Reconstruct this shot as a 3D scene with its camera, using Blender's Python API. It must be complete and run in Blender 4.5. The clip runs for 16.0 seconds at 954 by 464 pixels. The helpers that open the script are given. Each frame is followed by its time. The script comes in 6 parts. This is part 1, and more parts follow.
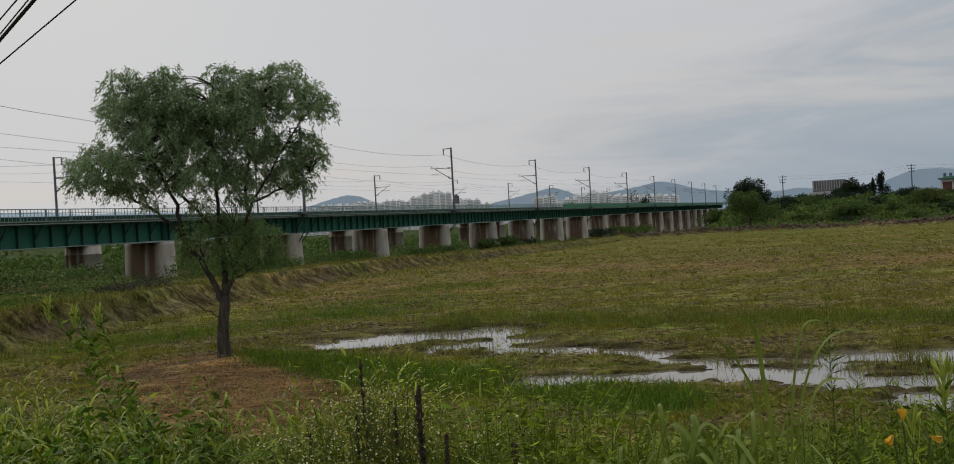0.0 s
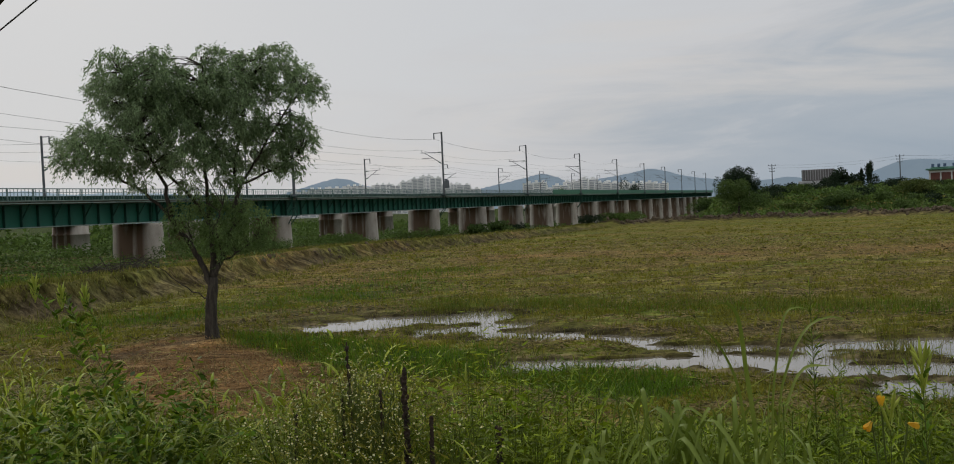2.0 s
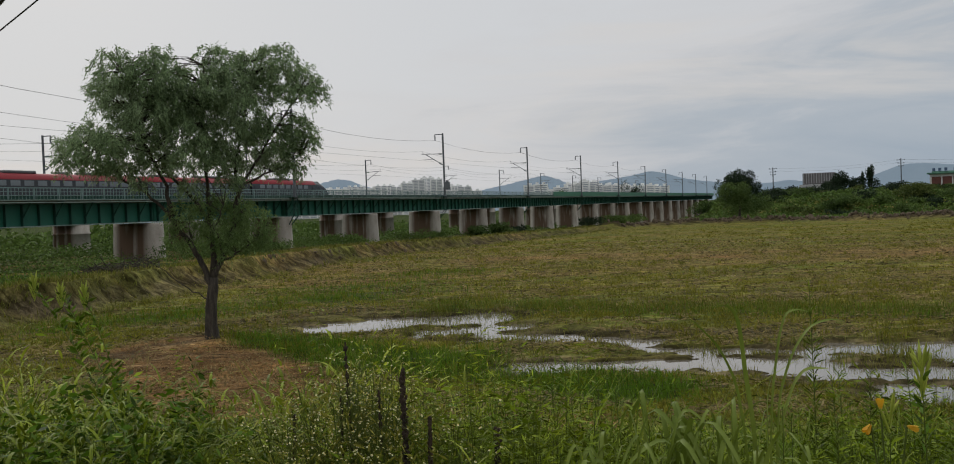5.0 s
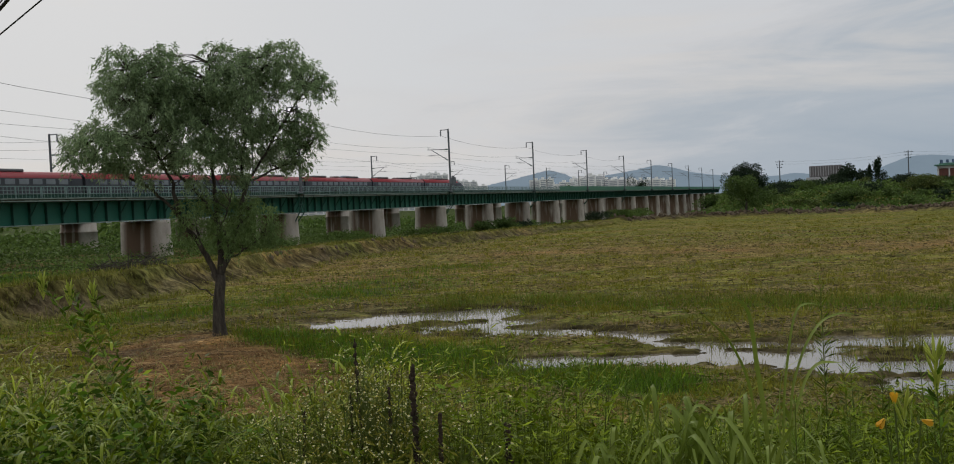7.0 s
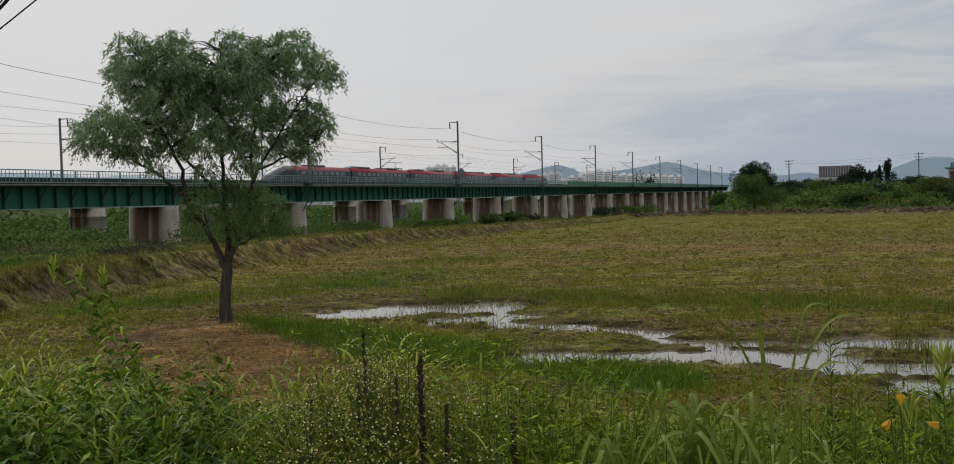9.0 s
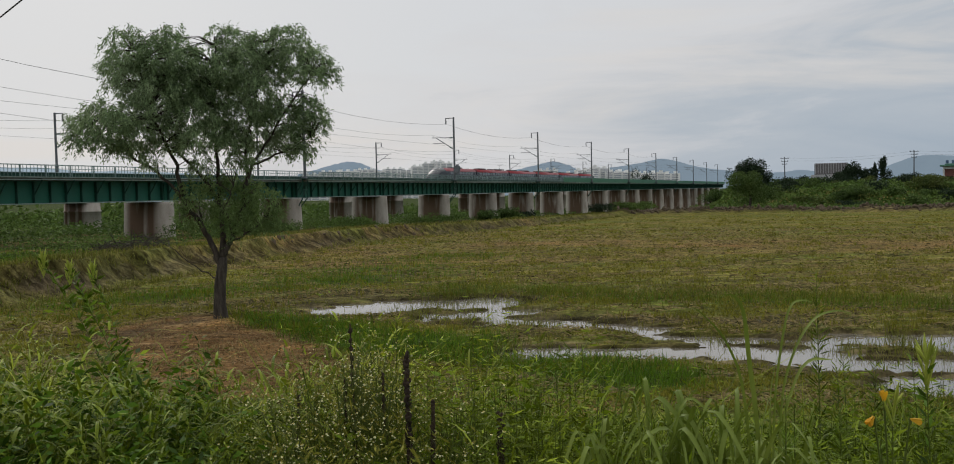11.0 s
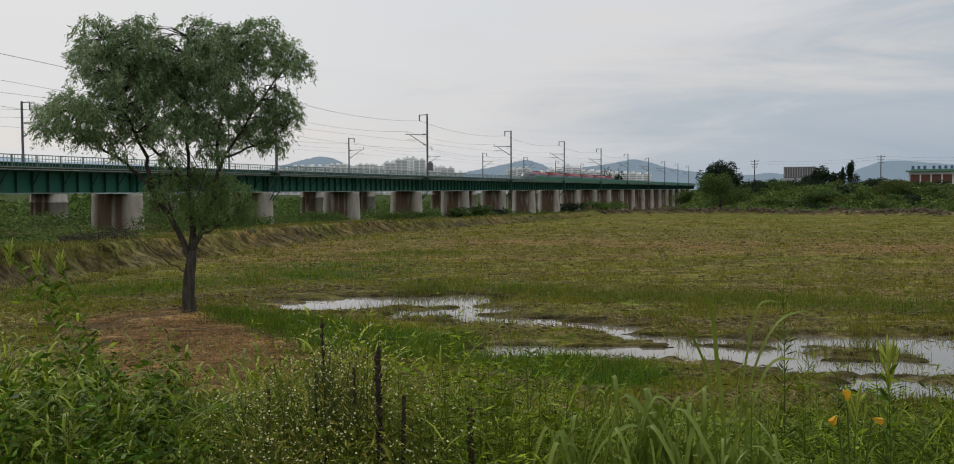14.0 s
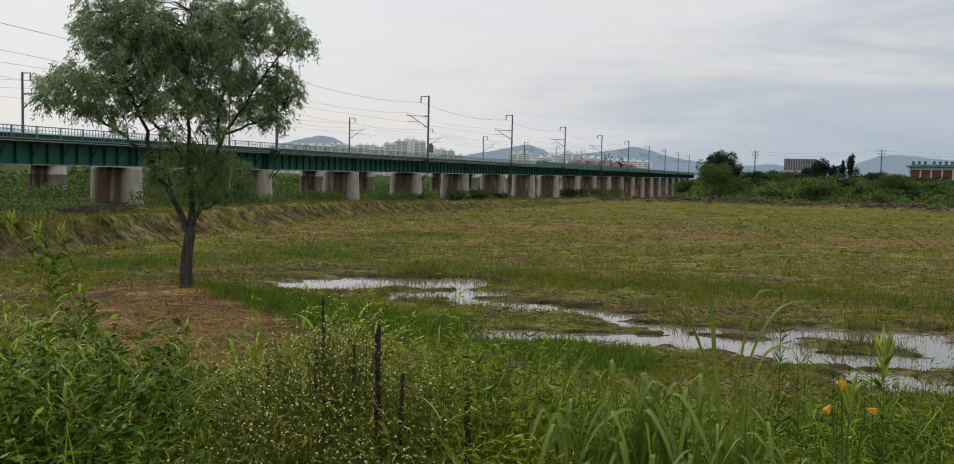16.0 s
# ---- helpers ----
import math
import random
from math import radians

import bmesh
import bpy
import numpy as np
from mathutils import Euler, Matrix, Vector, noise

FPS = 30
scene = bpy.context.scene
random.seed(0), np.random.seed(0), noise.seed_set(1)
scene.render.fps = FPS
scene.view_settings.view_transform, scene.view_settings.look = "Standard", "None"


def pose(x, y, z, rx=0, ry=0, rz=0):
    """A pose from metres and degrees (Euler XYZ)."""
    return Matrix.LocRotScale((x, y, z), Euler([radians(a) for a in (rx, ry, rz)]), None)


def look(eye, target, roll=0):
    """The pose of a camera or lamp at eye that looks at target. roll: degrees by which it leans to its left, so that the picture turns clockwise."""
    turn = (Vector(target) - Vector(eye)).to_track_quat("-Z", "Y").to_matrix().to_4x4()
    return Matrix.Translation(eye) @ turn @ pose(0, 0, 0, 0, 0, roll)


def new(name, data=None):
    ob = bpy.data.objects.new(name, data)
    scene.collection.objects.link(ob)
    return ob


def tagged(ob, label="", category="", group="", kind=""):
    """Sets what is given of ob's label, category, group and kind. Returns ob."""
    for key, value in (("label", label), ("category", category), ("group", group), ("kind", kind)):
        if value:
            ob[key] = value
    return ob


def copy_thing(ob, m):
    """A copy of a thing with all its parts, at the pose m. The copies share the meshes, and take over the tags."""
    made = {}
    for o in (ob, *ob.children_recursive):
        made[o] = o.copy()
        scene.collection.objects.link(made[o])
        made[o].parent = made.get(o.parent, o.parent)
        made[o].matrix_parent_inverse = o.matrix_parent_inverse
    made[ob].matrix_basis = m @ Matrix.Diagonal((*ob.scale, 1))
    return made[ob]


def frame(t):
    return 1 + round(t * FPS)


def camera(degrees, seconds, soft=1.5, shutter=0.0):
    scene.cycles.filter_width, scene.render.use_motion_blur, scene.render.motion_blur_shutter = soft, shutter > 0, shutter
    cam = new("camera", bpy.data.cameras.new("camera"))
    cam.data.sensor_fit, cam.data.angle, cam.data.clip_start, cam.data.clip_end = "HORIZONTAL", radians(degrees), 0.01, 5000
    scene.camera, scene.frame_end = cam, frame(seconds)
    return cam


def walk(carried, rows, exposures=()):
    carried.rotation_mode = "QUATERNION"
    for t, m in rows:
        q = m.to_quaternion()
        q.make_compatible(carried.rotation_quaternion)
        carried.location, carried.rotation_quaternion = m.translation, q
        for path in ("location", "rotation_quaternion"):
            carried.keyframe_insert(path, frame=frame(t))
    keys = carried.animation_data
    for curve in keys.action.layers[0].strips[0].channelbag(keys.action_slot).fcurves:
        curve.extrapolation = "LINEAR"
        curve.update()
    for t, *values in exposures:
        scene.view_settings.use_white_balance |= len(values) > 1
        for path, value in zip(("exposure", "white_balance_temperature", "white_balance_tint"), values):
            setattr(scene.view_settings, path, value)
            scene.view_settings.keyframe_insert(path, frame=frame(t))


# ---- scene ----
# ---- camera ----
cam = camera(56.0, 16.0, soft=1.0)
EYE = 4.2
PATH = [
    (0, -0.000, 0.015, 4.219, -0.046, -0.655, 3.249),
    (0.5, 0.002, 0.012, 4.217, -0.047, -0.947, 3.248),
    (1, 0.001, 0.012, 4.217, -0.219, -1.172, 3.026),
    (1.5, 0.002, 0.009, 4.215, -0.514, -1.453, 2.844),
    (2, 0.009, 0.002, 4.216, -0.698, -1.649, 2.538),
    (2.5, 0.015, 0.003, 4.215, -0.773, -1.892, 2.410),
    (3, 0.011, 0.006, 4.215, -0.757, -1.761, 2.231),
    (3.5, 0.010, 0.009, 4.213, -0.786, -1.299, 1.932),
    (4, 0.013, 0.007, 4.211, -0.735, -1.415, 1.944),
    (6.5, 0.007, 0.006, 4.213, -0.494, -1.682, 2.747),
    (7, 0.003, 0.020, 4.213, -0.270, -1.831, 2.641),
    (7.5, -0.001, 0.017, 4.216, -0.175, -1.879, 2.554),
    (8, -0.004, 0.005, 4.214, -0.181, -2.022, 1.693),
    (8.5, -0.005, 0.018, 4.214, -0.008, -2.149, 1.650),
    (9, -0.008, 0.008, 4.214, 0.221, -2.260, 1.432),
    (11.5, 0.026, 0.008, 4.212, -0.266, -2.548, 1.062),
    (12, 0.025, -0.002, 4.212, -1.574, -2.572, 0.383),
    (12.5, 0.020, 0.004, 4.213, -1.578, -2.566, 0.118),
    (13, 0.022, 0.000, 4.210, -1.621, -2.580, 0.227),
    (13.5, 0.020, -0.001, 4.212, -1.721, -2.616, 0.262),
    (14, 0.017, -0.008, 4.211, -1.783, -2.695, 0.258),
    (14.5, 0.017, -0.014, 4.213, -1.881, -2.663, -0.375),
    (15, 0.015, -0.025, 4.209, -1.811, -3.108, -0.753),
    (15.5, 0.007, -0.018, 4.207, -1.785, -3.724, -0.921),
    (16, 0.003, -0.025, 4.206, -1.799, -3.752, -1.290),
]
walk(cam, [(t, pose(x, y, z, 90 + p, r, w)) for t, x, y, z, w, p, r in PATH], exposures=[(0, -0.25), (2.0, -0.19), (4.0, -0.15), (7.0, -0.12), (9.2, -0.1), (12.0, -0.02), (14.0, 0.02), (15.0, 0.09), (16.0, 0.16)])

# ---- sky and light ----
world = bpy.data.worlds.new("overcast_sky")
scene.world = world
world.use_nodes = True
wt = world.node_tree
wt.nodes.clear()


def wn(kind, **kw):
    n = wt.nodes.new(kind)
    for k, v in kw.items():
        n.inputs[k].default_value = v
    return n


SUN_ELEV, SUN_ROT = radians(28), radians(-25)
sky = wt.nodes.new("ShaderNodeTexSky")
sky.sky_type, sky.sun_disc, sky.sun_elevation, sky.sun_rotation = "NISHITA", False, SUN_ELEV, SUN_ROT
sky.air_density, sky.dust_density = 1.2, 3.0
tc = wt.nodes.new("ShaderNodeTexCoord")
# cloud deck: long soft bands that tilt a little against the horizon
mp = wt.nodes.new("ShaderNodeMapping")
mp.inputs["Rotation"].default_value = (0.0, radians(-13), 0.0)
mp.inputs["Scale"].default_value = (1.3, 1.3, 7.0)
wt.links.new(tc.outputs["Generated"], mp.inputs["Vector"])
n1 = wn("ShaderNodeTexNoise", Scale=2.1, Detail=8.0, Roughness=0.6, Distortion=0.5)
wt.links.new(mp.outputs[0], n1.inputs["Vector"])
# broad change of the deck: pale and warm on one side, slate blue on the other
dot = wt.nodes.new("ShaderNodeVectorMath")
dot.operation = "DOT_PRODUCT"
dot.inputs[1].default_value = (0.95, 0.0, -2.0)
wt.links.new(tc.outputs["Generated"], dot.inputs[0])
ad = wt.nodes.new("ShaderNodeMath")
ad.operation = "MULTIPLY_ADD"
ad.inputs[1].default_value = 1.0
wt.links.new(n1.outputs["Fac"], ad.inputs[0])
wt.links.new(dot.outputs["Value"], ad.inputs[2])
ramp = wt.nodes.new("ShaderNodeValToRGB")
cr = ramp.color_ramp
cr.elements[0].position, cr.elements[0].color = 0.12, (0.715, 0.735, 0.765, 1)
cr.elements[1].position, cr.elements[1].color = 0.95, (0.4, 0.475, 0.56, 1)
for pos, col in ((0.34, (0.7, 0.71, 0.735, 1)), (0.45, (0.63, 0.65, 0.685, 1)), (0.62, (0.49, 0.545, 0.61, 1))):
    e = cr.elements.new(pos)
    e.color = col
wt.links.new(ad.outputs[0], ramp.inputs[0])
n2 = wn("ShaderNodeTexNoise", Scale=1.7, Detail=7.0, Roughness=0.58, Distortion=0.6)
mp2 = wt.nodes.new("ShaderNodeMapping")
mp2.inputs["Location"].default_value = (0.4, 0.2, 0.55)
mp2.inputs["Rotation"].default_value = (0.0, radians(-10), 0.0)
mp2.inputs["Scale"].default_value = (1.2, 1.2, 9.0)
wt.links.new(tc.outputs["Generated"], mp2.inputs["Vector"])
wt.links.new(mp2.outputs[0], n2.inputs["Vector"])
mr2 = wt.nodes.new("ShaderNodeMapRange")
mr2.interpolation_type = "SMOOTHSTEP"
for k, v in (("From Min", 0.47), ("From Max", 0.7), ("To Min", 0.0), ("To Max", 0.6)):
    mr2.inputs[k].default_value = v
wt.links.new(n2.outputs["Fac"], mr2.inputs["Value"])
warm = wt.nodes.new("ShaderNodeMix")
warm.data_type = "RGBA"
warm.inputs[7].default_value = (0.76, 0.73, 0.705, 1)
wt.links.new(mr2.outputs[0], warm.inputs[0])
wt.links.new(ramp.outputs[0], warm.inputs[6])
bg1 = wn("ShaderNodeBackground", Strength=0.05)
wt.links.new(sky.outputs[0], bg1.inputs["Color"])
bg2 = wn("ShaderNodeBackground", Strength=0.88)
# an overcast sky grows brighter towards the zenith
sz = wt.nodes.new("ShaderNodeSeparateXYZ")
wt.links.new(tc.outputs["Generated"], sz.inputs[0])
zen = wt.nodes.new("ShaderNodeMapRange")
zen.interpolation_type = "SMOOTHSTEP"
for k, v in (("From Min", 0.3), ("From Max", 0.95), ("To Min", 0.95), ("To Max", 1.6)):
    zen.inputs[k].default_value = v
wt.links.new(sz.outputs["Z"], zen.inputs["Value"])
wt.links.new(zen.outputs[0], bg2.inputs["Strength"])
wt.links.new(warm.outputs[2], bg2.inputs["Color"])
mixw = wn("ShaderNodeMixShader", Fac=0.94)
wt.links.new(bg1.outputs[0], mixw.inputs[1])
wt.links.new(bg2.outputs[0], mixw.inputs[2])
wo = wt.nodes.new("ShaderNodeOutputWorld")
wt.links.new(mixw.outputs[0], wo.inputs[0])

sun = new("sun", bpy.data.lights.new("sun", "SUN"))
sun.data.energy, sun.data.angle, sun.data.color = 0.7, radians(25), (1.0, 0.95, 0.88)
sun.matrix_world = look((0, 0, 60), (40, -75, 60 - 85 * math.tan(SUN_ELEV) * 1.5))


# ---- materials ----
def material(name, cols, scale=4.0, rough=0.8, bump=0.2, metal=0.0, fine=30.0, stretch=(1, 1, 1), rand=0.0, spec=0.3,
             island=False, trans=0.0, coord="pos"):
    """Noise at two scales between three colours, with grain relief; rand: each piece a little lighter or darker."""
    m = bpy.data.materials.new(name)
    m.use_nodes = True
    nt = m.node_tree
    b = nt.nodes["Principled BSDF"]
    b.inputs["Roughness"].default_value = rough
    b.inputs["Metallic"].default_value = metal
    b.inputs["Specular IOR Level"].default_value = spec
    if coord == "pos":
        src = nt.nodes.new("ShaderNodeNewGeometry").outputs["Position"]
    else:
        src = nt.nodes.new("ShaderNodeTexCoord").outputs["Object"]
    mp = nt.nodes.new("ShaderNodeMapping")
    mp.inputs["Scale"].default_value = stretch
    nt.links.new(src, mp.inputs["Vector"])
    a = nt.nodes.new("ShaderNodeTexNoise")
    a.inputs["Scale"].default_value, a.inputs["Detail"].default_value = scale, 5
    f = nt.nodes.new("ShaderNodeTexNoise")
    f.inputs["Scale"].default_value, f.inputs["Detail"].default_value = fine, 4
    for n in (a, f):
        nt.links.new(mp.outputs[0], n.inputs["Vector"])
    mx = nt.nodes.new("ShaderNodeMath")
    mx.operation = "MULTIPLY_ADD"
    mx.inputs[1].default_value = 0.35
    nt.links.new(f.outputs["Fac"], mx.inputs[0])
    mu = nt.nodes.new("ShaderNodeMath")
    mu.operation = "MULTIPLY"
    mu.inputs[1].default_value = 0.65
    nt.links.new(a.outputs["Fac"], mu.inputs[0])
    nt.links.new(mu.outputs[0], mx.inputs[2])
    r = nt.nodes.new("ShaderNodeValToRGB")
    r.color_ramp.elements[0].position, r.color_ramp.elements[1].position = 0.34, 0.66
    r.color_ramp.elements[0].color = (*cols[0], 1)
    r.color_ramp.elements[1].color = (*cols[-1], 1)
    if len(cols) > 2:
        e = r.color_ramp.elements.new(0.5)
        e.color = (*cols[1], 1)
    nt.links.new(mx.outputs[0], r.inputs[0])
    out = r.outputs[0]
    if rand:
        ri = (nt.nodes.new("ShaderNodeNewGeometry").outputs["Random Per Island"] if island
              else nt.nodes.new("ShaderNodeObjectInfo").outputs["Random"])
        mr = nt.nodes.new("ShaderNodeMapRange")
        mr.inputs["To Min"].default_value, mr.inputs["To Max"].default_value = 1 - rand, 1 + rand
        nt.links.new(ri, mr.inputs["Value"])
        vm = nt.nodes.new("ShaderNodeVectorMath")
        vm.operation = "SCALE"
        nt.links.new(out, vm.inputs[0])
        nt.links.new(mr.outputs[0], vm.inputs["Scale"])
        out = vm.outputs[0]
    nt.links.new(out, b.inputs["Base Color"])
    if bump:
        bp = nt.nodes.new("ShaderNodeBump")
        bp.inputs["Strength"].default_value, bp.inputs["Distance"].default_value = bump, 0.02
        nt.links.new(mx.outputs[0], bp.inputs["Height"])
        nt.links.new(bp.outputs[0], b.inputs["Normal"])
    if trans:
        t = nt.nodes.new("ShaderNodeBsdfTranslucent")
        nt.links.new(out, t.inputs["Color"])
        ms = nt.nodes.new("ShaderNodeMixShader")
        ms.inputs[0].default_value = trans
        nt.links.new(b.outputs[0], ms.inputs[1])
        nt.links.new(t.outputs[0], ms.inputs[2])
        nt.links.new(ms.outputs[0], nt.nodes["Material Output"].inputs["Surface"])
    return m


def leafmat(name, cols, rand=0.3, rough=0.6, trans=0.3, scale=0.6):
    return material(name, cols, scale=scale, rough=rough, bump=0, fine=6.0, rand=rand, island=True, trans=trans, spec=0.1)


GREEN_STEEL = material("green_painted_steel", [(0.008, 0.075, 0.05), (0.012, 0.1, 0.066), (0.022, 0.12, 0.08)], 0.6, 0.55, 0.1, stretch=(1, 1, 0.4))
GREEN_DARK = material("dark_green_steel", [(0.01, 0.05, 0.035), (0.015, 0.065, 0.045)], 1.5, 0.6, 0.1)
GREEN_PALE = material("faded_green_panel", [(0.03, 0.13, 0.075), (0.05, 0.17, 0.1), (0.045, 0.15, 0.1)], 0.5, 0.6, 0.1)
RAIL_GREY = material("galvanised_rail", [(0.13, 0.2, 0.19), (0.2, 0.28, 0.26)], 2, 0.5, 0.05)
STEEL_GREY = material("grey_steel", [(0.09, 0.1, 0.11), (0.15, 0.16, 0.17)], 2, 0.5, 0.1, metal=0.4)
GIRDER_LEDGE = material("weathered_ledge", [(0.14, 0.19, 0.165), (0.25, 0.3, 0.265)], 2, 0.7, 0.1)
WIRE_MAT = material("dark_wire", [(0.03, 0.03, 0.035), (0.05, 0.05, 0.05)], 2, 0.5, 0.0, metal=0.5)
CABLE_MAT = material("black_cable", [(0.012, 0.012, 0.014), (0.02, 0.02, 0.02)], 2, 0.6, 0.0)
CONCRETE = material("weathered_concrete", [(0.2, 0.175, 0.15), (0.34, 0.31, 0.27), (0.44, 0.41, 0.36)], 0.9, 0.9, 0.4, stretch=(1, 1, 0.25), rand=0.12)
BALLAST = material("ballast", [(0.1, 0.09, 0.08), (0.2, 0.18, 0.16)], 8, 0.95, 0.6)
TRAIN_RED = material("red_train_paint", [(0.2, 0.012, 0.018), (0.25, 0.018, 0.024)], 0.3, 0.45, 0.0, spec=0.3)
TRAIN_DARK = material("dark_window_band", [(0.02, 0.022, 0.026), (0.035, 0.036, 0.04)], 0.3, 0.25, 0.0, spec=0.5)
TRAIN_PALE = material("grey_train_paint", [(0.11, 0.115, 0.12), (0.15, 0.155, 0.16)], 0.3, 0.4, 0.0)
TRAIN_GLASS = material("train_window_glass", [(0.13, 0.145, 0.155), (0.2, 0.22, 0.23)], 0.8, 0.2, 0.0, spec=0.5)
ROOF_UNIT = material("grey_roof_unit", [(0.07, 0.07, 0.075), (0.13, 0.13, 0.13)], 2, 0.6, 0.1)
BARK = material("willow_bark", [(0.022, 0.018, 0.014), (0.05, 0.042, 0.033), (0.085, 0.072, 0.056)], 3, 0.95, 1.0, stretch=(4, 4, 0.8), fine=14)
WILLOW = leafmat("willow_leaves", [(0.13, 0.19, 0.088), (0.195, 0.27, 0.13), (0.28, 0.355, 0.2)], 0.45, trans=0.5)
WILLOW_LOW = leafmat("fresh_willow_leaves", [(0.085, 0.14, 0.045), (0.13, 0.195, 0.065), (0.18, 0.25, 0.095)], 0.35, trans=0.5)


# ---- building helpers ----
def part(name, bm, mat, parent=None, label="", smooth=False):
    me = bpy.data.meshes.new(name)
    bm.to_mesh(me)
    bm.free()
    return mesh_part(name, me, mat, parent, label, smooth)


def mesh_part(name, me, mat, parent=None, label="", smooth=False):
    if mat is not None and not me.materials:
        me.materials.append(mat)
    if smooth:
        me.polygons.foreach_set("use_smooth", [True] * len(me.polygons))
    ob = new(name, me)
    if parent is not None:
        ob.parent = parent
    if label:
        tagged(ob, label)
    return ob


def thing(name, m, label, category, group="", kind=""):
    ob = new(name)
    ob.empty_display_size = 0.2
    ob.matrix_basis = m
    return tagged(ob, label, category, group, kind)


def np_mesh(name, verts, faces):
    """A mesh from arrays: faces all with the same number of corners."""
    verts, faces = np.asarray(verts, dtype=np.float32), np.asarray(faces, dtype=np.int32)
    me = bpy.data.meshes.new(name)
    k = faces.shape[1]
    me.vertices.add(len(verts))
    me.vertices.foreach_set("co", verts.ravel())
    me.loops.add(faces.size)
    me.loops.foreach_set("vertex_index", faces.ravel())
    me.polygons.add(len(faces))
    me.polygons.foreach_set("loop_start", np.arange(0, faces.size, k, dtype=np.int32))
    me.update(calc_edges=True)
    me.validate()
    return me


def box(bm, c, s, rot=None, bevel=0.0):
    m = Matrix.Translation(c) @ (rot if rot is not None else Matrix()) @ Matrix.Diagonal((*s, 1))
    g = bmesh.ops.create_cube(bm, size=1, matrix=m)
    if bevel:
        es = list({e for v in g["verts"] for e in v.link_edges})
        bmesh.ops.bevel(bm, geom=es, offset=bevel, segments=1, affect="EDGES")


def rod(bm, a, b, r0, r1=None, n=8):
    a, b = Vector(a), Vector(b)
    d = b - a
    m = Matrix.Translation((a + b) / 2) @ d.to_track_quat("Z", "Y").to_matrix().to_4x4()
    bmesh.ops.create_cone(bm, cap_ends=True, segments=n, radius1=r0, radius2=r0 if r1 is None else r1, depth=d.length, matrix=m)


def tube(bm, pts, radii, n=8):
    """A tapered tube along points, one skin."""
    pts = [Vector(p) for p in pts]
    rings = []
    for i, p in enumerate(pts):
        d = (pts[min(i + 1, len(pts) - 1)] - pts[max(i - 1, 0)]).normalized()
        q = Vector((0, 0, 1)).rotation_difference(d)
        rings.append([bm.verts.new(p + q @ Vector((math.cos(a) * radii[i], math.sin(a) * radii[i], 0)))
                      for a in (2 * math.pi * k / n for k in range(n))])
    for a, b in zip(rings, rings[1:]):
        for k in range(n):
            bm.faces.new((a[k], a[(k + 1) % n], b[(k + 1) % n], b[k]))
    bm.faces.new(rings[-1])
    bm.faces.new(rings[0][::-1])


def strips(base, height, width, lean, bend, az, seg, rng, droop=0.0, twist=None):
    """Blades: tapered strips that rise from base and bow over. Arrays in, vertices and quads out."""
    n = len(base)
    t = np.linspace(0, 1, seg + 1)
    d = np.stack([np.cos(az), np.sin(az), np.zeros(n)], 1)
    w = twist if twist is not None else rng.uniform(0, 2 * np.pi, n)
    side = np.stack([-np.sin(az + 0.4 * np.sin(w)), np.cos(az + 0.4 * np.sin(w)), np.zeros(n)], 1)
    vs = np.zeros((n, seg + 1, 2, 3))
    for i, k in enumerate(t):
        out = (lean * k + bend * k ** 2.2) * height
        up = height * (k - droop * k ** 3)
        c = base + d * out[:, None]
        c[:, 2] += up
        hw = width * 0.5 * (1 - k ** 1.8) * (0.55 + 0.9 * k * (1 - k) + 0.45 * (k > 0.05)) + width * 0.02
        vs[:, i, 0] = c - side * hw[:, None]
        vs[:, i, 1] = c + side * hw[:, None]
    idx = np.arange(n * (seg + 1) * 2).reshape(n, seg + 1, 2)
    f = np.stack([idx[:, :-1, 0], idx[:, :-1, 1], idx[:, 1:, 1], idx[:, 1:, 0]], -1).reshape(-1, 4)
    return vs.reshape(-1, 3), f


def leaves(centre, direction, length, width, rng, fold=0.0):
    """Diamond leaves: one quad each, along a direction, turned at random round it."""
    n = len(centre)
    d = direction / np.linalg.norm(direction, axis=1, keepdims=True)
    r = rng.normal(size=(n, 3))
    s = np.cross(d, r)
    s /= np.linalg.norm(s, axis=1, keepdims=True)
    L, W = np.asarray(length).reshape(-1, 1), np.asarray(width).reshape(-1, 1)
    vs = np.stack([centre, centre + d * L * 0.45 + s * W * 0.5, centre + d * L, centre + d * L * 0.45 - s * W * 0.5], 1)
    return vs.reshape(-1, 3), np.arange(4 * n).reshape(n, 4)


def joined(chunks):
    vs, fs, k = [], [], 0
    for v, f in chunks:
        vs.append(v)
        fs.append(f + k)
        k += len(v)
    return np.concatenate(vs), np.concatenate(fs)


# ---- the ground ----
B = radians(21.7)
U, N = Vector((math.sin(B), math.cos(B), 0)), Vector((-math.cos(B), math.sin(B), 0))
ALONG = pose(0, 0, 0, 0, 0, 68.3)


def sn(s, n, z=0.0):
    return U * s + N * n + Vector((0, 0, z))


def smooth(e0, e1, x):
    t = np.clip((x - e0) / (e1 - e0), 0, 1)
    return t * t * (3 - 2 * t)


def seg_dist(x, y, a, b):
    ax, ay, bx, by = *a, *b
    k = np.clip(((x - ax) * (bx - ax) + (y - ay) * (by - ay)) / ((bx - ax) ** 2 + (by - ay) ** 2), 0, 1)
    return np.hypot(x - ax - k * (bx - ax), y - ay - k * (by - ay))


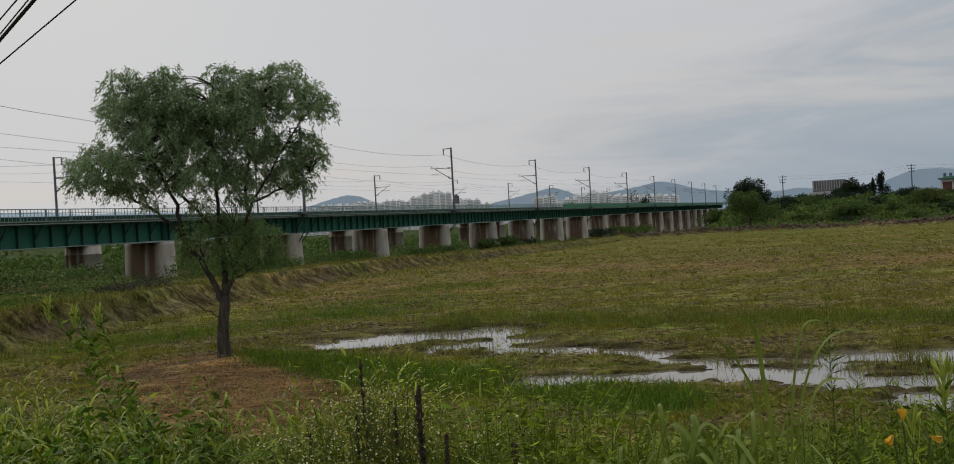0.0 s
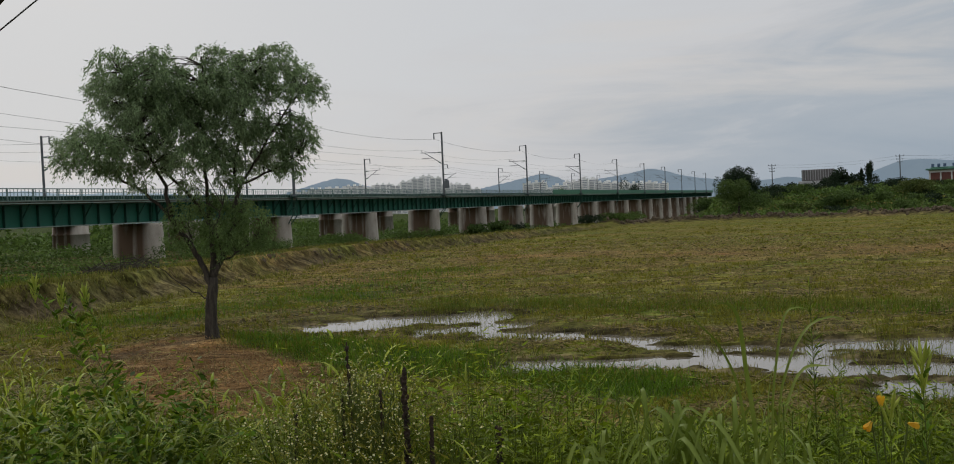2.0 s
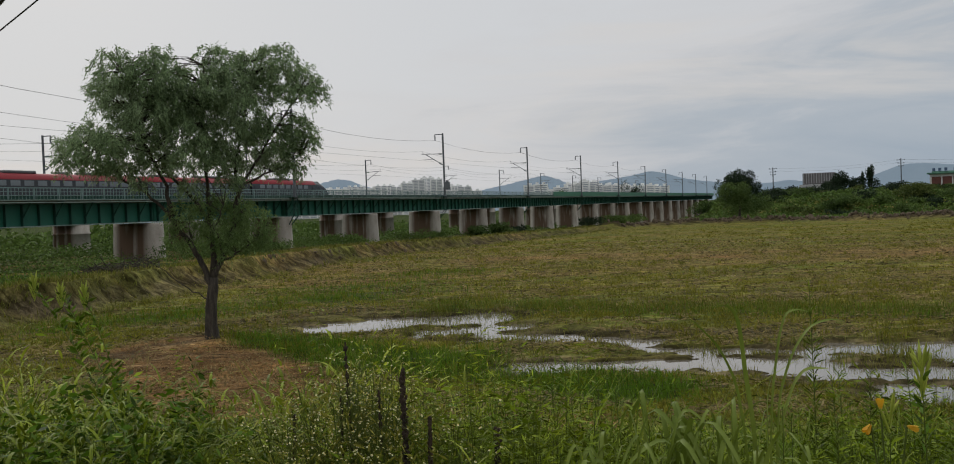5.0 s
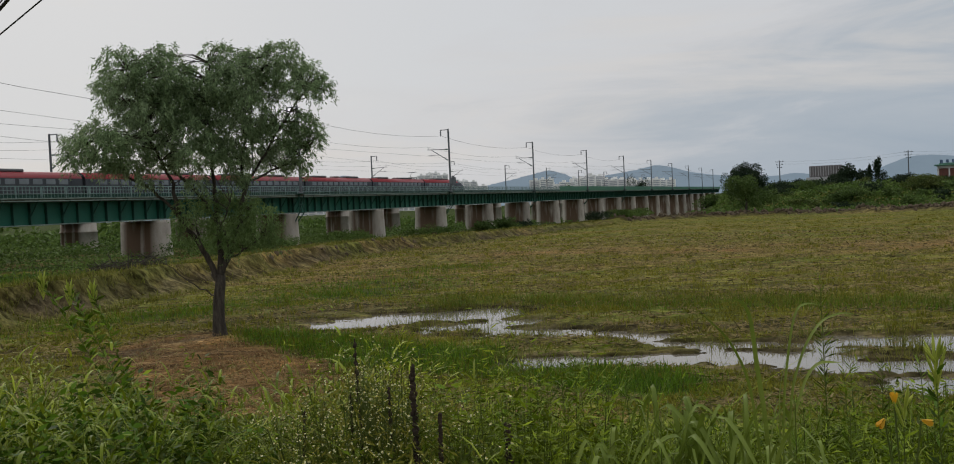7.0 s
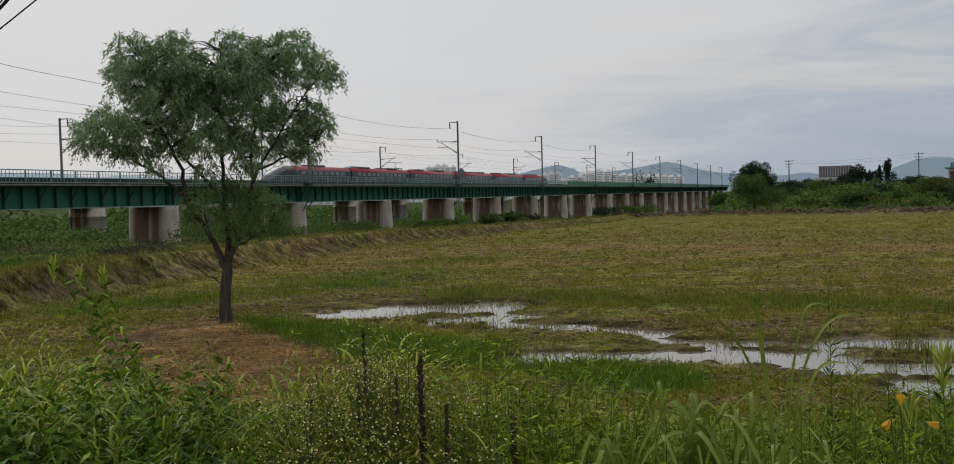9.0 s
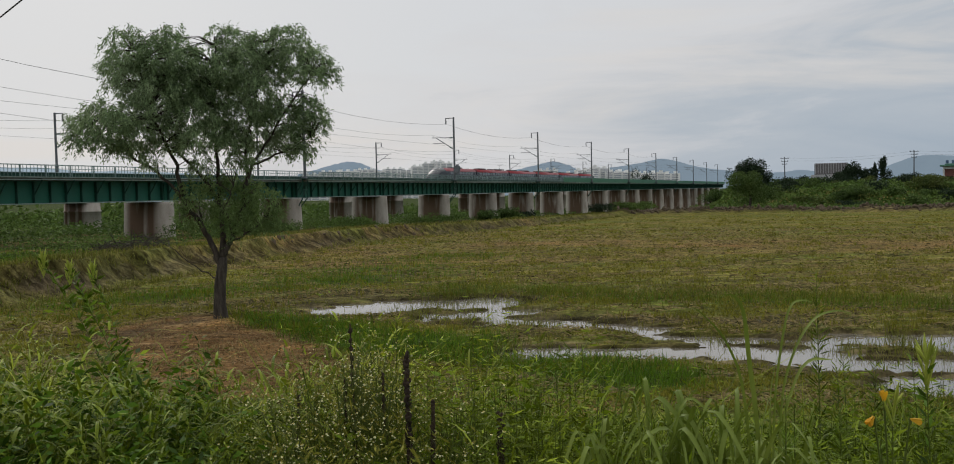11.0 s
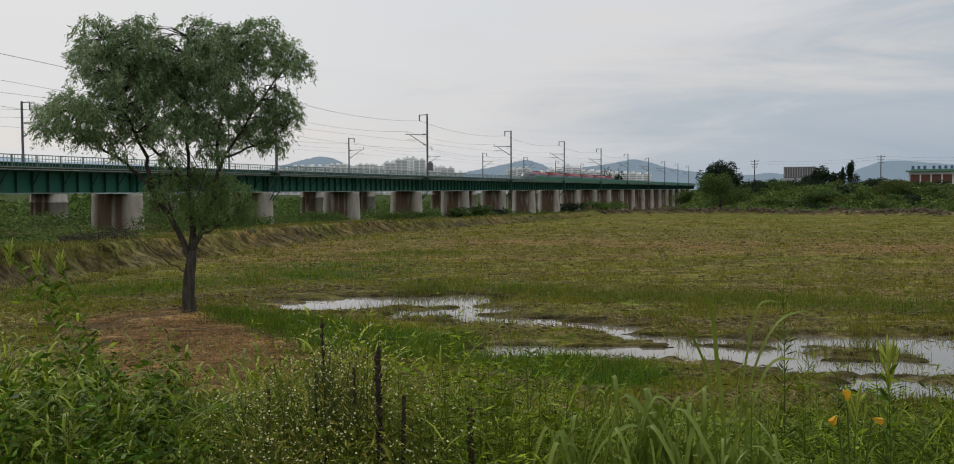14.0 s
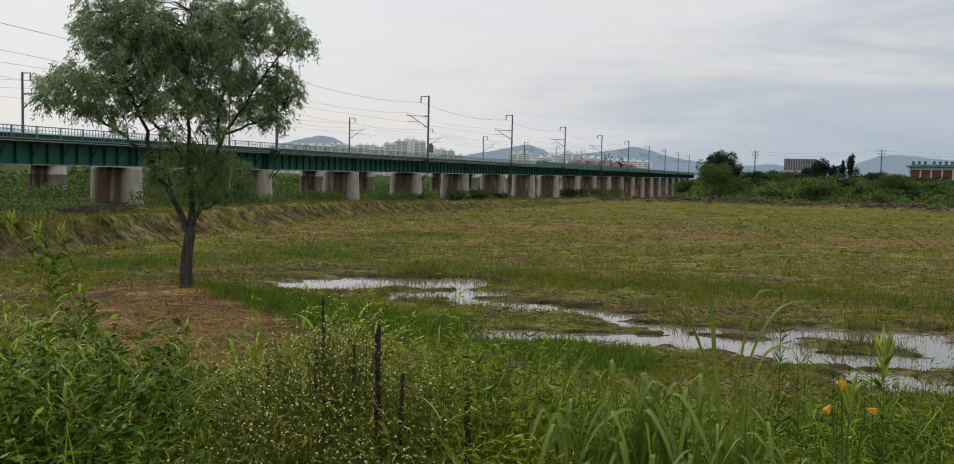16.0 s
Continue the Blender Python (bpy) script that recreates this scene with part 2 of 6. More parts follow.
LATTICE = np.random.RandomState(7).uniform(-1, 1, (256, 256))


def wave(x, y, scale, seed=0):
    """Soft noise of about -1 to 1: four octaves over a random lattice."""
    out, amp = 0, 1.0
    f = scale / np.pi
    for o in range(4):
        a = 0.7 * seed + 1.3 * o
        px = (x * np.cos(a) + y * np.sin(a)) * f + seed * 17.31 + o * 5.7 + 1000
        py = (y * np.cos(a) - x * np.sin(a)) * f + seed * 9.17 + o * 3.1 + 1000
        ix, iy = np.floor(px).astype(int), np.floor(py).astype(int)
        u, v = px - ix, py - iy
        u, v = u * u * (3 - 2 * u), v * v * (3 - 2 * v)
        i0, i1, j0, j1 = ix & 255, (ix + 1) & 255, iy & 255, (iy + 1) & 255
        top = LATTICE[i0, j0] * (1 - u) + LATTICE[i1, j0] * u
        low = LATTICE[i0, j1] * (1 - u) + LATTICE[i1, j1] * u
        out = out + amp * (top * (1 - v) + low * v)
        f, amp = f * 2.07, amp * 0.55
    return out * 0.85


PUDDLES = [((-4.6, 33.2), (0.2, 33.6), 1.5), ((-1.2, 30.3), (1.2, 31.0), 0.9), ((0.6, 29.2), (2.6, 28.2), 0.8), ((2.4, 28.2), (5.2, 26.4), 0.55),
           ((1.6, 22.9), (4.6, 23.2), 0.75), ((4.6, 22.9), (8.2, 21.6), 1.0), ((5.0, 25.2), (9.0, 23.6), 0.4), ((10.0, 24.0), (13.6, 24.0), 0.8), ((8.2, 20.4), (12.5, 20.4), 1.0),
           ((9.0, 18.4), (12.5, 17.6), 0.8), ((12.5, 21.0), (16.5, 20.0), 1.4), ((-5.7, 31.3), (-3.5, 31.6), 0.35), ((-2.2, 28.8), (0.4, 28.0), 0.28)]
WATER_Z = 0.0


def puddle(x, y):
    d = np.full(np.shape(x), 9.0)
    for a, b, r in PUDDLES:
        d = np.minimum(d, seg_dist(x, y, a, b) / r)
    # ragged shores: mud spits along the wheel ruts, then small bites and islands
    rut = wave(x * 0.35 + y * 0.12, y * 1.9 - x * 0.25, 5.0, 44)
    return d * 0.84 + 0.42 * wave(x * 0.5, y * 1.3, 2.1, 3) + 0.34 * wave(x * 0.6, y * 1.6, 6.5, 4) + 0.3 * rut


def edge_n(s):
    return np.interp(s, (-20, 10, 28.7, 35, 46.6, 64.5, 85, 110, 150, 220, 420), (24, 28, 31.8, 33, 35.2, 38.5, 40.6, 41, 42, 46, 49))


RIDGE = [(34, 214), (62, 224), (82, 205), (104, 186), (140, 165), (230, 120)]


def ridge_dist(x, y):
    d = np.full(np.shape(x), 1e3)
    for a, b in zip(RIDGE, RIDGE[1:]):
        d = np.minimum(d, seg_dist(x, y, a, b))
    return d


def ground_z(x, y):
    s, n = x * U.x + y * U.y, x * N.x + y * N.y
    z = 0.1 - 0.0125 * np.clip(s - 55, 0, 350) * smooth(0, 60, s - 40)
    z = z + 0.035 * wave(x, y, 0.9, 1) * smooth(12, 18, y) + 0.012 * wave(x, y, 4.0, 2)
    # the worn step up to the terrace along the bridge
    e = edge_n(s)
    rise = np.interp(s, (0, 30, 100, 200, 330), (1.25, 1.15, 0.85, 0.7, 0.2))
    k = n - e + 0.7 * wave(x, y, 0.35, 5) + 0.25 * wave(x, y, 1.7, 9)
    z = z + rise * (0.72 * smooth(-1.3, 0.9, k) + 0.28 * smooth(0.35, 0.75, k)) + 0.1 * wave(x, y, 0.8, 6) * smooth(-1, 2, k)
    z = z + 0.25 * np.exp(-((k - 1.0) / 0.8) ** 2) * rise + 0.2 * wave(x, y, 3.0, 10) * np.exp(-((k + 0.2) / 1.1) ** 2)
    gully = np.abs(wave(s + 0.35 * k, 0 * s, 2.6, 48)) + 0.5 * np.abs(wave(s - 0.3 * k, 0 * s, 6.0, 49))
    z = z - 0.4 * np.clip(0.75 - 1.6 * gully, 0, 1) * rise * np.exp(-((k + 0.15) / 0.75) ** 2) * smooth(190, 90, s)
    # the low earth ridge at the far side of the field, and land rising gently behind it
    rd = ridge_dist(x, y)
    z = z + (1.1 + 0.5 * wave(x, y, 0.8, 7)) * np.exp(-(rd / 2.2) ** 2)
    q = y - np.interp(x, [a for a, _ in RIDGE], [b for _, b in RIDGE])
    z = z + 6.4 * smooth(12, 78, q) * smooth(14.7, 15.9, np.degrees(np.arctan2(x, np.maximum(y, 1))))
    # the bank on which the camera stands
    foot = np.clip(12.5 + 1.2 * wave(x, y * 0, 0.25, 8) - 0.12 * x, 9, 18)
    z = z + 2.5 * (1 - smooth(3.2, 1.0 * foot, y))
    # shallow hollows that hold water
    p = puddle(x, y)
    z = z - 0.22 * (1 - smooth(0.65, 1.25, p)) - 0.06 * (1 - smooth(1.0, 2.0, p))
    # trampled, rutted mud and turf round the water and over the mown field
    z = z + 0.05 * np.abs(wave(x * 0.7, y * 1.3, 5.5, 45)) * (1 - smooth(1.0, 3.0, p)) * smooth(0.6, 1.0, p)
    z = z + (0.03 * wave(x * 0.35 + 0.15 * y, y * 1.5 - 0.4 * x, 3.4, 46) + 0.022 * np.abs(wave(x, y, 7.0, 47))) * smooth(15, 19, y) * smooth(75, 50, y)
    z = z + 0.22 * np.exp(-(np.hypot(x + 8.6, y - 29.6) / 2.2) ** 2)
    return z


def ground_sheet():
    def axis(*runs):
        out = []
        for a, b, st in runs:
            out += list(np.arange(a, b, st))
        return np.array(out)
    g = np.geomspace
    xs = np.concatenate([-g(4800, 60, 22), axis((-58, -30, 1.2), (-30, -11, 0.22), (-11, 17, 0.11), (17, 40, 0.5), (40, 140, 2.0)), g(142, 4800, 22)])
    ys = np.concatenate([-g(4800, 30, 14), axis((-28, 1, 2.0), (1, 16, 0.3), (16, 37, 0.1), (37, 62, 0.22), (62, 130, 0.7), (130, 260, 1.6)), g(262, 4900, 30)])
    X, Y = np.meshgrid(xs, ys)
    Z = ground_z(X, Y)
    v = np.stack([X, Y, Z], -1).reshape(-1, 3)
    i = np.arange(len(xs) * len(ys)).reshape(len(ys), len(xs))
    f = np.stack([i[:-1, :-1], i[:-1, 1:], i[1:, 1:], i[1:, :-1]], -1).reshape(-1, 4)
    me = np_mesh("ground", v, f)
    x, y = v[:, 0], v[:, 1]
    zone = np.zeros((len(v), 4), np.float32)
    zone[:, 0] = dry_zone(x, y)
    zone[:, 1] = mud_zone(x, y)
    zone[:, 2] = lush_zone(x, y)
    zone[:, 3] = 1
    at = me.color_attributes.new("zone", "FLOAT_COLOR", "POINT")
    at.data.foreach_set("color", zone.ravel())
    ob = mesh_part("ground", me, GROUND, smooth=True)
    return tagged(ob, "wet mown field of grass and bare mud beside the bridge", "ground", kind="structure")


def dry_zone(x, y):
    a = seg_dist(x, y, (-9.6, 27.6), (-5.0, 20.6)) / 2.4 + 0.2 * wave(x, y, 0.9, 21)
    d = 1 - smooth(0.7, 1.1, a)
    b = seg_dist(x, y, (-3.5, 18.0), (2.0, 16.5)) / 0.9 + 0.3 * wave(x, y, 0.8, 22)
    drift = np.clip(wave(x * 0.45, y * 1.4, 0.3, 81) + 0.5 * wave(x * 0.5, y * 1.4, 1.3, 82) + 0.15, 0, 1) * smooth(36, 50, y) * smooth(170, 110, y)
    band = np.exp(-((seg_dist(x, y, (4, 72), (48, 53)) + 4 * wave(x, y, 0.3, 83)) / 9) ** 2) * (0.7 + 0.5 * wave(x, y * 1.5, 1.0, 84))
    return np.clip(np.maximum.reduce([d, 0.8 * (1 - smooth(0.7, 1.1, b)), 0.65 * drift, 0.95 * band]), 0, 1)


def mud_zone(x, y):
    s, n = x * U.x + y * U.y, x * N.x + y * N.y
    k = n - edge_n(s) + 0.7 * wave(x, y, 0.35, 5) + 0.25 * wave(x, y, 1.7, 9)
    slope = 1.0 * np.exp(-((k + 0.2) / 1.0) ** 2) * smooth(230, 120, s) * (0.8 + 0.35 * wave(x, y, 0.7, 25))
    track = 0.95 * np.exp(-((k - 2.6 + 0.3 * wave(x, y, 0.2, 26)) / 0.55) ** 2)
    p = puddle(x, y)
    shore = 0.9 * (1 - smooth(1.1, 1.9, p + 0.3 * wave(x, y, 1.5, 27)))
    patches = smooth(0.25, 0.75, wave(x * 0.5, y, 0.55, 28)) * smooth(60, 36, y) * smooth(17, 24, y) * 0.75
    flat = np.exp(-(seg_dist(x, y, (-10, 34), (-3.5, 38)) / 2.0) ** 2) * 0.7 + 0.9 * np.exp(-(seg_dist(x, y, (2.5, 28.9), (11, 26.6)) / 1.0) ** 2)
    return np.clip(np.maximum.reduce([slope, track, shore, patches, flat, 1.3 * np.exp(-(ridge_dist(x, y) / 2.6) ** 2)]), 0, 1)


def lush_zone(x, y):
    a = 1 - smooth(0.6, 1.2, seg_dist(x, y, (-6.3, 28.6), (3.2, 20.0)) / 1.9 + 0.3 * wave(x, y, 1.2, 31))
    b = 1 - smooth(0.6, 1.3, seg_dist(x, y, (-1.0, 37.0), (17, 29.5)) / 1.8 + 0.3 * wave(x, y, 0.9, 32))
    # the whole near bank takes the lush tone that is darkened as weed shade
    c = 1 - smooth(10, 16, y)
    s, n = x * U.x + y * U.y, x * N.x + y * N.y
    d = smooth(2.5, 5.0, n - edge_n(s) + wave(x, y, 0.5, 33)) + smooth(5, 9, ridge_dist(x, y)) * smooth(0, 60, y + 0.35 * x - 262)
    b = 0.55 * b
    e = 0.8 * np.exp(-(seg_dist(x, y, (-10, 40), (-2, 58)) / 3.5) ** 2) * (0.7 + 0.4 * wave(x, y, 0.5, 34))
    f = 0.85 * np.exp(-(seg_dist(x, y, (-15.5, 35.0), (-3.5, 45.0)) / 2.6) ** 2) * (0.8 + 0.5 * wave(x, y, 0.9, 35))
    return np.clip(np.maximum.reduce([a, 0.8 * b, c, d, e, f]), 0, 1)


def ground_material():
    m = bpy.data.materials.new("field")
    m.use_nodes = True
    nt = m.node_tree
    b = nt.nodes["Principled BSDF"]
    pos = nt.nodes.new("ShaderNodeNewGeometry").outputs["Position"]
    at = nt.nodes.new("ShaderNodeAttribute")
    at.attribute_name = "zone"
    sep = nt.nodes.new("ShaderNodeSeparateColor")
    nt.links.new(at.outputs["Color"], sep.inputs[0])

    def noise_tex(scale, detail=6, stretch=(1, 1, 1), turn=0.0):
        mp = nt.nodes.new("ShaderNodeMapping")
        mp.inputs["Scale"].default_value = stretch
        mp.inputs["Rotation"].default_value = (0, 0, turn)
        nt.links.new(pos, mp.inputs[0])
        n = nt.nodes.new("ShaderNodeTexNoise")
        n.inputs["Scale"].default_value, n.inputs["Detail"].default_value, n.inputs["Roughness"].default_value = scale, detail, 0.62
        nt.links.new(mp.outputs[0], n.inputs["Vector"])
        return n.outputs["Fac"]

    def ramp(fac, stops):
        r = nt.nodes.new("ShaderNodeValToRGB")
        el = r.color_ramp.elements
        el[0].position, el[0].color = stops[0][0], (*stops[0][1], 1)
        el[1].position, el[1].color = stops[-1][0], (*stops[-1][1], 1)
        for p, c in stops[1:-1]:
            el.new(p).color = (*c, 1)
        nt.links.new(fac, r.inputs[0])
        return r.outputs[0]

    def mix(fac, a, c):
        n = nt.nodes.new("ShaderNodeMix")
        n.data_type = "RGBA"
        if isinstance(fac, float):
            n.inputs[0].default_value = fac
        else:
            nt.links.new(fac, n.inputs[0])
        nt.links.new(a, n.inputs[6])
        nt.links.new(c, n.inputs[7])
        return n.outputs[2]

    broad = noise_tex(0.045, 5, (0.6, 2.2, 1), radians(-12))
    mid = noise_tex(0.45, 7, (0.6, 1.6, 1), radians(-15))
    grain = noise_tex(9.0, 6)
    mown = noise_tex(1.6, 5, (0.12, 2.4, 1), radians(-28))
    clump = noise_tex(2.2, 6, (0.8, 1.3, 1))
    tuft = noise_tex(0.75, 8, (0.7, 1.5, 1), radians(-20))
    field = ramp(mid, [(0.3, (0.084, 0.07, 0.018)), (0.45, (0.142, 0.124, 0.028)), (0.54, (0.115, 0.13, 0.022)), (0.72, (0.22, 0.175, 0.052))])
    tint = ramp(broad, [(0.38, (0.1, 0.14, 0.028)), (0.5, (0.165, 0.162, 0.042)), (0.6, (0.24, 0.185, 0.08))])
    base = mix(0.5, field, tint)
    # green of rank growth, darkened to stand for the shade beneath the weeds
    lush_shaded = ramp(mid, [(0.3, (0.026, 0.04, 0.008)), (0.6, (0.05, 0.075, 0.014))])
    dry = ramp(mid, [(0.3, (0.15, 0.088, 0.036)), (0.5, (0.23, 0.135, 0.056)), (0.7, (0.3, 0.19, 0.085))])
    mud = ramp(mid, [(0.36, (0.032, 0.025, 0.014)), (0.48, (0.075, 0.06, 0.034)), (0.62, (0.15, 0.12, 0.075))])
    c = mix(sep.outputs[2], base, lush_shaded)
    c = mix(sep.outputs[0], c, dry)
    c = mix(sep.outputs[1], c, mud)
    g = ramp(grain, [(0.3, (0.55, 0.55, 0.55)), (0.7, (1.35, 1.35, 1.35))])
    mul = nt.nodes.new("ShaderNodeMix")
    mul.data_type, mul.blend_type = "RGBA", "MULTIPLY"
    mul.inputs[0].default_value = 1.0
    nt.links.new(c, mul.inputs[6])
    nt.links.new(g, mul.inputs[7])
    col = mul.outputs[2]
    for fac, stops in ((mown, [(0.4, (0.6, 0.57, 0.52)), (0.5, (1.0, 1.0, 0.98)), (0.62, (1.22, 1.22, 1.18))]), (clump, [(0.38, (0.5, 0.48, 0.45)), (0.5, (1.0, 1.0, 1.0)), (0.66, (1.35, 1.3, 1.2))]), (tuft, [(0.4, (0.55, 0.55, 0.52)), (0.52, (1.05, 1.05, 1.05)), (0.66, (1.45, 1.42, 1.3))])):
        mm = nt.nodes.new("ShaderNodeMix")
        mm.data_type, mm.blend_type = "RGBA", "MULTIPLY"
        mm.inputs[0].default_value = 1.0
        nt.links.new(col, mm.inputs[6])
        nt.links.new(ramp(fac, stops), mm.inputs[7])
        col = mm.outputs[2]
    nt.links.new(col, b.inputs["Base Color"])
    b.inputs["Roughness"].default_value = 0.95
    b.inputs["Specular IOR Level"].default_value = 0.04
    bp = nt.nodes.new("ShaderNodeBump")
    bp.inputs["Strength"].default_value, bp.inputs["Distance"].default_value = 0.8, 0.05
    nt.links.new(grain, bp.inputs["Height"])
    nt.links.new(bp.outputs[0], b.inputs["Normal"])
    return m


GROUND = ground_material()
ground = ground_sheet()


def water_sheet():
    m = bpy.data.materials.new("still_puddle_water")
    m.use_nodes = True
    nt = m.node_tree
    b = nt.nodes["Principled BSDF"]
    b.inputs["Base Color"].default_value = (0.15, 0.135, 0.11, 1)
    b.inputs["Roughness"].default_value = 0.04
    b.inputs["IOR"].default_value = 1.4
    b.inputs["Specular IOR Level"].default_value = 0.9
    n = nt.nodes.new("ShaderNodeTexNoise")
    n.inputs["Scale"].default_value = 5.0
    nt.links.new(nt.nodes.new("ShaderNodeNewGeometry").outputs["Position"], n.inputs["Vector"])
    bp = nt.nodes.new("ShaderNodeBump")
    bp.inputs["Strength"].default_value, bp.inputs["Distance"].default_value = 0.05, 0.01
    nt.links.new(n.outputs["Fac"], bp.inputs["Height"])
    nt.links.new(bp.outputs[0], b.inputs["Normal"])
    bm = bmesh.new()
    vs = [bm.verts.new((x, y, WATER_Z)) for x, y in ((-8, 15.5), (18, 15.5), (18, 36), (-8, 36))]
    bm.faces.new(vs)
    ob = part("water", bm, m)
    return tagged(ob, "shallow puddles of still rainwater in the field", "puddle", kind="structure")


water_sheet()


# ---- the bridges ----
SPAN = 19.2
DECK, SOFFIT = 5.95, 4.0


def girder_mesh(length):
    """Plate girder pair with flanges, in the bridge's own space from 0 to length along x."""
    bm = bmesh.new()
    for y, w in ((0.0, 0.024), (2.6, 0.024)):
        box(bm, (length / 2, y, (SOFFIT + DECK) / 2 - 0.1), (length - 0.12, w, DECK - SOFFIT - 0.32))
        box(bm, (length / 2, y, SOFFIT + 0.09), (length - 0.12, 0.5, 0.05))
        box(bm, (length / 2, y, DECK - 0.28), (length - 0.12, 0.5, 0.05))
    for k in range(5):
        box(bm, (0.6 + k * (length - 1.2) / 4, 1.3, DECK - 0.8), (0.14, 2.5, 0.5))
    me = bpy.data.meshes.new("girder")
    bm.to_mesh(me)
    bm.free()
    me.materials.append(GREEN_STEEL)
    return me


def small_mesh(name, mat, draw):
    bm = bmesh.new()
    draw(bm)
    me = bpy.data.meshes.new(name)
    bm.to_mesh(me)
    bm.free()
    me.materials.append(mat)
    return me


def draw_stiffener(bm):
    box(bm, (0, -0.13, (SOFFIT + DECK) / 2 - 0.1), (0.03, 0.23, DECK - SOFFIT - 0.4))


def draw_bracket(bm):
    """Raking strut that carries the walkway, with its upright."""
    box(bm, (0, -0.13, (SOFFIT + DECK) / 2 - 0.1), (0.05, 0.23, DECK - SOFFIT - 0.4))
    rod(bm, (0, -0.1, SOFFIT + 0.55), (0, -0.98, DECK - 0.2), 0.06, n=6)
    box(bm, (0, -0.52, DECK - 0.16), (0.09, 1.0, 0.09))


def rail_run(bm, length, step=0.3):
    for z, r in ((0.82, 0.032), (0.56, 0.018), (0.3, 0.022)):
        box(bm, (length / 2, -1.0, DECK + z), (length, r * 2, r * 2))
    k = 0
    while k * step < length:
        box(bm, (k * step, -1.0, DECK + 0.43), (0.03, 0.03, 0.8))
        k += 1


def ledge_run(bm, length):
    box(bm, (length / 2, -0.55, DECK - 0.04), (length, 1.02, 0.05))
    box(bm, (length / 2, -1.07, DECK - 0.02), (length, 0.03, 0.07))
    box(bm, (length / 2, -1.07, DECK - 0.19), (length, 0.03, 0.07))


def pier_mesh(length, thick, top, bottom, batter, band):
    """Wall pier with round ends: a stadium that widens downwards."""
    bm = bmesh.new()
    rings = []
    n = 10
    levels = [(top, 0.0), (top - 0.28, 0.0)]
    if band:
        levels += [(top - 0.28, -0.0), (top - 0.9, 0.02), (top - 0.92, 0.12), (top - 1.08, 0.12), (top - 1.1, 0.03)]
    levels += [(bottom, batter)]
    for z, grow in levels:
        r = thick / 2 + grow
        h = length / 2 - thick / 2
        ring = []
        for sgn in (1, -1):
            for k in range(n + 1):
                a = math.pi * k / n if sgn > 0 else math.pi + math.pi * k / n
                ring.append(bm.verts.new((math.cos(a) * r, sgn * h + math.sin(a) * r, z)))
        rings.append(ring)
    for a, b in zip(rings, rings[1:]):
        for k in range(len(a)):
            bm.faces.new((a[k], b[k], b[(k + 1) % len(a)], a[(k + 1) % len(a)]))
    bm.faces.new(rings[0])
    bmesh.ops.recalc_face_normals(bm, faces=bm.faces)
    me = bpy.data.meshes.new("pier")
    bm.to_mesh(me)
    bm.free()
    me.materials.append(PIER_MAT)
    return me


def pier_material():
    """Pale concrete with rust and soot that run down from the bearings on the long faces."""
    m = material("stained_pier_concrete", [(0.24, 0.21, 0.175), (0.36, 0.325, 0.28), (0.46, 0.43, 0.375)], 1.2, 0.92, 0.4, stretch=(1, 1, 0.3), rand=0.14, coord="object")
    nt = m.node_tree
    b = nt.nodes["Principled BSDF"]
    old = b.inputs["Base Color"].links[0].from_socket
    tc = nt.nodes.new("ShaderNodeTexCoord")
    sp = nt.nodes.new("ShaderNodeSeparateXYZ")
    nt.links.new(tc.outputs["Object"], sp.inputs[0])
    mp = nt.nodes.new("ShaderNodeMapping")
    mp.inputs["Scale"].default_value = (0.6, 1.1, 0.12)
    nt.links.new(tc.outputs["Object"], mp.inputs[0])
    oi = nt.nodes.new("ShaderNodeObjectInfo")
    ad = nt.nodes.new("ShaderNodeVectorMath")
    nt.links.new(mp.outputs[0], ad.inputs[0])
    sc = nt.nodes.new("ShaderNodeMath")
    sc.operation, sc.inputs[1].default_value = "MULTIPLY", 37.0
    nt.links.new(oi.outputs["Random"], sc.inputs[0])
    nt.links.new(sc.outputs[0], ad.inputs[1])
    n = nt.nodes.new("ShaderNodeTexNoise")
    n.inputs["Scale"].default_value, n.inputs["Detail"].default_value = 1.6, 5
    nt.links.new(ad.outputs[0], n.inputs["Vector"])
    # stains lie between the bearings, away from the rounded ends
    ab = nt.nodes.new("ShaderNodeMath")
    ab.operation = "ABSOLUTE"
    nt.links.new(sp.outputs["Y"], ab.inputs[0])
    mr = nt.nodes.new("ShaderNodeMapRange")
    mr.inputs["From Min"].default_value, mr.inputs["From Max"].default_value = 1.75, 1.15
    nt.links.new(ab.outputs[0], mr.inputs["Value"])
    st = nt.nodes.new("ShaderNodeMapRange")
    st.inputs["From Min"].default_value, st.inputs["From Max"].default_value = 0.25, 0.47
    nt.links.new(n.outputs["Fac"], st.inputs["Value"])
    mu = nt.nodes.new("ShaderNodeMath")
    mu.operation = "MULTIPLY"
    nt.links.new(mr.outputs[0], mu.inputs[0])
    nt.links.new(st.outputs[0], mu.inputs[1])
    mx = nt.nodes.new("ShaderNodeMix")
    mx.data_type = "RGBA"
    mx.inputs[7].default_value = (0.12, 0.078, 0.05, 1)
    nt.links.new(mu.outputs[0], mx.inputs[0])
    nt.links.new(old, mx.inputs[6])
    nt.links.new(mx.outputs[2], b.inputs["Base Color"])
    return m


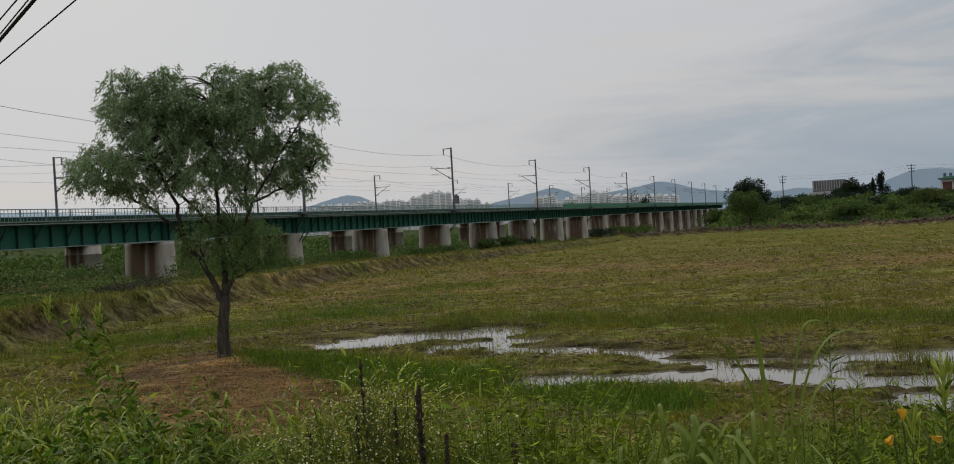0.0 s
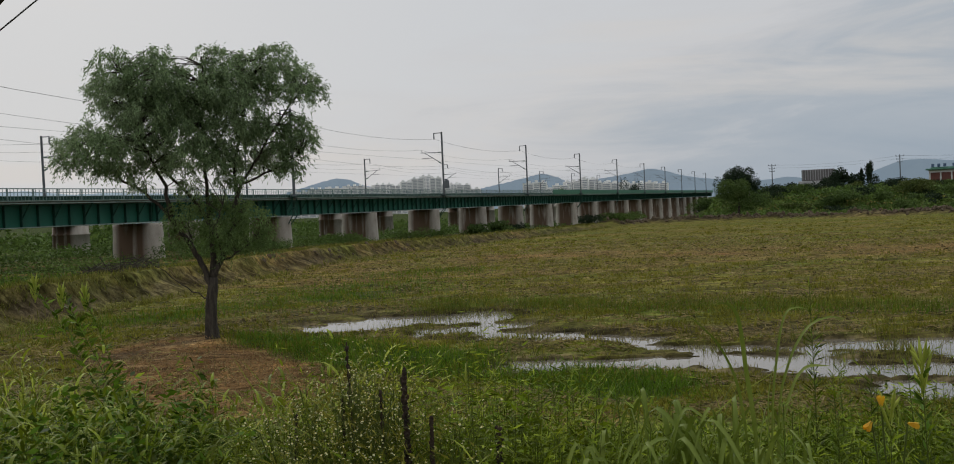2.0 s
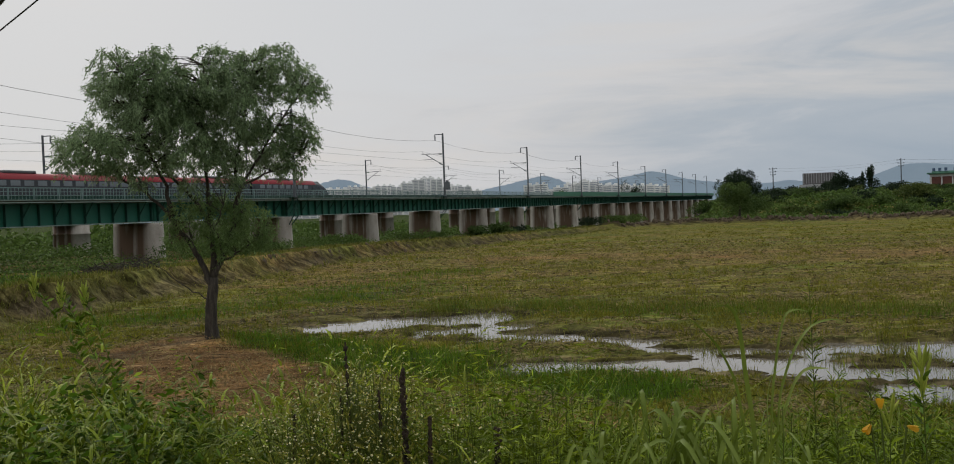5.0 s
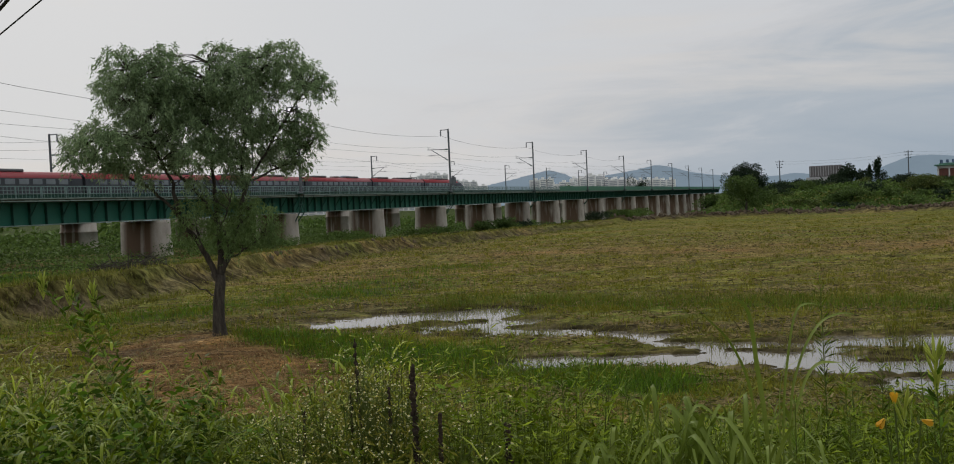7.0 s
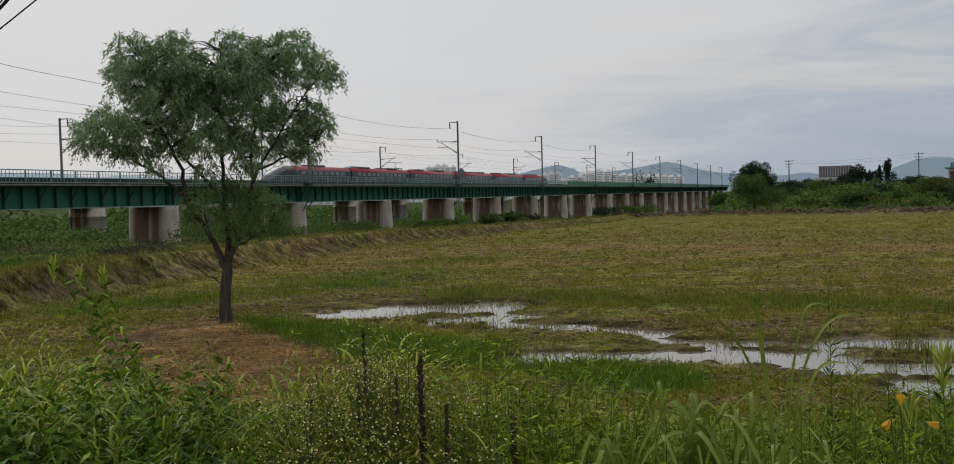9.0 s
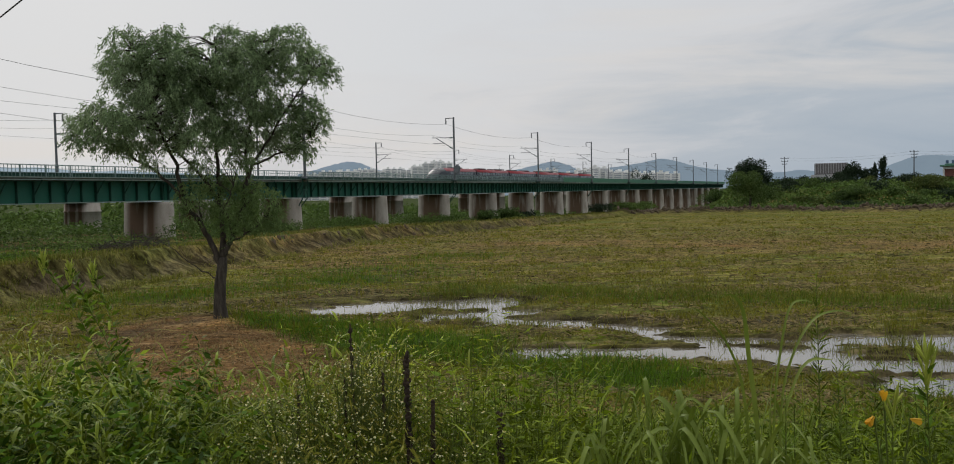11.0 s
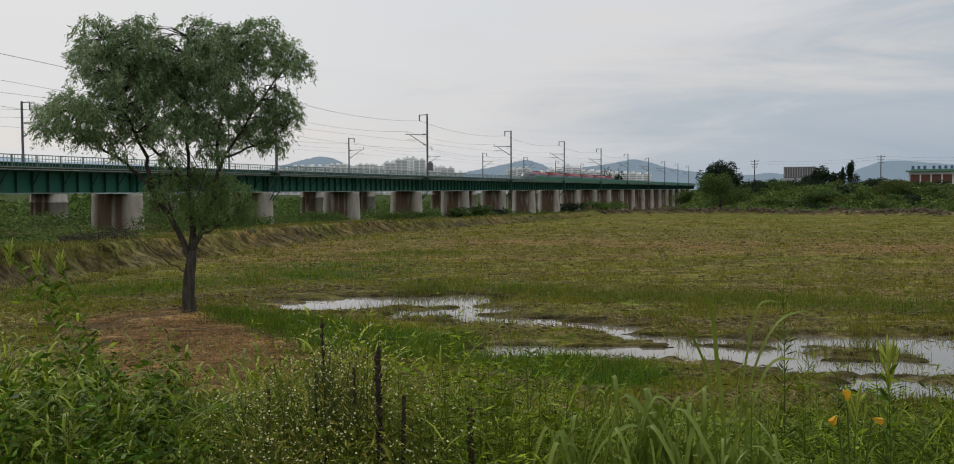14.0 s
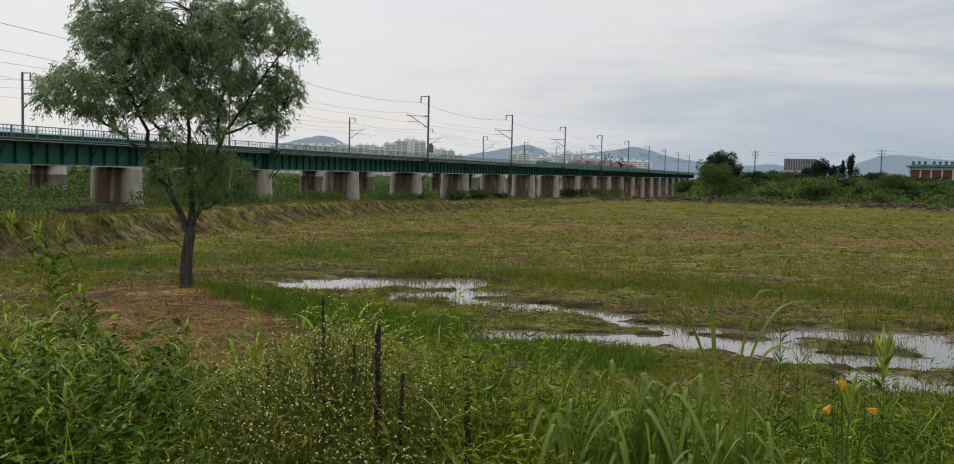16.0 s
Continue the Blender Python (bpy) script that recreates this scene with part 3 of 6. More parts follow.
PIER_MAT = pier_material()
NEAR_N = 51.6      # near girder's web
FAR_N = 79.0       # the second bridge's near web


def bridge(label, n0, first, last, s0, step, detail, band, panel_from, pier):
    th = thing("railway_bridge", ALONG, label, "bridge", kind="structure")
    gm = girder_mesh(step)
    sm = small_mesh("stiffener", GREEN_DARK, draw_stiffener)
    bk = small_mesh("walkway_bracket", GREEN_DARK, draw_bracket)
    lm = small_mesh("walkway", GIRDER_LEDGE, lambda bm: ledge_run(bm, step))
    rm = small_mesh("handrail", RAIL_GREY, lambda bm: rail_run(bm, step))
    pm = small_mesh("rail_post", RAIL_GREY, lambda bm: box(bm, (0, -1.0, DECK + 0.4), (0.07, 0.07, 0.9)))
    pl = small_mesh("parapet_panel", GREEN_PALE, lambda bm: box(bm, (0, -1.0, DECK + 0.46), (step / 8 - 0.02, 0.05, 1.0), bevel=0.01))
    dm = small_mesh("track_bed", BALLAST, lambda bm: (box(bm, (step / 2, 1.3, DECK - 0.12), (step, 3.6, 0.2)),
                                                     box(bm, (step / 2, 0.55, DECK + 0.06), (step, 0.07, 0.16)), box(bm, (step / 2, 2.05, DECK + 0.06), (step, 0.07, 0.16))))
    ct = small_mesh("cable_trough", GREEN_DARK, lambda bm: (box(bm, (step / 2, -0.84, DECK + 0.13), (step - 0.06, 0.22, 0.26)), box(bm, (step / 2, -0.84, DECK + 0.275), (step - 0.06, 0.26, 0.03))))
    lw = small_mesh("bearing_ledge", GIRDER_LEDGE, lambda bm: box(bm, (step / 2, -0.27, SOFFIT + 0.11), (step - 0.1, 0.06, 0.07)))
    i = 0
    for k in range(first, last):
        s = s0 + k * step
        at = Matrix.Translation((s, n0, 0))

        def put(name, me, parent=th, m=at, label=""):
            ob = mesh_part(name, me, None, parent, label)
            ob.matrix_basis = m
            return ob
        g = put("girder", gm)
        put("bottom_flange", lw)
        put("track_bed", dm)
        put("walkway", lm)
        if s < panel_from:
            put("cable_trough", ct)
        if s < panel_from:
            h = put("handrail", rm)
            for j in range(9 if detail else 0):
                put("rail_post", pm, h, Matrix.Translation((j * step / 9, 0, 0)))
        else:
            for j in range(8):
                put("parapet_panel", pl, th, Matrix.Translation((s + (j + 0.5) * step / 8, n0, 0)))
        if detail:
            for j in range(14):
                put("stiffener" if j % 2 else "walkway_bracket", sm if j % 2 else bk, g, Matrix.Translation((0.4 + j * (step - 0.8) / 13, 0, 0)))
        # pier under the joint
        p = sn(s, n0 + 1.3)
        zb = float(ground_z(np.array([p.x]), np.array([p.y]))[0]) - 0.8
        me = pier_mesh(*pier, SOFFIT + 0.02, zb, 0.035 * (SOFFIT - zb), band)
        me.polygons.foreach_set("use_smooth", [len(q.vertices) == 4 for q in me.polygons])
        put("pier", me, th, Matrix.Translation((s, n0 + 1.6, 0)), "concrete wall pier stained with rust")
    return th


bridge("long green plate girder railway bridge on stained concrete piers", NEAR_N, -3, 21, 59.6, SPAN, True, False, 158.0, (4.7, 1.7))
bridge("second green railway bridge running parallel behind the first", FAR_N, -4, 19, 59.9, 19.55, False, True, 900.0, (4.4, 2.7))


def pole_mesh_parts(top, side, high_bracket=True):
    """Catenary mast; side: the way (+1 or -1 along n) in which its arm reaches over the track."""
    bm = bmesh.new()
    rod(bm, (0, 0, DECK - 0.1), (0, 0, top), 0.15, 0.13, 10)
    box(bm, (0, 0, DECK + 0.05), (0.5, 0.5, 0.3), bevel=0.03)
    mast = bm
    hb = bmesh.new()
    rod(hb, (0, 0, top - 0.12), (0, side * 1.25, top - 0.12), 0.06, n=6)
    rod(hb, (0, side * 1.2, top - 0.12), (0, side * 1.2, top - 1.0), 0.075, n=8)
    for k in range(4):
        rod(hb, (0, side * 1.2, top - 0.35 - 0.16 * k), (0, side * 1.2, top - 0.4 - 0.16 * k), 0.12, n=8)
    ca = bmesh.new()
    z = DECK + 5.4
    rod(ca, (0, 0, z + 0.75), (0, side * 3.4, z + 0.85), 0.045, n=6)
    rod(ca, (0, 0, z - 0.9), (0, side * 2.7, z + 0.75), 0.05, n=6)
    rod(ca, (0, side * 1.4, z), (0, side * 3.2, z + 0.05), 0.035, n=6)
    rod(ca, (0, side * 3.1, z + 0.85), (0, side * 3.3, z + 1.25), 0.03, n=6)
    ins = []
    for zz in (z + 0.76, z - 0.75):
        ins.append(bmesh.new())
        for k in range(5):
            rod(ins[-1], (0, side * (0.28 + 0.09 * k), zz + (0.05 * k if zz < z else 0)), (0, side * (0.32 + 0.09 * k), zz + (0.05 * k if zz < z else 0)), 0.11, n=8)
    return mast, hb, ca, ins


def foot_parts(owner):
    """Steel outrigger that carries the mast beside the deck, with its struts down to the pier."""
    bm = bmesh.new()
    box(bm, (0, 0, DECK + 0.06), (1.3, 1.2, 0.05))
    plate = part("outrigger", bm, GREEN_DARK, owner, "dark green steel outrigger bracket")

    def bar(name, a, b, r):
        bm = bmesh.new()
        rod(bm, a, b, r, n=6)
        part(name, bm, GREEN_DARK, plate)

    for x in (-0.45, 0.45):
        bar("upright", (x, 0.0, SOFFIT + 0.1), (x, 0.0, DECK + 0.1), 0.06)
        bar("strut", (x, 0.0, SOFFIT + 0.1), (x * 0.4, 0.95, SOFFIT - 1.1), 0.06)
        bar("tie", (x, 0.0, DECK - 0.2), (x, 0.95, SOFFIT + 0.4), 0.045)
        bar("brace", (-x, 0, SOFFIT + 0.1), (x, 0, DECK), 0.035)
    for z in (SOFFIT + 0.1, SOFFIT + 0.9, DECK):
        bm = bmesh.new()
        box(bm, (0, 0, z), (1.0, 0.1, 0.1))
        part("crossbar", bm, GREEN_DARK, plate)


def catenary_poles(n, s_list, top, side, label, group, outrigger):
    th = None
    for s in s_list:
        if th is None:
            th = thing("catenary_pole", pose(*sn(s, n), 0, 0, 68.3), label, "pole", group)
            mast, hb, ca, ins = pole_mesh_parts(top, side)
            part("mast", mast, STEEL_GREY, th)
            part("feeder_bracket", hb, STEEL_GREY, th)
            part("cantilever_arm", ca, STEEL_GREY, th)
            for one in ins:
                part("insulator", one, GIRDER_LEDGE, th)
            if outrigger:
                foot_parts(th)
        else:
            copy_thing(th, pose(*sn(s, n), 0, 0, 68.3))


NEAR_POLES = [78.9 + 39.05 * k for k in range(-2, 10)]
FAR_POLES = [79.7 + 39.6 * k for k in range(-1, 10)]
catenary_poles(50.2, NEAR_POLES, 15.0, 1, "grey steel catenary mast standing on the bridge edge", "catenary poles of the near bridge", True)
catenary_poles(84.5, FAR_POLES, 14.6, -1, "grey steel catenary mast on the second bridge", "catenary poles of the far bridge", False)


def equipment_box():
    bm = bmesh.new()
    box(bm, (0, -0.1, DECK + 1.6), (0.75, 0.6, 1.1), bevel=0.05)
    box(bm, (0, -0.1, DECK + 2.25), (0.3, 0.3, 0.2))
    th = thing("transformer_box", pose(*sn(118.0, 49.9), 0, 0, 68.3), "dark grey electrical box clamped to a catenary mast", "electrical box")
    part("case", bm, STEEL_GREY, th)


equipment_box()


def wire_run(n, s_list, z, sag, r, label, last=True):
    bm = bmesh.new()
    pts = []
    for a, b in zip(s_list, s_list[1:]):
        for k in range(6):
            t = k / 6
            pts.append(sn(a + (b - a) * t, n, z - sag * 4 * t * (1 - t)))
    pts.append(sn(s_list[-1], n, z))
    tube(bm, pts, [r] * len(pts), 5)
    ob = part("overhead_wire", bm, WIRE_MAT)
    return tagged(ob, label, "wire", "overhead wires")


LINE_NEAR = [-80, -40] + NEAR_POLES
LINE_FAR = [-40, 0] + FAR_POLES
wire_run(51.4, LINE_NEAR, 14.05, 0.75, 0.016, "sagging feeder wire hung from the mast tops")
wire_run(53.5, LINE_NEAR, DECK + 6.65, 0.7, 0.012, "messenger wire above the track")
wire_run(53.5, LINE_NEAR, DECK + 5.35, 0.05, 0.011, "contact wire above the track")
wire_run(50.1, LINE_NEAR, DECK + 4.2, 0.5, 0.01, "earth wire along the masts")
wire_run(83.3, LINE_FAR, 13.6, 0.75, 0.016, "feeder wire of the second bridge")
wire_run(81.2, LINE_FAR, DECK + 6.65, 0.7, 0.012, "messenger wire of the second bridge")
wire_run(81.2, LINE_FAR, DECK + 5.35, 0.05, 0.011, "contact wire of the second bridge")


# ---- the train ----
CAR = 23.1
RAIL = DECK + 0.14


def section(h=1.0, w=1.0, red=True):
    """Half outline of the body, from sill to roof crown: (n, z)."""
    pts = [(1.38, 0.3), (1.5, 0.55), (1.55, 1.35), (1.55, 1.75), (1.53, 2.98), (1.47, 3.14), (1.28, 3.38), (0.95, 3.62), (0.5, 3.72), (0.0, 3.75)]
    return [(a * w, 0.3 + (z - 0.3) * h) for a, z in pts]


BANDS = [2, 2, 1, 1, 0, 0, 0, 0, 0]   # material slot of each strip: 0 red, 1 dark, 2 pale


def body_mesh(stations):
    """Skin the section through stations (x, height factor, width factor)."""
    bm = bmesh.new()
    rows = []
    for x, h, w in stations:
        half = section(h, w)
        full = [(a, z) for a, z in half] + [(-a, z) for a, z in half[-2::-1]]
        rows.append([bm.verts.new((x, a, z)) for a, z in full])
    slots = BANDS + BANDS[::-1]
    for a, b in zip(rows, rows[1:]):
        for k in range(len(a) - 1):
            f = bm.faces.new((a[k], a[k + 1], b[k + 1], b[k]))
            f.material_index = 1 if a[0].co.x > 18 and slots[k] == 0 else slots[k]
            f.smooth = slots[k] != 1
        bm.faces.new((a[0], b[0], b[-1], a[-1])).material_index = 2
    bm.faces.new(rows[0]).material_index = 1
    bm.faces.new(rows[-1][::-1]).material_index = 1
    bmesh.ops.recalc_face_normals(bm, faces=bm.faces)
    me = bpy.data.meshes.new("car_body")
    bm.to_mesh(me)
    bm.free()
    for m in (TRAIN_RED, TRAIN_DARK, TRAIN_PALE):
        me.materials.append(m)
    return me


def train():
    th = thing("train", pose(*sn(0, FAR_N + 1.3, RAIL), 0, 0, 68.3), "six-car red express train with a dark window band", "train")
    mid = body_mesh([(0.25, 1, 1), (CAR - 0.25, 1, 1)])
    nose = body_mesh([(0.25, 1, 1), (18.2, 1, 1), (19.6, 0.97, 0.99), (20.8, 0.86, 0.96), (21.9, 0.68, 0.9), (22.7, 0.5, 0.8), (23.2, 0.36, 0.66), (23.45, 0.24, 0.5)])
    win = small_mesh("window", TRAIN_GLASS, lambda bm: box(bm, (0, -1.548, 2.6), (1.25, 0.03, 0.56), bevel=0.012))
    door = small_mesh("door", TRAIN_DARK, lambda bm: box(bm, (0, -1.56, 1.75), (0.9, 0.03, 1.95), bevel=0.012))
    unit = small_mesh("roof_unit", ROOF_UNIT, lambda bm: box(bm, (0, 0, 3.82), (4.2, 1.7, 0.34), bevel=0.1))
    ubox = small_mesh("roof_box", ROOF_UNIT, lambda bm: box(bm, (0, 0, 3.82), (1.3, 1.2, 0.3), bevel=0.08))
    bog = small_mesh("bogie", ROOF_UNIT, lambda bm: (box(bm, (0, 0, 0.3), (2.4, 2.0, 0.3), bevel=0.05), *[rod(bm, (x, -0.8, 0.33), (x, 0.8, 0.33), 0.42, n=16) for x in (-1.1, 1.1)]))

    def panto(bm):
        rod(bm, (0, 0, 3.85), (-1.1, 0, 4.5), 0.05, n=6)
        rod(bm, (-1.1, 0, 4.5), (0.1, 0, 5.15), 0.04, n=6)
        rod(bm, (0.1, -0.9, 5.15), (0.1, 0.9, 5.15), 0.05, n=6)
        for x, y in ((-0.6, -0.6), (-0.6, 0.6), (0.7, -0.6), (0.7, 0.6)):
            rod(bm, (x, y, 3.7), (x, y, 4.05), 0.09, n=8)
        box(bm, (0, 0, 4.02), (1.8, 1.4, 0.08))
    pan = small_mesh("pantograph", STEEL_GREY, panto)

    def windshield(bm):
        vs = [bm.verts.new(p) for p in ((19.7, -0.95, 3.62), (19.7, 0.95, 3.62), (21.55, 0.98, 2.72), (21.55, -0.98, 2.72))]
        bm.faces.new(vs)
        bmesh.ops.solidify(bm, geom=bm.faces, thickness=-0.04)
    ws = small_mesh("windscreen", TRAIN_DARK, windshield)
    lamp = small_mesh("headlamp", TRAIN_PALE, lambda bm: box(bm, (22.5, -0.95, 1.45), (0.35, 0.3, 0.2), bevel=0.05))
    gang = small_mesh("gangway", TRAIN_DARK, lambda bm: box(bm, (0, 0, 1.95), (0.6, 2.4, 3.0), bevel=0.1))
    for k in range(6):
        end = k in (0, 5)
        me = nose if end else mid
        car = mesh_part("power_car" if end else "passenger_car", me, None, th, "red leading car with a sloped dark nose" if end else "")
        car.matrix_basis = pose(-(6 - k) * CAR, 0, 0) if k else pose(-5 * CAR, 0, 0, 0, 0, 180)
        n = 8 if end else 11

        def put(name, me, m):
            ob = mesh_part(name, me, None, car)
            ob.matrix_basis = m
        for j in range(n):
            for turn in (0, 180):
                put("window", win, pose(2.9 + j * 1.75, 0, 0, 0, 0, turn))
        for x in ((1.35, 17.6) if end else (1.35, 22.0)):
            for turn in (0, 180):
                put("door", door, pose(x, 0, 0, 0, 0, turn))
        put("roof_unit", unit, Matrix.Translation((6.0 if not end else 9.5, 0, 0)))
        put("roof_box", ubox, Matrix.Translation((12.0 + k % 3, 0, 0)))
        if not end:
            put("roof_unit", unit, Matrix.Translation((16.5 + 0.5 * (k % 2), 0, 0)))
        if k in (1, 4):
            put("pantograph", pan, Matrix.Translation((20.6, 0, 0)))
        for x in (4.0, 18.8):
            put("bogie", bog, Matrix.Translation((x, 0, 0)))
        if end:
            put("windscreen", ws, Matrix())
            put("headlamp", lamp, Matrix())
            put("headlamp", lamp, Matrix.Translation((0, 1.9, 0)))
        else:
            put("gangway", gang, Matrix.Translation((0, 0, 0)))
    return th


TRAIN = train()


# ---- the willow ----
TREE = Vector((-8.45, 29.0, 0.3))
RIGHT = Vector((29.0, 8.45, 0)).normalized()
AWAY = Vector((-8.45, 29.0, 0)).normalized()


def tp(r, z, d=0.0):
    """A point of the tree: metres to the side, above its foot, and away."""
    return TREE + RIGHT * r + AWAY * d + Vector((0, 0, z))


# lobes of the crown, limb by limb: side, height, half width, half height
LEFT_LOBES = [(-2.49, 8.6, 0.64, 0.68), (-2.94, 7.94, 0.44, 0.64), (-2.26, 7.71, 0.72, 0.72), (-1.21, 8.93, 0.68, 0.6), (-1.54, 8.23, 0.88, 0.76), (-0.79, 8.22, 0.52, 0.68),
              (-3.36, 6.66, 0.64, 0.52), (-3.95, 6.31, 0.4, 0.36), (-2.97, 6.17, 0.88, 0.6), (-3.77, 5.9, 0.44, 0.4), (-2.32, 6.67, 0.76, 0.64), (-3.24, 5.66, 0.56, 0.22)]
MIDDLE_LOBES = [(-0.73, 7.39, 0.88, 0.72), (-1.53, 7.03, 0.88, 0.72), (-0.48, 6.56, 0.88, 0.68), (-1.72, 6.21, 0.72, 0.48), (0.14, 7.38, 0.8, 0.72), (0.23, 6.2, 0.72, 0.48), (-0.45, 8.52, 0.32, 0.4),
                (-1.0, 7.7, 1.0, 0.8), (0.4, 8.0, 0.7, 0.7),
                (-2.5, 5.6, 0.8, 0.35), (-1.3, 5.7, 0.7, 0.4), (-0.4, 5.75, 0.7, 0.45), (0.6, 5.75, 0.8, 0.4), (1.5, 5.85, 0.7, 0.4), (-0.3, 5.0, 0.5, 0.25), (0.8, 5.1, 0.5, 0.3), (2.1, 5.5, 0.5, 0.25), (-1.9, 5.1, 0.4, 0.2)]
RIGHT_LOBES = [(0.56, 8.97, 0.6, 0.6), (1.32, 8.67, 0.8, 0.76), (0.84, 8.06, 0.88, 0.8), (2.32, 9.02, 0.72, 0.52), (2.71, 8.51, 0.64, 0.56), (3.44, 8.47, 0.48, 0.52), (3.85, 7.96, 0.33, 0.52), (3.02, 7.85, 0.56, 0.36),
               (1.89, 8.05, 0.72, 0.68), (1.4, 7.29, 0.96, 0.72), (0.99, 6.6, 0.88, 0.6), (2.19, 6.58, 0.96, 0.6), (3.05, 6.83, 0.68, 0.52), (3.38, 6.39, 0.38, 0.48), (2.62, 5.94, 0.8, 0.48), (2.98, 5.42, 0.4, 0.28)]
LOW_LOBES = [(0.9, 4.1, 0.95, 0.55), (1.6, 3.7, 0.75, 0.6), (0.4, 3.6, 0.8, 0.65), (-0.6, 4.0, 0.65, 0.5), (0.9, 3.1, 0.8, 0.5), (1.9, 3.2, 0.5, 0.4), (-0.9, 3.4, 0.4, 0.4), (0.2, 4.4, 0.8, 0.3)]


def strands(lobes, rng, leaf, dense, depth):
    """Hanging sprays: short twigs bow outwards and down, each hung with narrow leaves."""
    chunks, twigs = [], []
    for r, z, w, h in lobes:
        dd = min(0.95, 0.5 * (w + h))
        count = int(dense * (w * h * dd) ** 0.72)
        d = rng.normal() * depth
        q = rng.normal(size=(count, 3))
        q /= np.linalg.norm(q, axis=1, keepdims=True)
        q *= rng.uniform(0.12, 1.0, (count, 1)) ** 0.42
        q *= 1 + 0.13 * rng.normal(size=(count, 1))
        q[:, 1] = q[:, 1] * 1.0 + 0.12
        start = np.array([tp(r + a * w * 0.86, z - 0.02 + b * h * 0.9, d + c * dd * 1.4) for a, b, c in q])
        out = start - np.array(tp(r, z - 0.3, d))
        out[:, 2] *= 0.3
        out /= np.linalg.norm(out, axis=1, keepdims=True) + 1e-6
        ln = rng.uniform(0.22, 0.62, count)
        m = 30
        for i in range(count):
            k = np.sort(rng.uniform(0, 1, m))
            p = start[i] + out[i] * (0.5 * ln[i] * k)[:, None]
            p[:, 2] += ln[i] * (0.2 * k - 0.95 * k * k)
            p += rng.normal(size=(m, 3)) * 0.05
            dirs = out[i] * 0.45 + rng.normal(size=(m, 3)) * 0.42
            dirs[:, 2] -= 0.75
            chunks.append(leaves(p, dirs, rng.uniform(0.09, 0.18, m) * leaf, rng.uniform(0.024, 0.042, m) * leaf, rng))
        twigs += [tuple(s) for s in start[:: 3]]
    return joined(chunks), twigs


def willow():
    rng = np.random.default_rng(4)
    th = thing("willow_tree", Matrix.Translation(TREE), "tall green willow with forked trunk and drooping leaves", "tree")
    back = Matrix.Translation(-TREE)
    bm = bmesh.new()
    tube(bm, [tp(0.1, -0.35), tp(0.08, 0.05), tp(0.06, 0.5), tp(0.1, 1.2), tp(0.17, 1.65), tp(0.2, 2.0)], [0.36, 0.25, 0.2, 0.185, 0.17, 0.15], 12)
    bm.transform(back)
    part("trunk", bm, BARK, th, smooth=True)
    forks = {"a": tp(0.2, 1.95), "b": tp(0.12, 1.6)}
    rnd = random.Random(5)

    def limb(pts, r0, r1, parent=th, name="limb"):
        bm = bmesh.new()
        fine = []
        for i in range(len(pts) - 1):
            for k in range(4):
                t = k / 4
                p = pts[i].lerp(pts[i + 1], t)
                fine.append(p + Vector([rnd.uniform(-1, 1) * 0.04 for _ in range(3)]))
        fine.append(pts[-1])
        fine[0] = pts[0]
        tube(bm, fine, [r0 + (r1 - r0) * (i / (len(fine) - 1)) ** 0.8 for i in range(len(fine))], 8)
        bm.transform(back)
        part(name, bm, BARK, parent, smooth=True)
        return fine
    paths = []
    paths.append(limb([forks["b"], tp(-0.05, 2.3), tp(-0.36, 2.96), tp(-0.71, 3.45), tp(-1.07, 4.12, 0.1), tp(-1.72, 4.8, 0.1), tp(-2.9, 5.6, 0.2), tp(-3.9, 6.3, 0.3)], 0.12, 0.02))
    paths.append(limb([tp(-1.0, 4.0), tp(-1.1, 5.0, -0.2), tp(-1.7, 6.4, -0.4), tp(-2.3, 8.6, 0)], 0.085, 0.02))
    paths.append(limb([forks["a"], tp(0.22, 3.2, 0.1), tp(0.15, 4.6, 0.2), tp(0.1, 6.2, 0.4), tp(0.2, 8.8, -0.2)], 0.12, 0.02))
    paths.append(limb([tp(0.18, 3.7, 0.1), tp(-0.5, 4.8, 0.5), tp(-1.5, 5.8, 0.4), tp(-2.0, 7.2, -0.5)], 0.07, 0.02))
    paths.append(limb([forks["a"], tp(0.48, 2.56, -0.1), tp(0.8, 3.3, -0.2), tp(1.05, 4.6, -0.2), tp(1.45, 5.3, 0), tp(2.2, 6.5, -0.2), tp(3.2, 7.9, 0)], 0.11, 0.02))
    paths.append(limb([tp(1.05, 4.5, -0.2), tp(1.05, 5.6, 0), tp(1.4, 7.2, 0.2), tp(1.8, 9.0, 0.3)], 0.07, 0.02))
    paths.append(limb([tp(1.3, 5.0, 0), tp(2.2, 5.4, 0.3), tp(3.2, 5.9, 0.6)], 0.05, 0.015))
    paths.append(limb([tp(0.2, 2.3), tp(0.9, 2.75, -0.3), tp(1.9, 3.4, -0.2)], 0.06, 0.012))
    paths.append(limb([tp(0.06, 1.3), tp(-0.6, 1.7, -0.3), tp(-1.5, 2.5, -0.3), tp(-1.9, 2.75, -0.2)], 0.026, 0.006))
    paths.append(limb([tp(0.56, 2.75, -0.12), tp(0.3, 3.6, -0.6), tp(0.6, 4.3, -0.6)], 0.05, 0.012))
    paths.append(limb([tp(-0.36, 2.95), tp(-0.5, 3.6, 0.4), tp(-1.0, 4.0, 0.6)], 0.05, 0.012))
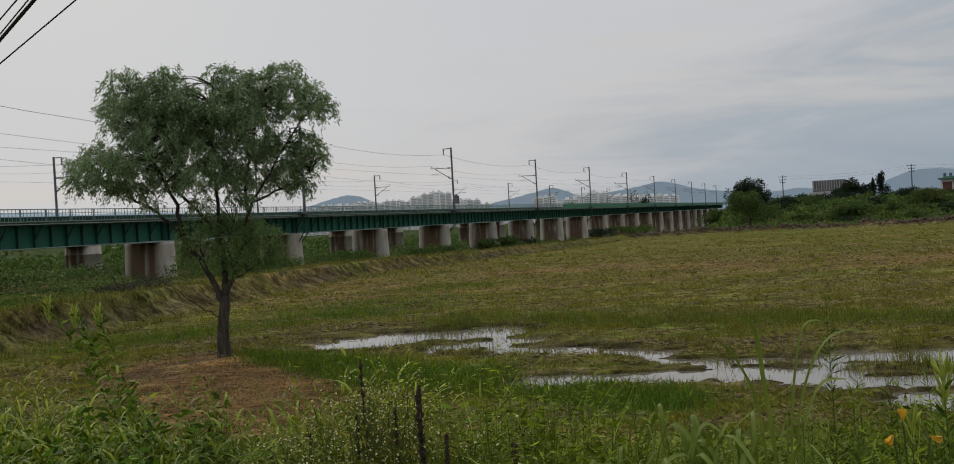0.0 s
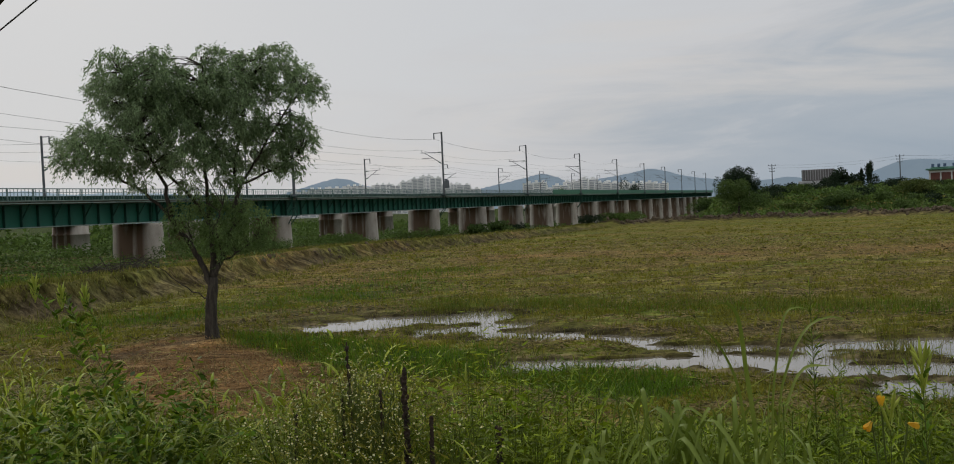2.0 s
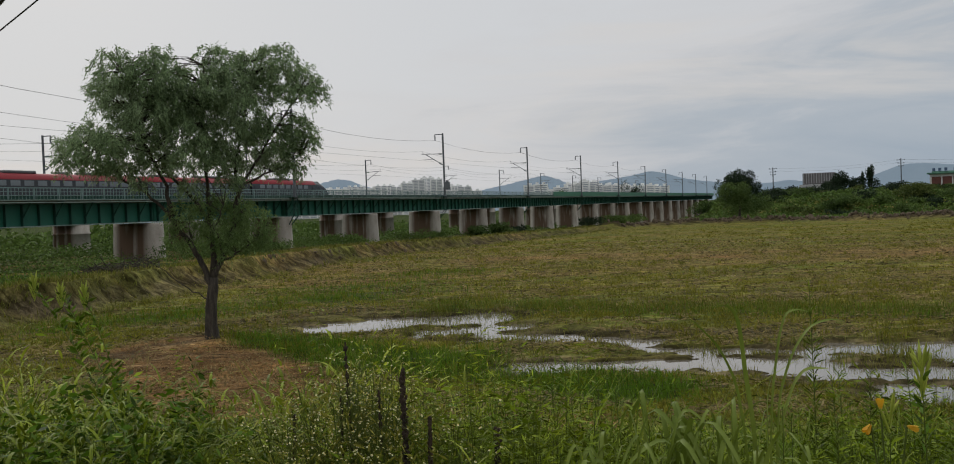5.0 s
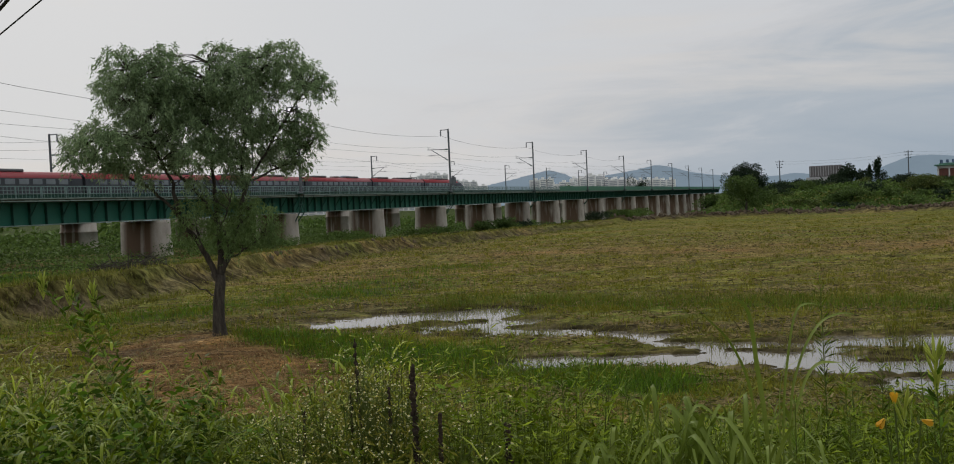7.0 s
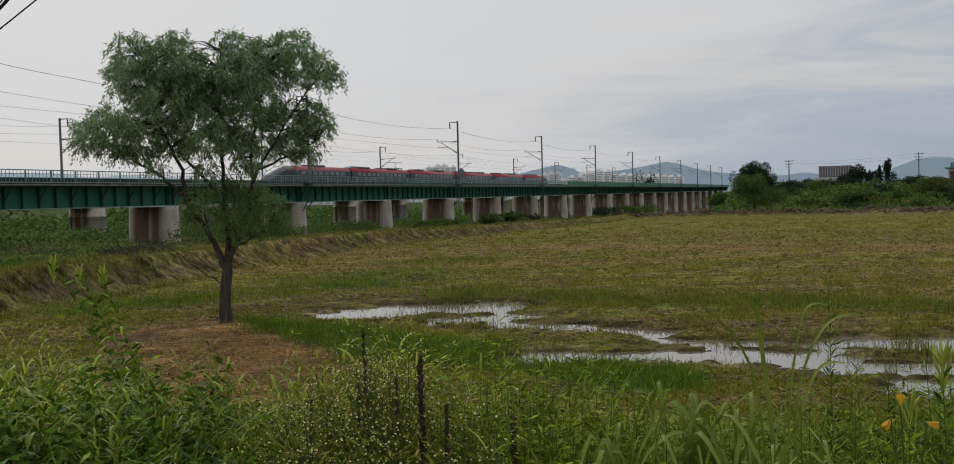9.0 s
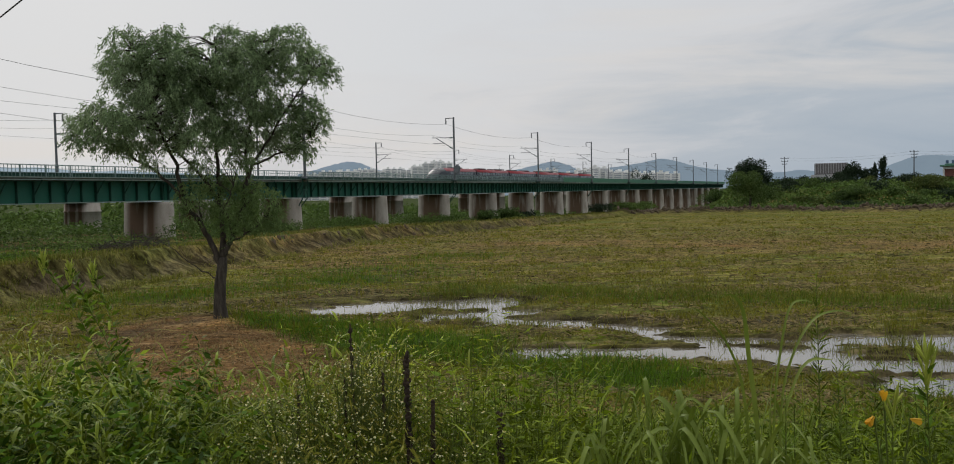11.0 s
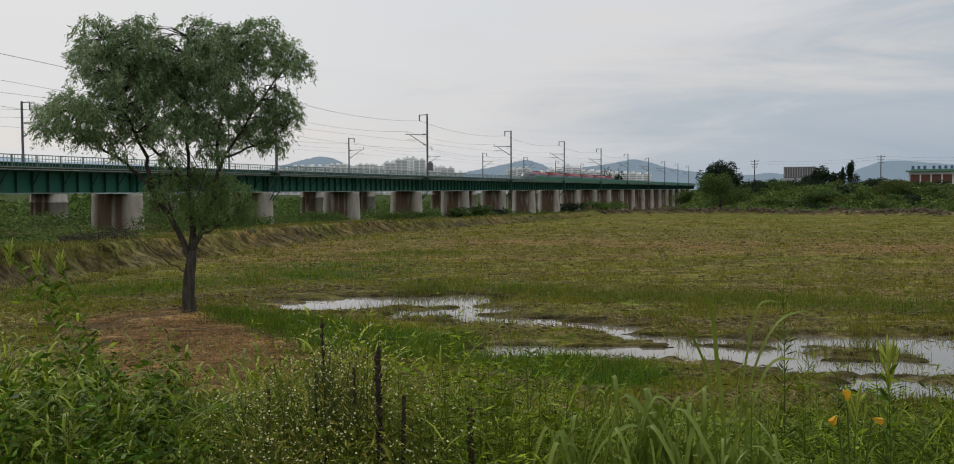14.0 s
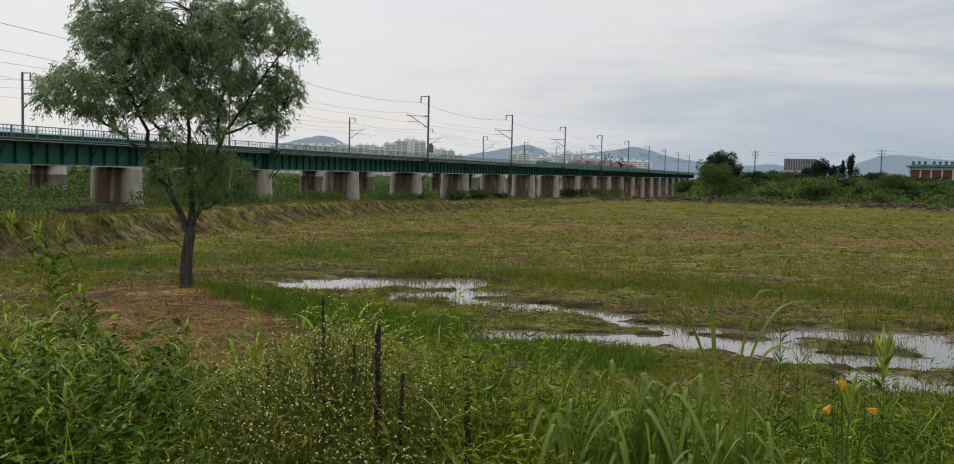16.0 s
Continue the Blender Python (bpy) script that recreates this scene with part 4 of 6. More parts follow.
    (v, f), tw = strands(LEFT_LOBES + MIDDLE_LOBES + RIGHT_LOBES, rng, 1.0, 190, 0.45)
    (v2, f2), tw2 = strands(LOW_LOBES, rng, 0.9, 150, 0.35)
    # twigs from the nearest limb to the strands
    allp = [p for q in paths for p in q[3:]]
    arr = np.array([tuple(p) for p in allp])
    bm = bmesh.new()
    for t in tw + tw2:
        t = np.array(t)
        dd = np.linalg.norm(arr - t, axis=1) + 0.8 * np.clip(arr[:, 2] - t[2], 0, None)
        a = Vector(arr[int(np.argmin(dd))])
        b = Vector(t)
        mid = a.lerp(b, 0.5) + Vector((rnd.uniform(-0.12, 0.12), rnd.uniform(-0.12, 0.12), 0.12))
        tube(bm, [a, mid, b], [0.018, 0.011, 0.004], 4)
    bm.transform(back)
    tagged(part("fine_branching", bm, BARK, th), "thin dark twigs", kind="stuff")
    off = np.array(TREE)
    mesh_part("crown", np_mesh("crown", v - off, f), WILLOW, th, "drooping narrow grey-green leaves")
    mesh_part("lower_crown", np_mesh("lower_crown", v2 - off, f2), WILLOW_LOW, th, "dense fresh green shoots low on the trunk")
    return th


willow()


# ---- the distance ----
def at(bearing, d, z=0.0):
    return Vector((math.sin(radians(bearing)) * d, math.cos(radians(bearing)) * d, z))


def gz(p):
    return float(ground_z(np.array([p[0]]), np.array([p[1]]))[0])


def rise(elev, d):
    return EYE + d * math.tan(radians(elev))


def backdrop_material(name, cols, haze_glow):
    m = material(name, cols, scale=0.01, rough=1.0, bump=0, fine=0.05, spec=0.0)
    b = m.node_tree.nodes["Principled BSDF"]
    # emission stands in for aerial haze; the hills are no light source
    b.inputs["Emission Color"].default_value = (*haze_glow, 1)
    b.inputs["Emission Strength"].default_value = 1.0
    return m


# bluish haze put into colour and emission, strongest on the pale ridge
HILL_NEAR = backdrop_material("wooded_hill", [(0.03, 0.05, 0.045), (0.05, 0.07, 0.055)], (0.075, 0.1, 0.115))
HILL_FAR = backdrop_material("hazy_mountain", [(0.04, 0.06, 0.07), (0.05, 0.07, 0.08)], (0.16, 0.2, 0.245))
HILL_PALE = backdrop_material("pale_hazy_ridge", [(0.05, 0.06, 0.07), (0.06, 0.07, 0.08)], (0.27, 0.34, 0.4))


def hills(name, d, profile, mat, label, seed, rough=0.05):
    """A wooded ridge with depth: its crest follows (bearing, elevation) and its slopes fall to the plain on both sides."""
    rng = np.random.RandomState(seed)
    bs = np.linspace(profile[0][0], profile[-1][0], 160)
    el = np.interp(bs, [p[0] for p in profile], [p[1] for p in profile])
    k = np.ones(7) / 7
    el = np.convolve(np.pad(el, 3, "edge"), k, "valid")
    el += np.convolve(rng.normal(size=len(bs)), np.ones(3) / 3, "same") * rough
    bm = bmesh.new()
    rows = []
    for off, f in ((-500, 0.0), (-260, 0.45), (-90, 0.85), (0, 1.0), (200, 0.6), (420, 0.0)):
        row = []
        for b, e in zip(bs, el):
            top = rise(e, d)
            p = at(b, d + off + 30 * math.sin(b * 2.1 + off))
            row.append(bm.verts.new((p.x, p.y, -6 + (top + 6) * f * (1 + (0.06 * math.sin(b * 5 + off) if 0 < f < 1 else 0)))))
        rows.append(row)
    for a, b in zip(rows, rows[1:]):
        for i in range(len(a) - 1):
            bm.faces.new((a[i], a[i + 1], b[i + 1], b[i]))
    bmesh.ops.recalc_face_normals(bm, faces=bm.faces)
    return tagged(part(name, bm, mat, smooth=True), label, "hill", kind="structure")


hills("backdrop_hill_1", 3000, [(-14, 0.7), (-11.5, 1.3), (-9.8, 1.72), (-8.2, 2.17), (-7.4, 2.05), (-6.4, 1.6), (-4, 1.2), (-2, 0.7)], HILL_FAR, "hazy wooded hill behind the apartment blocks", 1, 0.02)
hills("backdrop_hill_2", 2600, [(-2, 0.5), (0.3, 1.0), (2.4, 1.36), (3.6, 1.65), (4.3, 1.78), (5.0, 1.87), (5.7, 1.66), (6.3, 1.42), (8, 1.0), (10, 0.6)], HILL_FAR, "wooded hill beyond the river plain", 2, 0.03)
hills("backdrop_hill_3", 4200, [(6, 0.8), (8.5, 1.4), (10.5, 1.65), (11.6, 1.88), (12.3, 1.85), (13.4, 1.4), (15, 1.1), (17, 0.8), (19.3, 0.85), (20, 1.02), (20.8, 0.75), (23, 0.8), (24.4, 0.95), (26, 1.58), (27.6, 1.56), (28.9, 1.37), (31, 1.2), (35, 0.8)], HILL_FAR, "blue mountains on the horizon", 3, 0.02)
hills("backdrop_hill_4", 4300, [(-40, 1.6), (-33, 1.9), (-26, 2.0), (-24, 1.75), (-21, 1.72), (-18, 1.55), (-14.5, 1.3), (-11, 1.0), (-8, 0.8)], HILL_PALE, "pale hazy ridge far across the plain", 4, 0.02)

APT = material("white_apartment_paint", [(0.68, 0.68, 0.67), (0.8, 0.8, 0.78)], 0.02, 0.8, 0.0, fine=0.3, rand=0.12)
APT_DARK = material("apartment_glazing", [(0.26, 0.29, 0.32), (0.38, 0.4, 0.43)], 0.05, 0.4, 0.0, fine=0.5)


def apartment(bearing, d, elev, width, depth=13.0, turn=0.0):
    """A tower block: slab with stair cores, balcony bays cut in as bands, and plant rooms on the roof."""
    z1 = rise(elev, d)
    z0 = -6.0
    h = z1 - z0
    th = thing("apartment_block", pose(*at(bearing, d, z0), 0, 0, -bearing + turn), "white high-rise apartment block in the hazy distance", "apartment block", "distant apartment blocks")
    bm = bmesh.new()
    box(bm, (0, 0, h / 2 - 1.5), (width, depth, h - 3))
    n = max(1, round(width / 14))
    part("wall", bm, APT, th)
    core = small_mesh("stair_core", APT, lambda bm: box(bm, (0, -depth / 2 + 0.2, h / 2 - 1.2), (1.4, 1.4, h - 2.4)))
    plant = small_mesh("plant_room", APT, lambda bm: box(bm, (0, 0, h - 1.5), (width / n * 0.4, depth * 0.6, 4.0)))
    for k in range(n + 1):
        mesh_part("stair_core", core, None, th).matrix_basis = Matrix.Translation((-width / 2 + k * width / n, 0, 0))
    for k in range(n):
        mesh_part("plant_room", plant, None, th).matrix_basis = Matrix.Translation((-width / 2 + (k + 0.5) * width / n, 0, 0))
    bm = bmesh.new()
    z = 4.0
    while z < h - 4:
        for k in range(n):
            box(bm, (-width / 2 + (k + 0.5) * width / n, -depth / 2 - 0.05, z), (width / n - 2.6, 0.5, 1.5))
        z += 2.9
    tagged(part("window_band", bm, APT_DARK, th), "rows of dark glazed balconies", kind="stuff")


for b, e, w in ((-11.3, 1.3, 40), (-10.2, 1.45, 44), (-9.2, 1.6, 40), (-8.1, 1.62, 42), (-7.0, 1.7, 36), (-6.1, 1.6, 34), (-5.2, 1.72, 36), (-4.4, 1.62, 24), (-3.75, 1.85, 22),
                (-3.0, 2.02, 24), (-2.45, 2.13, 24), (-1.9, 2.02, 22), (-1.3, 1.5, 22), (-0.7, 1.56, 24), (-0.1, 1.48, 26), (0.5, 1.2, 26)):
    apartment(b, 1750 + 40 * math.sin(b * 7), e, w, turn=12 * math.sin(b * 3))
for b, e, w in ((4.05, 1.42, 18), (4.75, 1.46, 22), (5.4, 1.1, 26), (6.1, 1.2, 26), (6.7, 1.4, 24), (7.15, 1.3, 14), (7.55, 1.55, 15), (8.1, 1.48, 15), (8.8, 1.25, 30), (9.5, 1.2, 44), (10.9, 1.12, 50), (12.0, 1.04, 40)):
    apartment(b, 1500 + 40 * math.sin(b * 5), e, w, turn=10 * math.sin(b * 4))

# ---- leafy things ----
BUSH = leafmat("dull_green_bush_leaves", [(0.045, 0.078, 0.02), (0.072, 0.115, 0.03), (0.105, 0.15, 0.042)], 0.35, scale=0.2)
BUSH_YELLOW = leafmat("yellow_green_leaves", [(0.045, 0.07, 0.018), (0.08, 0.105, 0.026), (0.11, 0.125, 0.035)], 0.3, scale=0.2)
BUSH_DARK = leafmat("dark_tree_leaves", [(0.012, 0.024, 0.012), (0.022, 0.038, 0.018), (0.034, 0.052, 0.024)], 0.35, scale=0.2)
KUDZU = leafmat("climbing_weed_leaves", [(0.05, 0.088, 0.018), (0.08, 0.13, 0.028), (0.12, 0.17, 0.042)], 0.35, scale=0.12)


def clump_leaves(rng, w, h, count, size, lobes=9, up=0.0, cone=False):
    """Leaves spread over uneven lobes of a crown: arrays in the thing's space."""
    pts = []
    for k in range(lobes):
        t = rng.uniform(0, 1)
        r = (1 - t * 0.75) if cone else 1.0
        c = np.array([rng.normal() * 0.36 * w * r, rng.normal() * 0.36 * w * r, up + (h - up) * ((t * 0.85 + 0.12) if cone else rng.uniform(0.22, 0.78))])
        if k == 0:
            c = np.array([0, 0, h * 0.55 + up * 0.4])
        rad = np.array([w * r, w * r, (h - up) * 0.55]) * rng.uniform(0.3, 0.52)
        q = rng.normal(size=(count // lobes, 3))
        q /= np.linalg.norm(q, axis=1, keepdims=True)
        q *= rng.uniform(0.6, 1.08, (len(q), 1))
        pts.append(c + q * rad)
    p = np.concatenate(pts)
    p = p[p[:, 2] > 0.02]
    d = rng.normal(size=p.shape)
    d[:, 2] -= 0.2
    n = len(p)
    return leaves(p, d, rng.uniform(0.7, 1.5, n) * size, rng.uniform(0.45, 0.9, n) * size, rng)


def bush(name, p, w, h, count, size, mat, label, category="bush", seed=1, trunk=0.0, cone=False, group=""):
    rng = np.random.default_rng(seed)
    z = gz(p)
    th = thing(name, Matrix.Translation((p[0], p[1], z - 0.1)), label, category, group)
    bm = bmesh.new()
    if trunk:
        tube(bm, [(0, 0, -0.2), (0.03 * h, 0, h * 0.3), (0, 0.02 * h, h * 0.75)], [0.035 * h, 0.026 * h, 0.008 * h], 7)
    else:
        for k in range(5):
            a = k * 1.26
            tube(bm, [(0, 0, -0.1), (math.cos(a) * w * 0.15, math.sin(a) * w * 0.15, h * 0.3), (math.cos(a) * w * 0.35, math.sin(a) * w * 0.35, h * 0.6)], [0.02 * h, 0.014 * h, 0.005 * h], 5)
    part("trunk" if trunk else "stem", bm, BARK, th)
    v, f = clump_leaves(rng, w, h, count, size, 11 if not cone else 14, trunk, cone)
    mesh_part("crown", np_mesh("crown", v, f), mat, th)
    return th


def bz(bearing, d, e_top, half_deg, name, mat, label, count=1500, size=0.5, trunk=0.0, cone=False, seed=1, category="tree", group=""):
    p = at(bearing, d)
    h = rise(e_top, d) - gz(p)
    bush(name, p, d * math.tan(radians(half_deg)) * 1.25, h, count, size, mat, label, category, seed, trunk * h, cone, group)


bz(16.9, 232, 1.2, 1.25, "round_tree", BUSH, "large round dull green tree at the field's far edge", 11000, 0.3, 0.06, seed=3)
bz(16.9, 285, 2.0, 0.85, "tall_tree", BUSH_DARK, "tall dark tree behind the round one near the bridge end", 7000, 0.36, 0.12, seed=4)
bz(16.2, 280, 1.35, 0.55, "tall_tree", BUSH_DARK, "dark leafy tree near the bridge end", 3200, 0.36, 0.1, seed=14)
bz(17.6, 280, 1.4, 0.5, "tall_tree", BUSH_DARK, "dark leafy tree near the bridge end", 3200, 0.36, 0.1, seed=15)
bz(15.2, 300, 0.1, 0.7, "green_bush", BUSH, "bush at the foot of the bridge end", 2600, 0.42, seed=24, category="bush")
bz(14.9, 330, -0.15, 0.5, "green_bush", BUSH_DARK, "dark bush at the bridge end", 1800, 0.42, seed=25, category="bush")
bz(10.55, 420, 1.38, 0.55, "dark_tree", BUSH_DARK, "dark rounded tree beyond the bridge", 1600, 0.7, 0.2, seed=5)
bz(6.2, 500, 1.1, 0.3, "far_tree", BUSH, "green tree beyond the bridge", 700, 0.8, 0.2, seed=6)
bz(22.7, 300, 1.35, 0.7, "dark_pine", BUSH_DARK, "dark spreading evergreen tree on the levee", 2600, 0.5, 0.15, seed=7, group="evergreens on the levee")
bz(22.1, 305, 0.95, 0.5, "dark_pine", BUSH_DARK, "dark low evergreen tree on the levee", 1400, 0.5, 0.15, seed=8, group="evergreens on the levee")
bz(23.45, 305, 1.0, 0.4, "dark_pine", BUSH_DARK, "dark low evergreen tree on the levee", 1200, 0.5, 0.15, seed=9, group="evergreens on the levee")
bz(24.35, 300, 1.45, 0.45, "pointed_fir", BUSH_DARK, "dark pointed evergreen on the levee", 1800, 0.45, 0.1, True, seed=10, group="evergreens on the levee")
bz(23.95, 300, 1.15, 0.3, "pointed_fir", BUSH_DARK, "dark pointed evergreen on the levee", 900, 0.45, 0.1, True, seed=11, group="evergreens on the levee")
bz(25.9, 290, 0.72, 0.55, "dark_bush", BUSH_DARK, "dark bush on the levee", 1500, 0.45, seed=12, category="bush")
bz(27.0, 262, 0.55, 0.95, "yellow_green_bush", BUSH_YELLOW, "broad yellow-green bush below the levee", 4200, 0.42, seed=13, category="bush")
bz(28.6, 262, 0.15, 0.8, "yellow_green_bush", BUSH, "broad green bush below the levee", 2600, 0.42, seed=16, category="bush")
bz(30.2, 262, 0.3, 1.0, "green_bush", BUSH, "broad green bush below the levee", 2600, 0.42, seed=23, category="bush")
bz(22.4, 250, -0.05, 1.15, "green_bush", BUSH, "low spreading bush below the levee", 4200, 0.42, seed=17, category="bush")
bz(25.2, 255, -0.15, 0.7, "green_bush", BUSH, "low spreading bush below the levee", 2000, 0.42, seed=18, category="bush")
bz(18.5, 295, 0.45, 0.5, "green_bush", BUSH, "bush on the levee crest", 1000, 0.5, seed=19, category="bush")
bz(19.9, 300, 0.62, 0.7, "dark_bush", BUSH_DARK, "dark hedge bush on the levee crest", 1500, 0.5, seed=20, category="bush")
bz(21.0, 300, 0.5, 0.7, "dark_bush", BUSH_DARK, "dark hedge bush on the levee crest", 1300, 0.5, seed=21, category="bush")
bz(28.0, 300, 0.4, 0.6, "dark_bush", BUSH_DARK, "dark bush on the levee crest", 1000, 0.5, seed=22, category="bush")
# weeds and bushes at the piers
for s, n, w, h, c, mt, sd in ((62, 45.5, 2.6, 1.5, 2600, BUSH, 31), (57, 44.5, 2.6, 1.3, 1800, BUSH, 32), (68, 46, 2.2, 1.1, 1600, BUSH, 33), (86, 48, 2.6, 1.5, 1500, KUDZU, 34), (104, 49, 2.6, 1.6, 1600, KUDZU, 35),
                              (110, 48, 2.0, 1.2, 1000, KUDZU, 36), (126, 48.5, 2.4, 1.7, 1200, BUSH, 37), (134, 48, 3.0, 1.9, 1600, BUSH, 38), (143, 48, 2.4, 1.5, 1000, BUSH_DARK, 39), (200, 49, 4.0, 2.6, 1600, BUSH_DARK, 40),
                              (222, 47, 5.0, 2.2, 2200, KUDZU, 41), (238, 47, 5.0, 2.6, 2200, KUDZU, 42), (214, 47, 4.5, 2.0, 1800, KUDZU, 43)):
    bush("weed_bush", sn(s, n), w, h, c, 0.16 if s < 120 else 0.3, mt, "leafy weeds growing round the bridge piers", "bush", sd, group="weeds at the piers")


rb = random.Random(77)
for k in range(34):
    b = rb.uniform(18.0, 32.0)
    d = rb.uniform(232, 292)
    if abs(b - 17) < 1.0:
        continue
    bush("levee_bush", at(b, d), rb.uniform(2.0, 4.5), rb.uniform(1.8, 3.6), 900, 0.42, rb.choice((BUSH, BUSH, KUDZU, BUSH_DARK, BUSH_YELLOW)), "rounded bush growing on the levee slope", "bush", 200 + k, group="bushes on the levee")
for k in range(12):
    b = 18.2 + k * 1.1 + rb.uniform(-0.3, 0.3)
    bush("hedge_bush", at(b, rb.uniform(296, 316)), rb.uniform(2.5, 4.5), rb.uniform(2.2, 4.2), 800, 0.45, rb.choice((BUSH, BUSH_DARK, BUSH_DARK)), "dark bush along the levee crest", "bush", 300 + k, group="hedge on the levee")


def clods():
    """Broken earth turned up along the ridge and the terrace edge."""
    rng = np.random.default_rng(31)
    bm = bmesh.new()
    pts = []
    for (ax, ay), (bx, by) in zip(RIDGE[:-1], RIDGE[1:]):
        for k in range(130):
            t = rng.uniform()
            pts.append((ax + (bx - ax) * t + rng.normal() * 1.2, ay + (by - ay) * t + rng.normal() * 1.2, rng.uniform(0.2, 0.6)))
    for k in range(60):
        s = rng.uniform(50, 130)
        n = float(edge_n(s)) + rng.normal() * 0.7
        q = sn(s, n)
        pts.append((q.x, q.y, rng.uniform(0.06, 0.22)))
    for x, y, r in pts:
        z = gz((x, y))
        bmesh.ops.create_icosphere(bm, subdivisions=1, radius=r, matrix=Matrix.Translation((x, y, z + r * 0.2)) @ Euler(tuple(rng.uniform(0, 3, 3))).to_matrix().to_4x4() @ Matrix.Diagonal((1.3, 1, 0.6, 1)))
    tagged(part("earth_clods", bm, EARTH), "brown clods of turned earth along the banks", "earth", kind="stuff")


EARTH = material("turned_earth", [(0.06, 0.045, 0.028), (0.1, 0.076, 0.05), (0.15, 0.115, 0.075)], 1.5, 0.95, 0.5, fine=12)
clods()


def brush_heap(p, w, h, seed):
    """A heap of dead branches and vines, tangled and dark."""
    rnd = random.Random(seed)
    th = thing("brush_heap", Matrix.Translation((p[0], p[1], gz(p))), "heap of dead dark brown branches on the terrace", "brush heap")
    for k in range(70):
        a, r = rnd.uniform(0, 6.28), w * rnd.uniform(0, 1) ** 0.7
        c = Vector((math.cos(a) * r, math.sin(a) * r * 0.5, h * (1 - (r / w) ** 2) * rnd.uniform(0.1, 0.9)))
        d = Vector((rnd.gauss(0, 1), rnd.gauss(0, 0.7), rnd.gauss(0, 0.35))).normalized() * rnd.uniform(0.35, 0.95)
        bm = bmesh.new()
        tube(bm, [c - d, c + Vector((0, 0, rnd.uniform(0, 0.15))), c + d * 0.8 + Vector((0, 0, rnd.uniform(-0.1, 0.2)))], [0.03, 0.022, 0.008], 5)
        part("branch", bm, BARK, th)


brush_heap(sn(43.6, 39.2), 2.2, 0.9, 3)
brush_heap(sn(40.4, 38.6), 1.8, 0.6, 4)


def weed_cover():
    """Climbing weeds over the low ground under and beyond the bridge and over the levee."""
    rng = np.random.default_rng(9)
    chunks = []
    # mounds on the terrace by the bridge
    for count, s0, s1, n0, n1, h, size in ((42000, 5, 95, 1.5, 30, 1.1, 0.15), (26000, 10, 190, 14, 80, 1.5, 0.34), (14000, 100, 330, 3.0, 30, 0.9, 0.34), (16000, 20, 260, 60, 200, 2.2, 0.8)):
        s = rng.uniform(s0, s1, count)
        n = edge_n(s) + 4.2 + n0 + rng.uniform(0, 1, count) ** 1.4 * (n1 - n0)
        p = np.outer(s, np.array(U)) + np.outer(n, np.array(N))
        m = 0.5 + 0.7 * wave(p[:, 0], p[:, 1], 0.7, 51)
        keep = rng.uniform(0, 1, count) < 0.25 + 0.9 * m
        p, m = p[keep], m[keep]
        p[:, 2] = ground_z(p[:, 0], p[:, 1]) + h * np.clip(m, 0.05, 1) * rng.uniform(0.25, 1.0, len(p))
        d = rng.normal(size=p.shape)
        d[:, 2] = np.abs(d[:, 2]) * 0.3
        chunks.append(leaves(p, d, rng.uniform(0.6, 1.4, len(p)) * size, rng.uniform(0.5, 0.9, len(p)) * size, rng))
    count = 26000
    sr, nr = rng.uniform(-20, 430, count), rng.uniform(112, 138, count)
    p = np.outer(sr, np.array(U)) + np.outer(nr, np.array(N))
    p[:, 2] = ground_z(p[:, 0], p[:, 1]) + 3.4 * np.clip(0.6 + 0.6 * wave(p[:, 0], p[:, 1], 0.25, 55), 0.15, 1.2) * rng.uniform(0.1, 1.0, count)
    chunks.append(leaves(p, rng.normal(size=p.shape), rng.uniform(0.6, 1.3, count), rng.uniform(0.4, 0.9, count), rng))
    v, f = joined(chunks)
    tagged(mesh_part("riverbank_weeds", np_mesh("riverbank_weeds", v, f), KUDZU), "thick low green weeds covering ground under the bridge", "weeds", kind="stuff")
    chunks = []
    count = 42000
    b, d0 = rng.uniform(13.5, 33, count), rng.uniform(205, 330, count)
    p = np.stack([np.sin(np.radians(b)) * d0, np.cos(np.radians(b)) * d0, np.zeros(count)], 1)
    q = p[:, 1] - np.interp(p[:, 0], [a for a, _ in RIDGE], [c for _, c in RIDGE])
    p = p[(q > 4)]
    m = 0.5 + 0.8 * wave(p[:, 0], p[:, 1], 0.35, 52)
    p[:, 2] = ground_z(p[:, 0], p[:, 1]) + 1.7 * np.clip(m, 0.05, 1.1) * rng.uniform(0.2, 1.0, len(p))
    d = rng.normal(size=p.shape)
    d[:, 2] = np.abs(d[:, 2]) * 0.4
    v, f = leaves(p, d, rng.uniform(0.5, 1.1, len(p)), rng.uniform(0.35, 0.75, len(p)), rng)
    tagged(mesh_part("levee_weeds", np_mesh("levee_weeds", v, f), KUDZU), "rank green weeds and vines over the levee slope", "weeds", kind="stuff")


weed_cover()

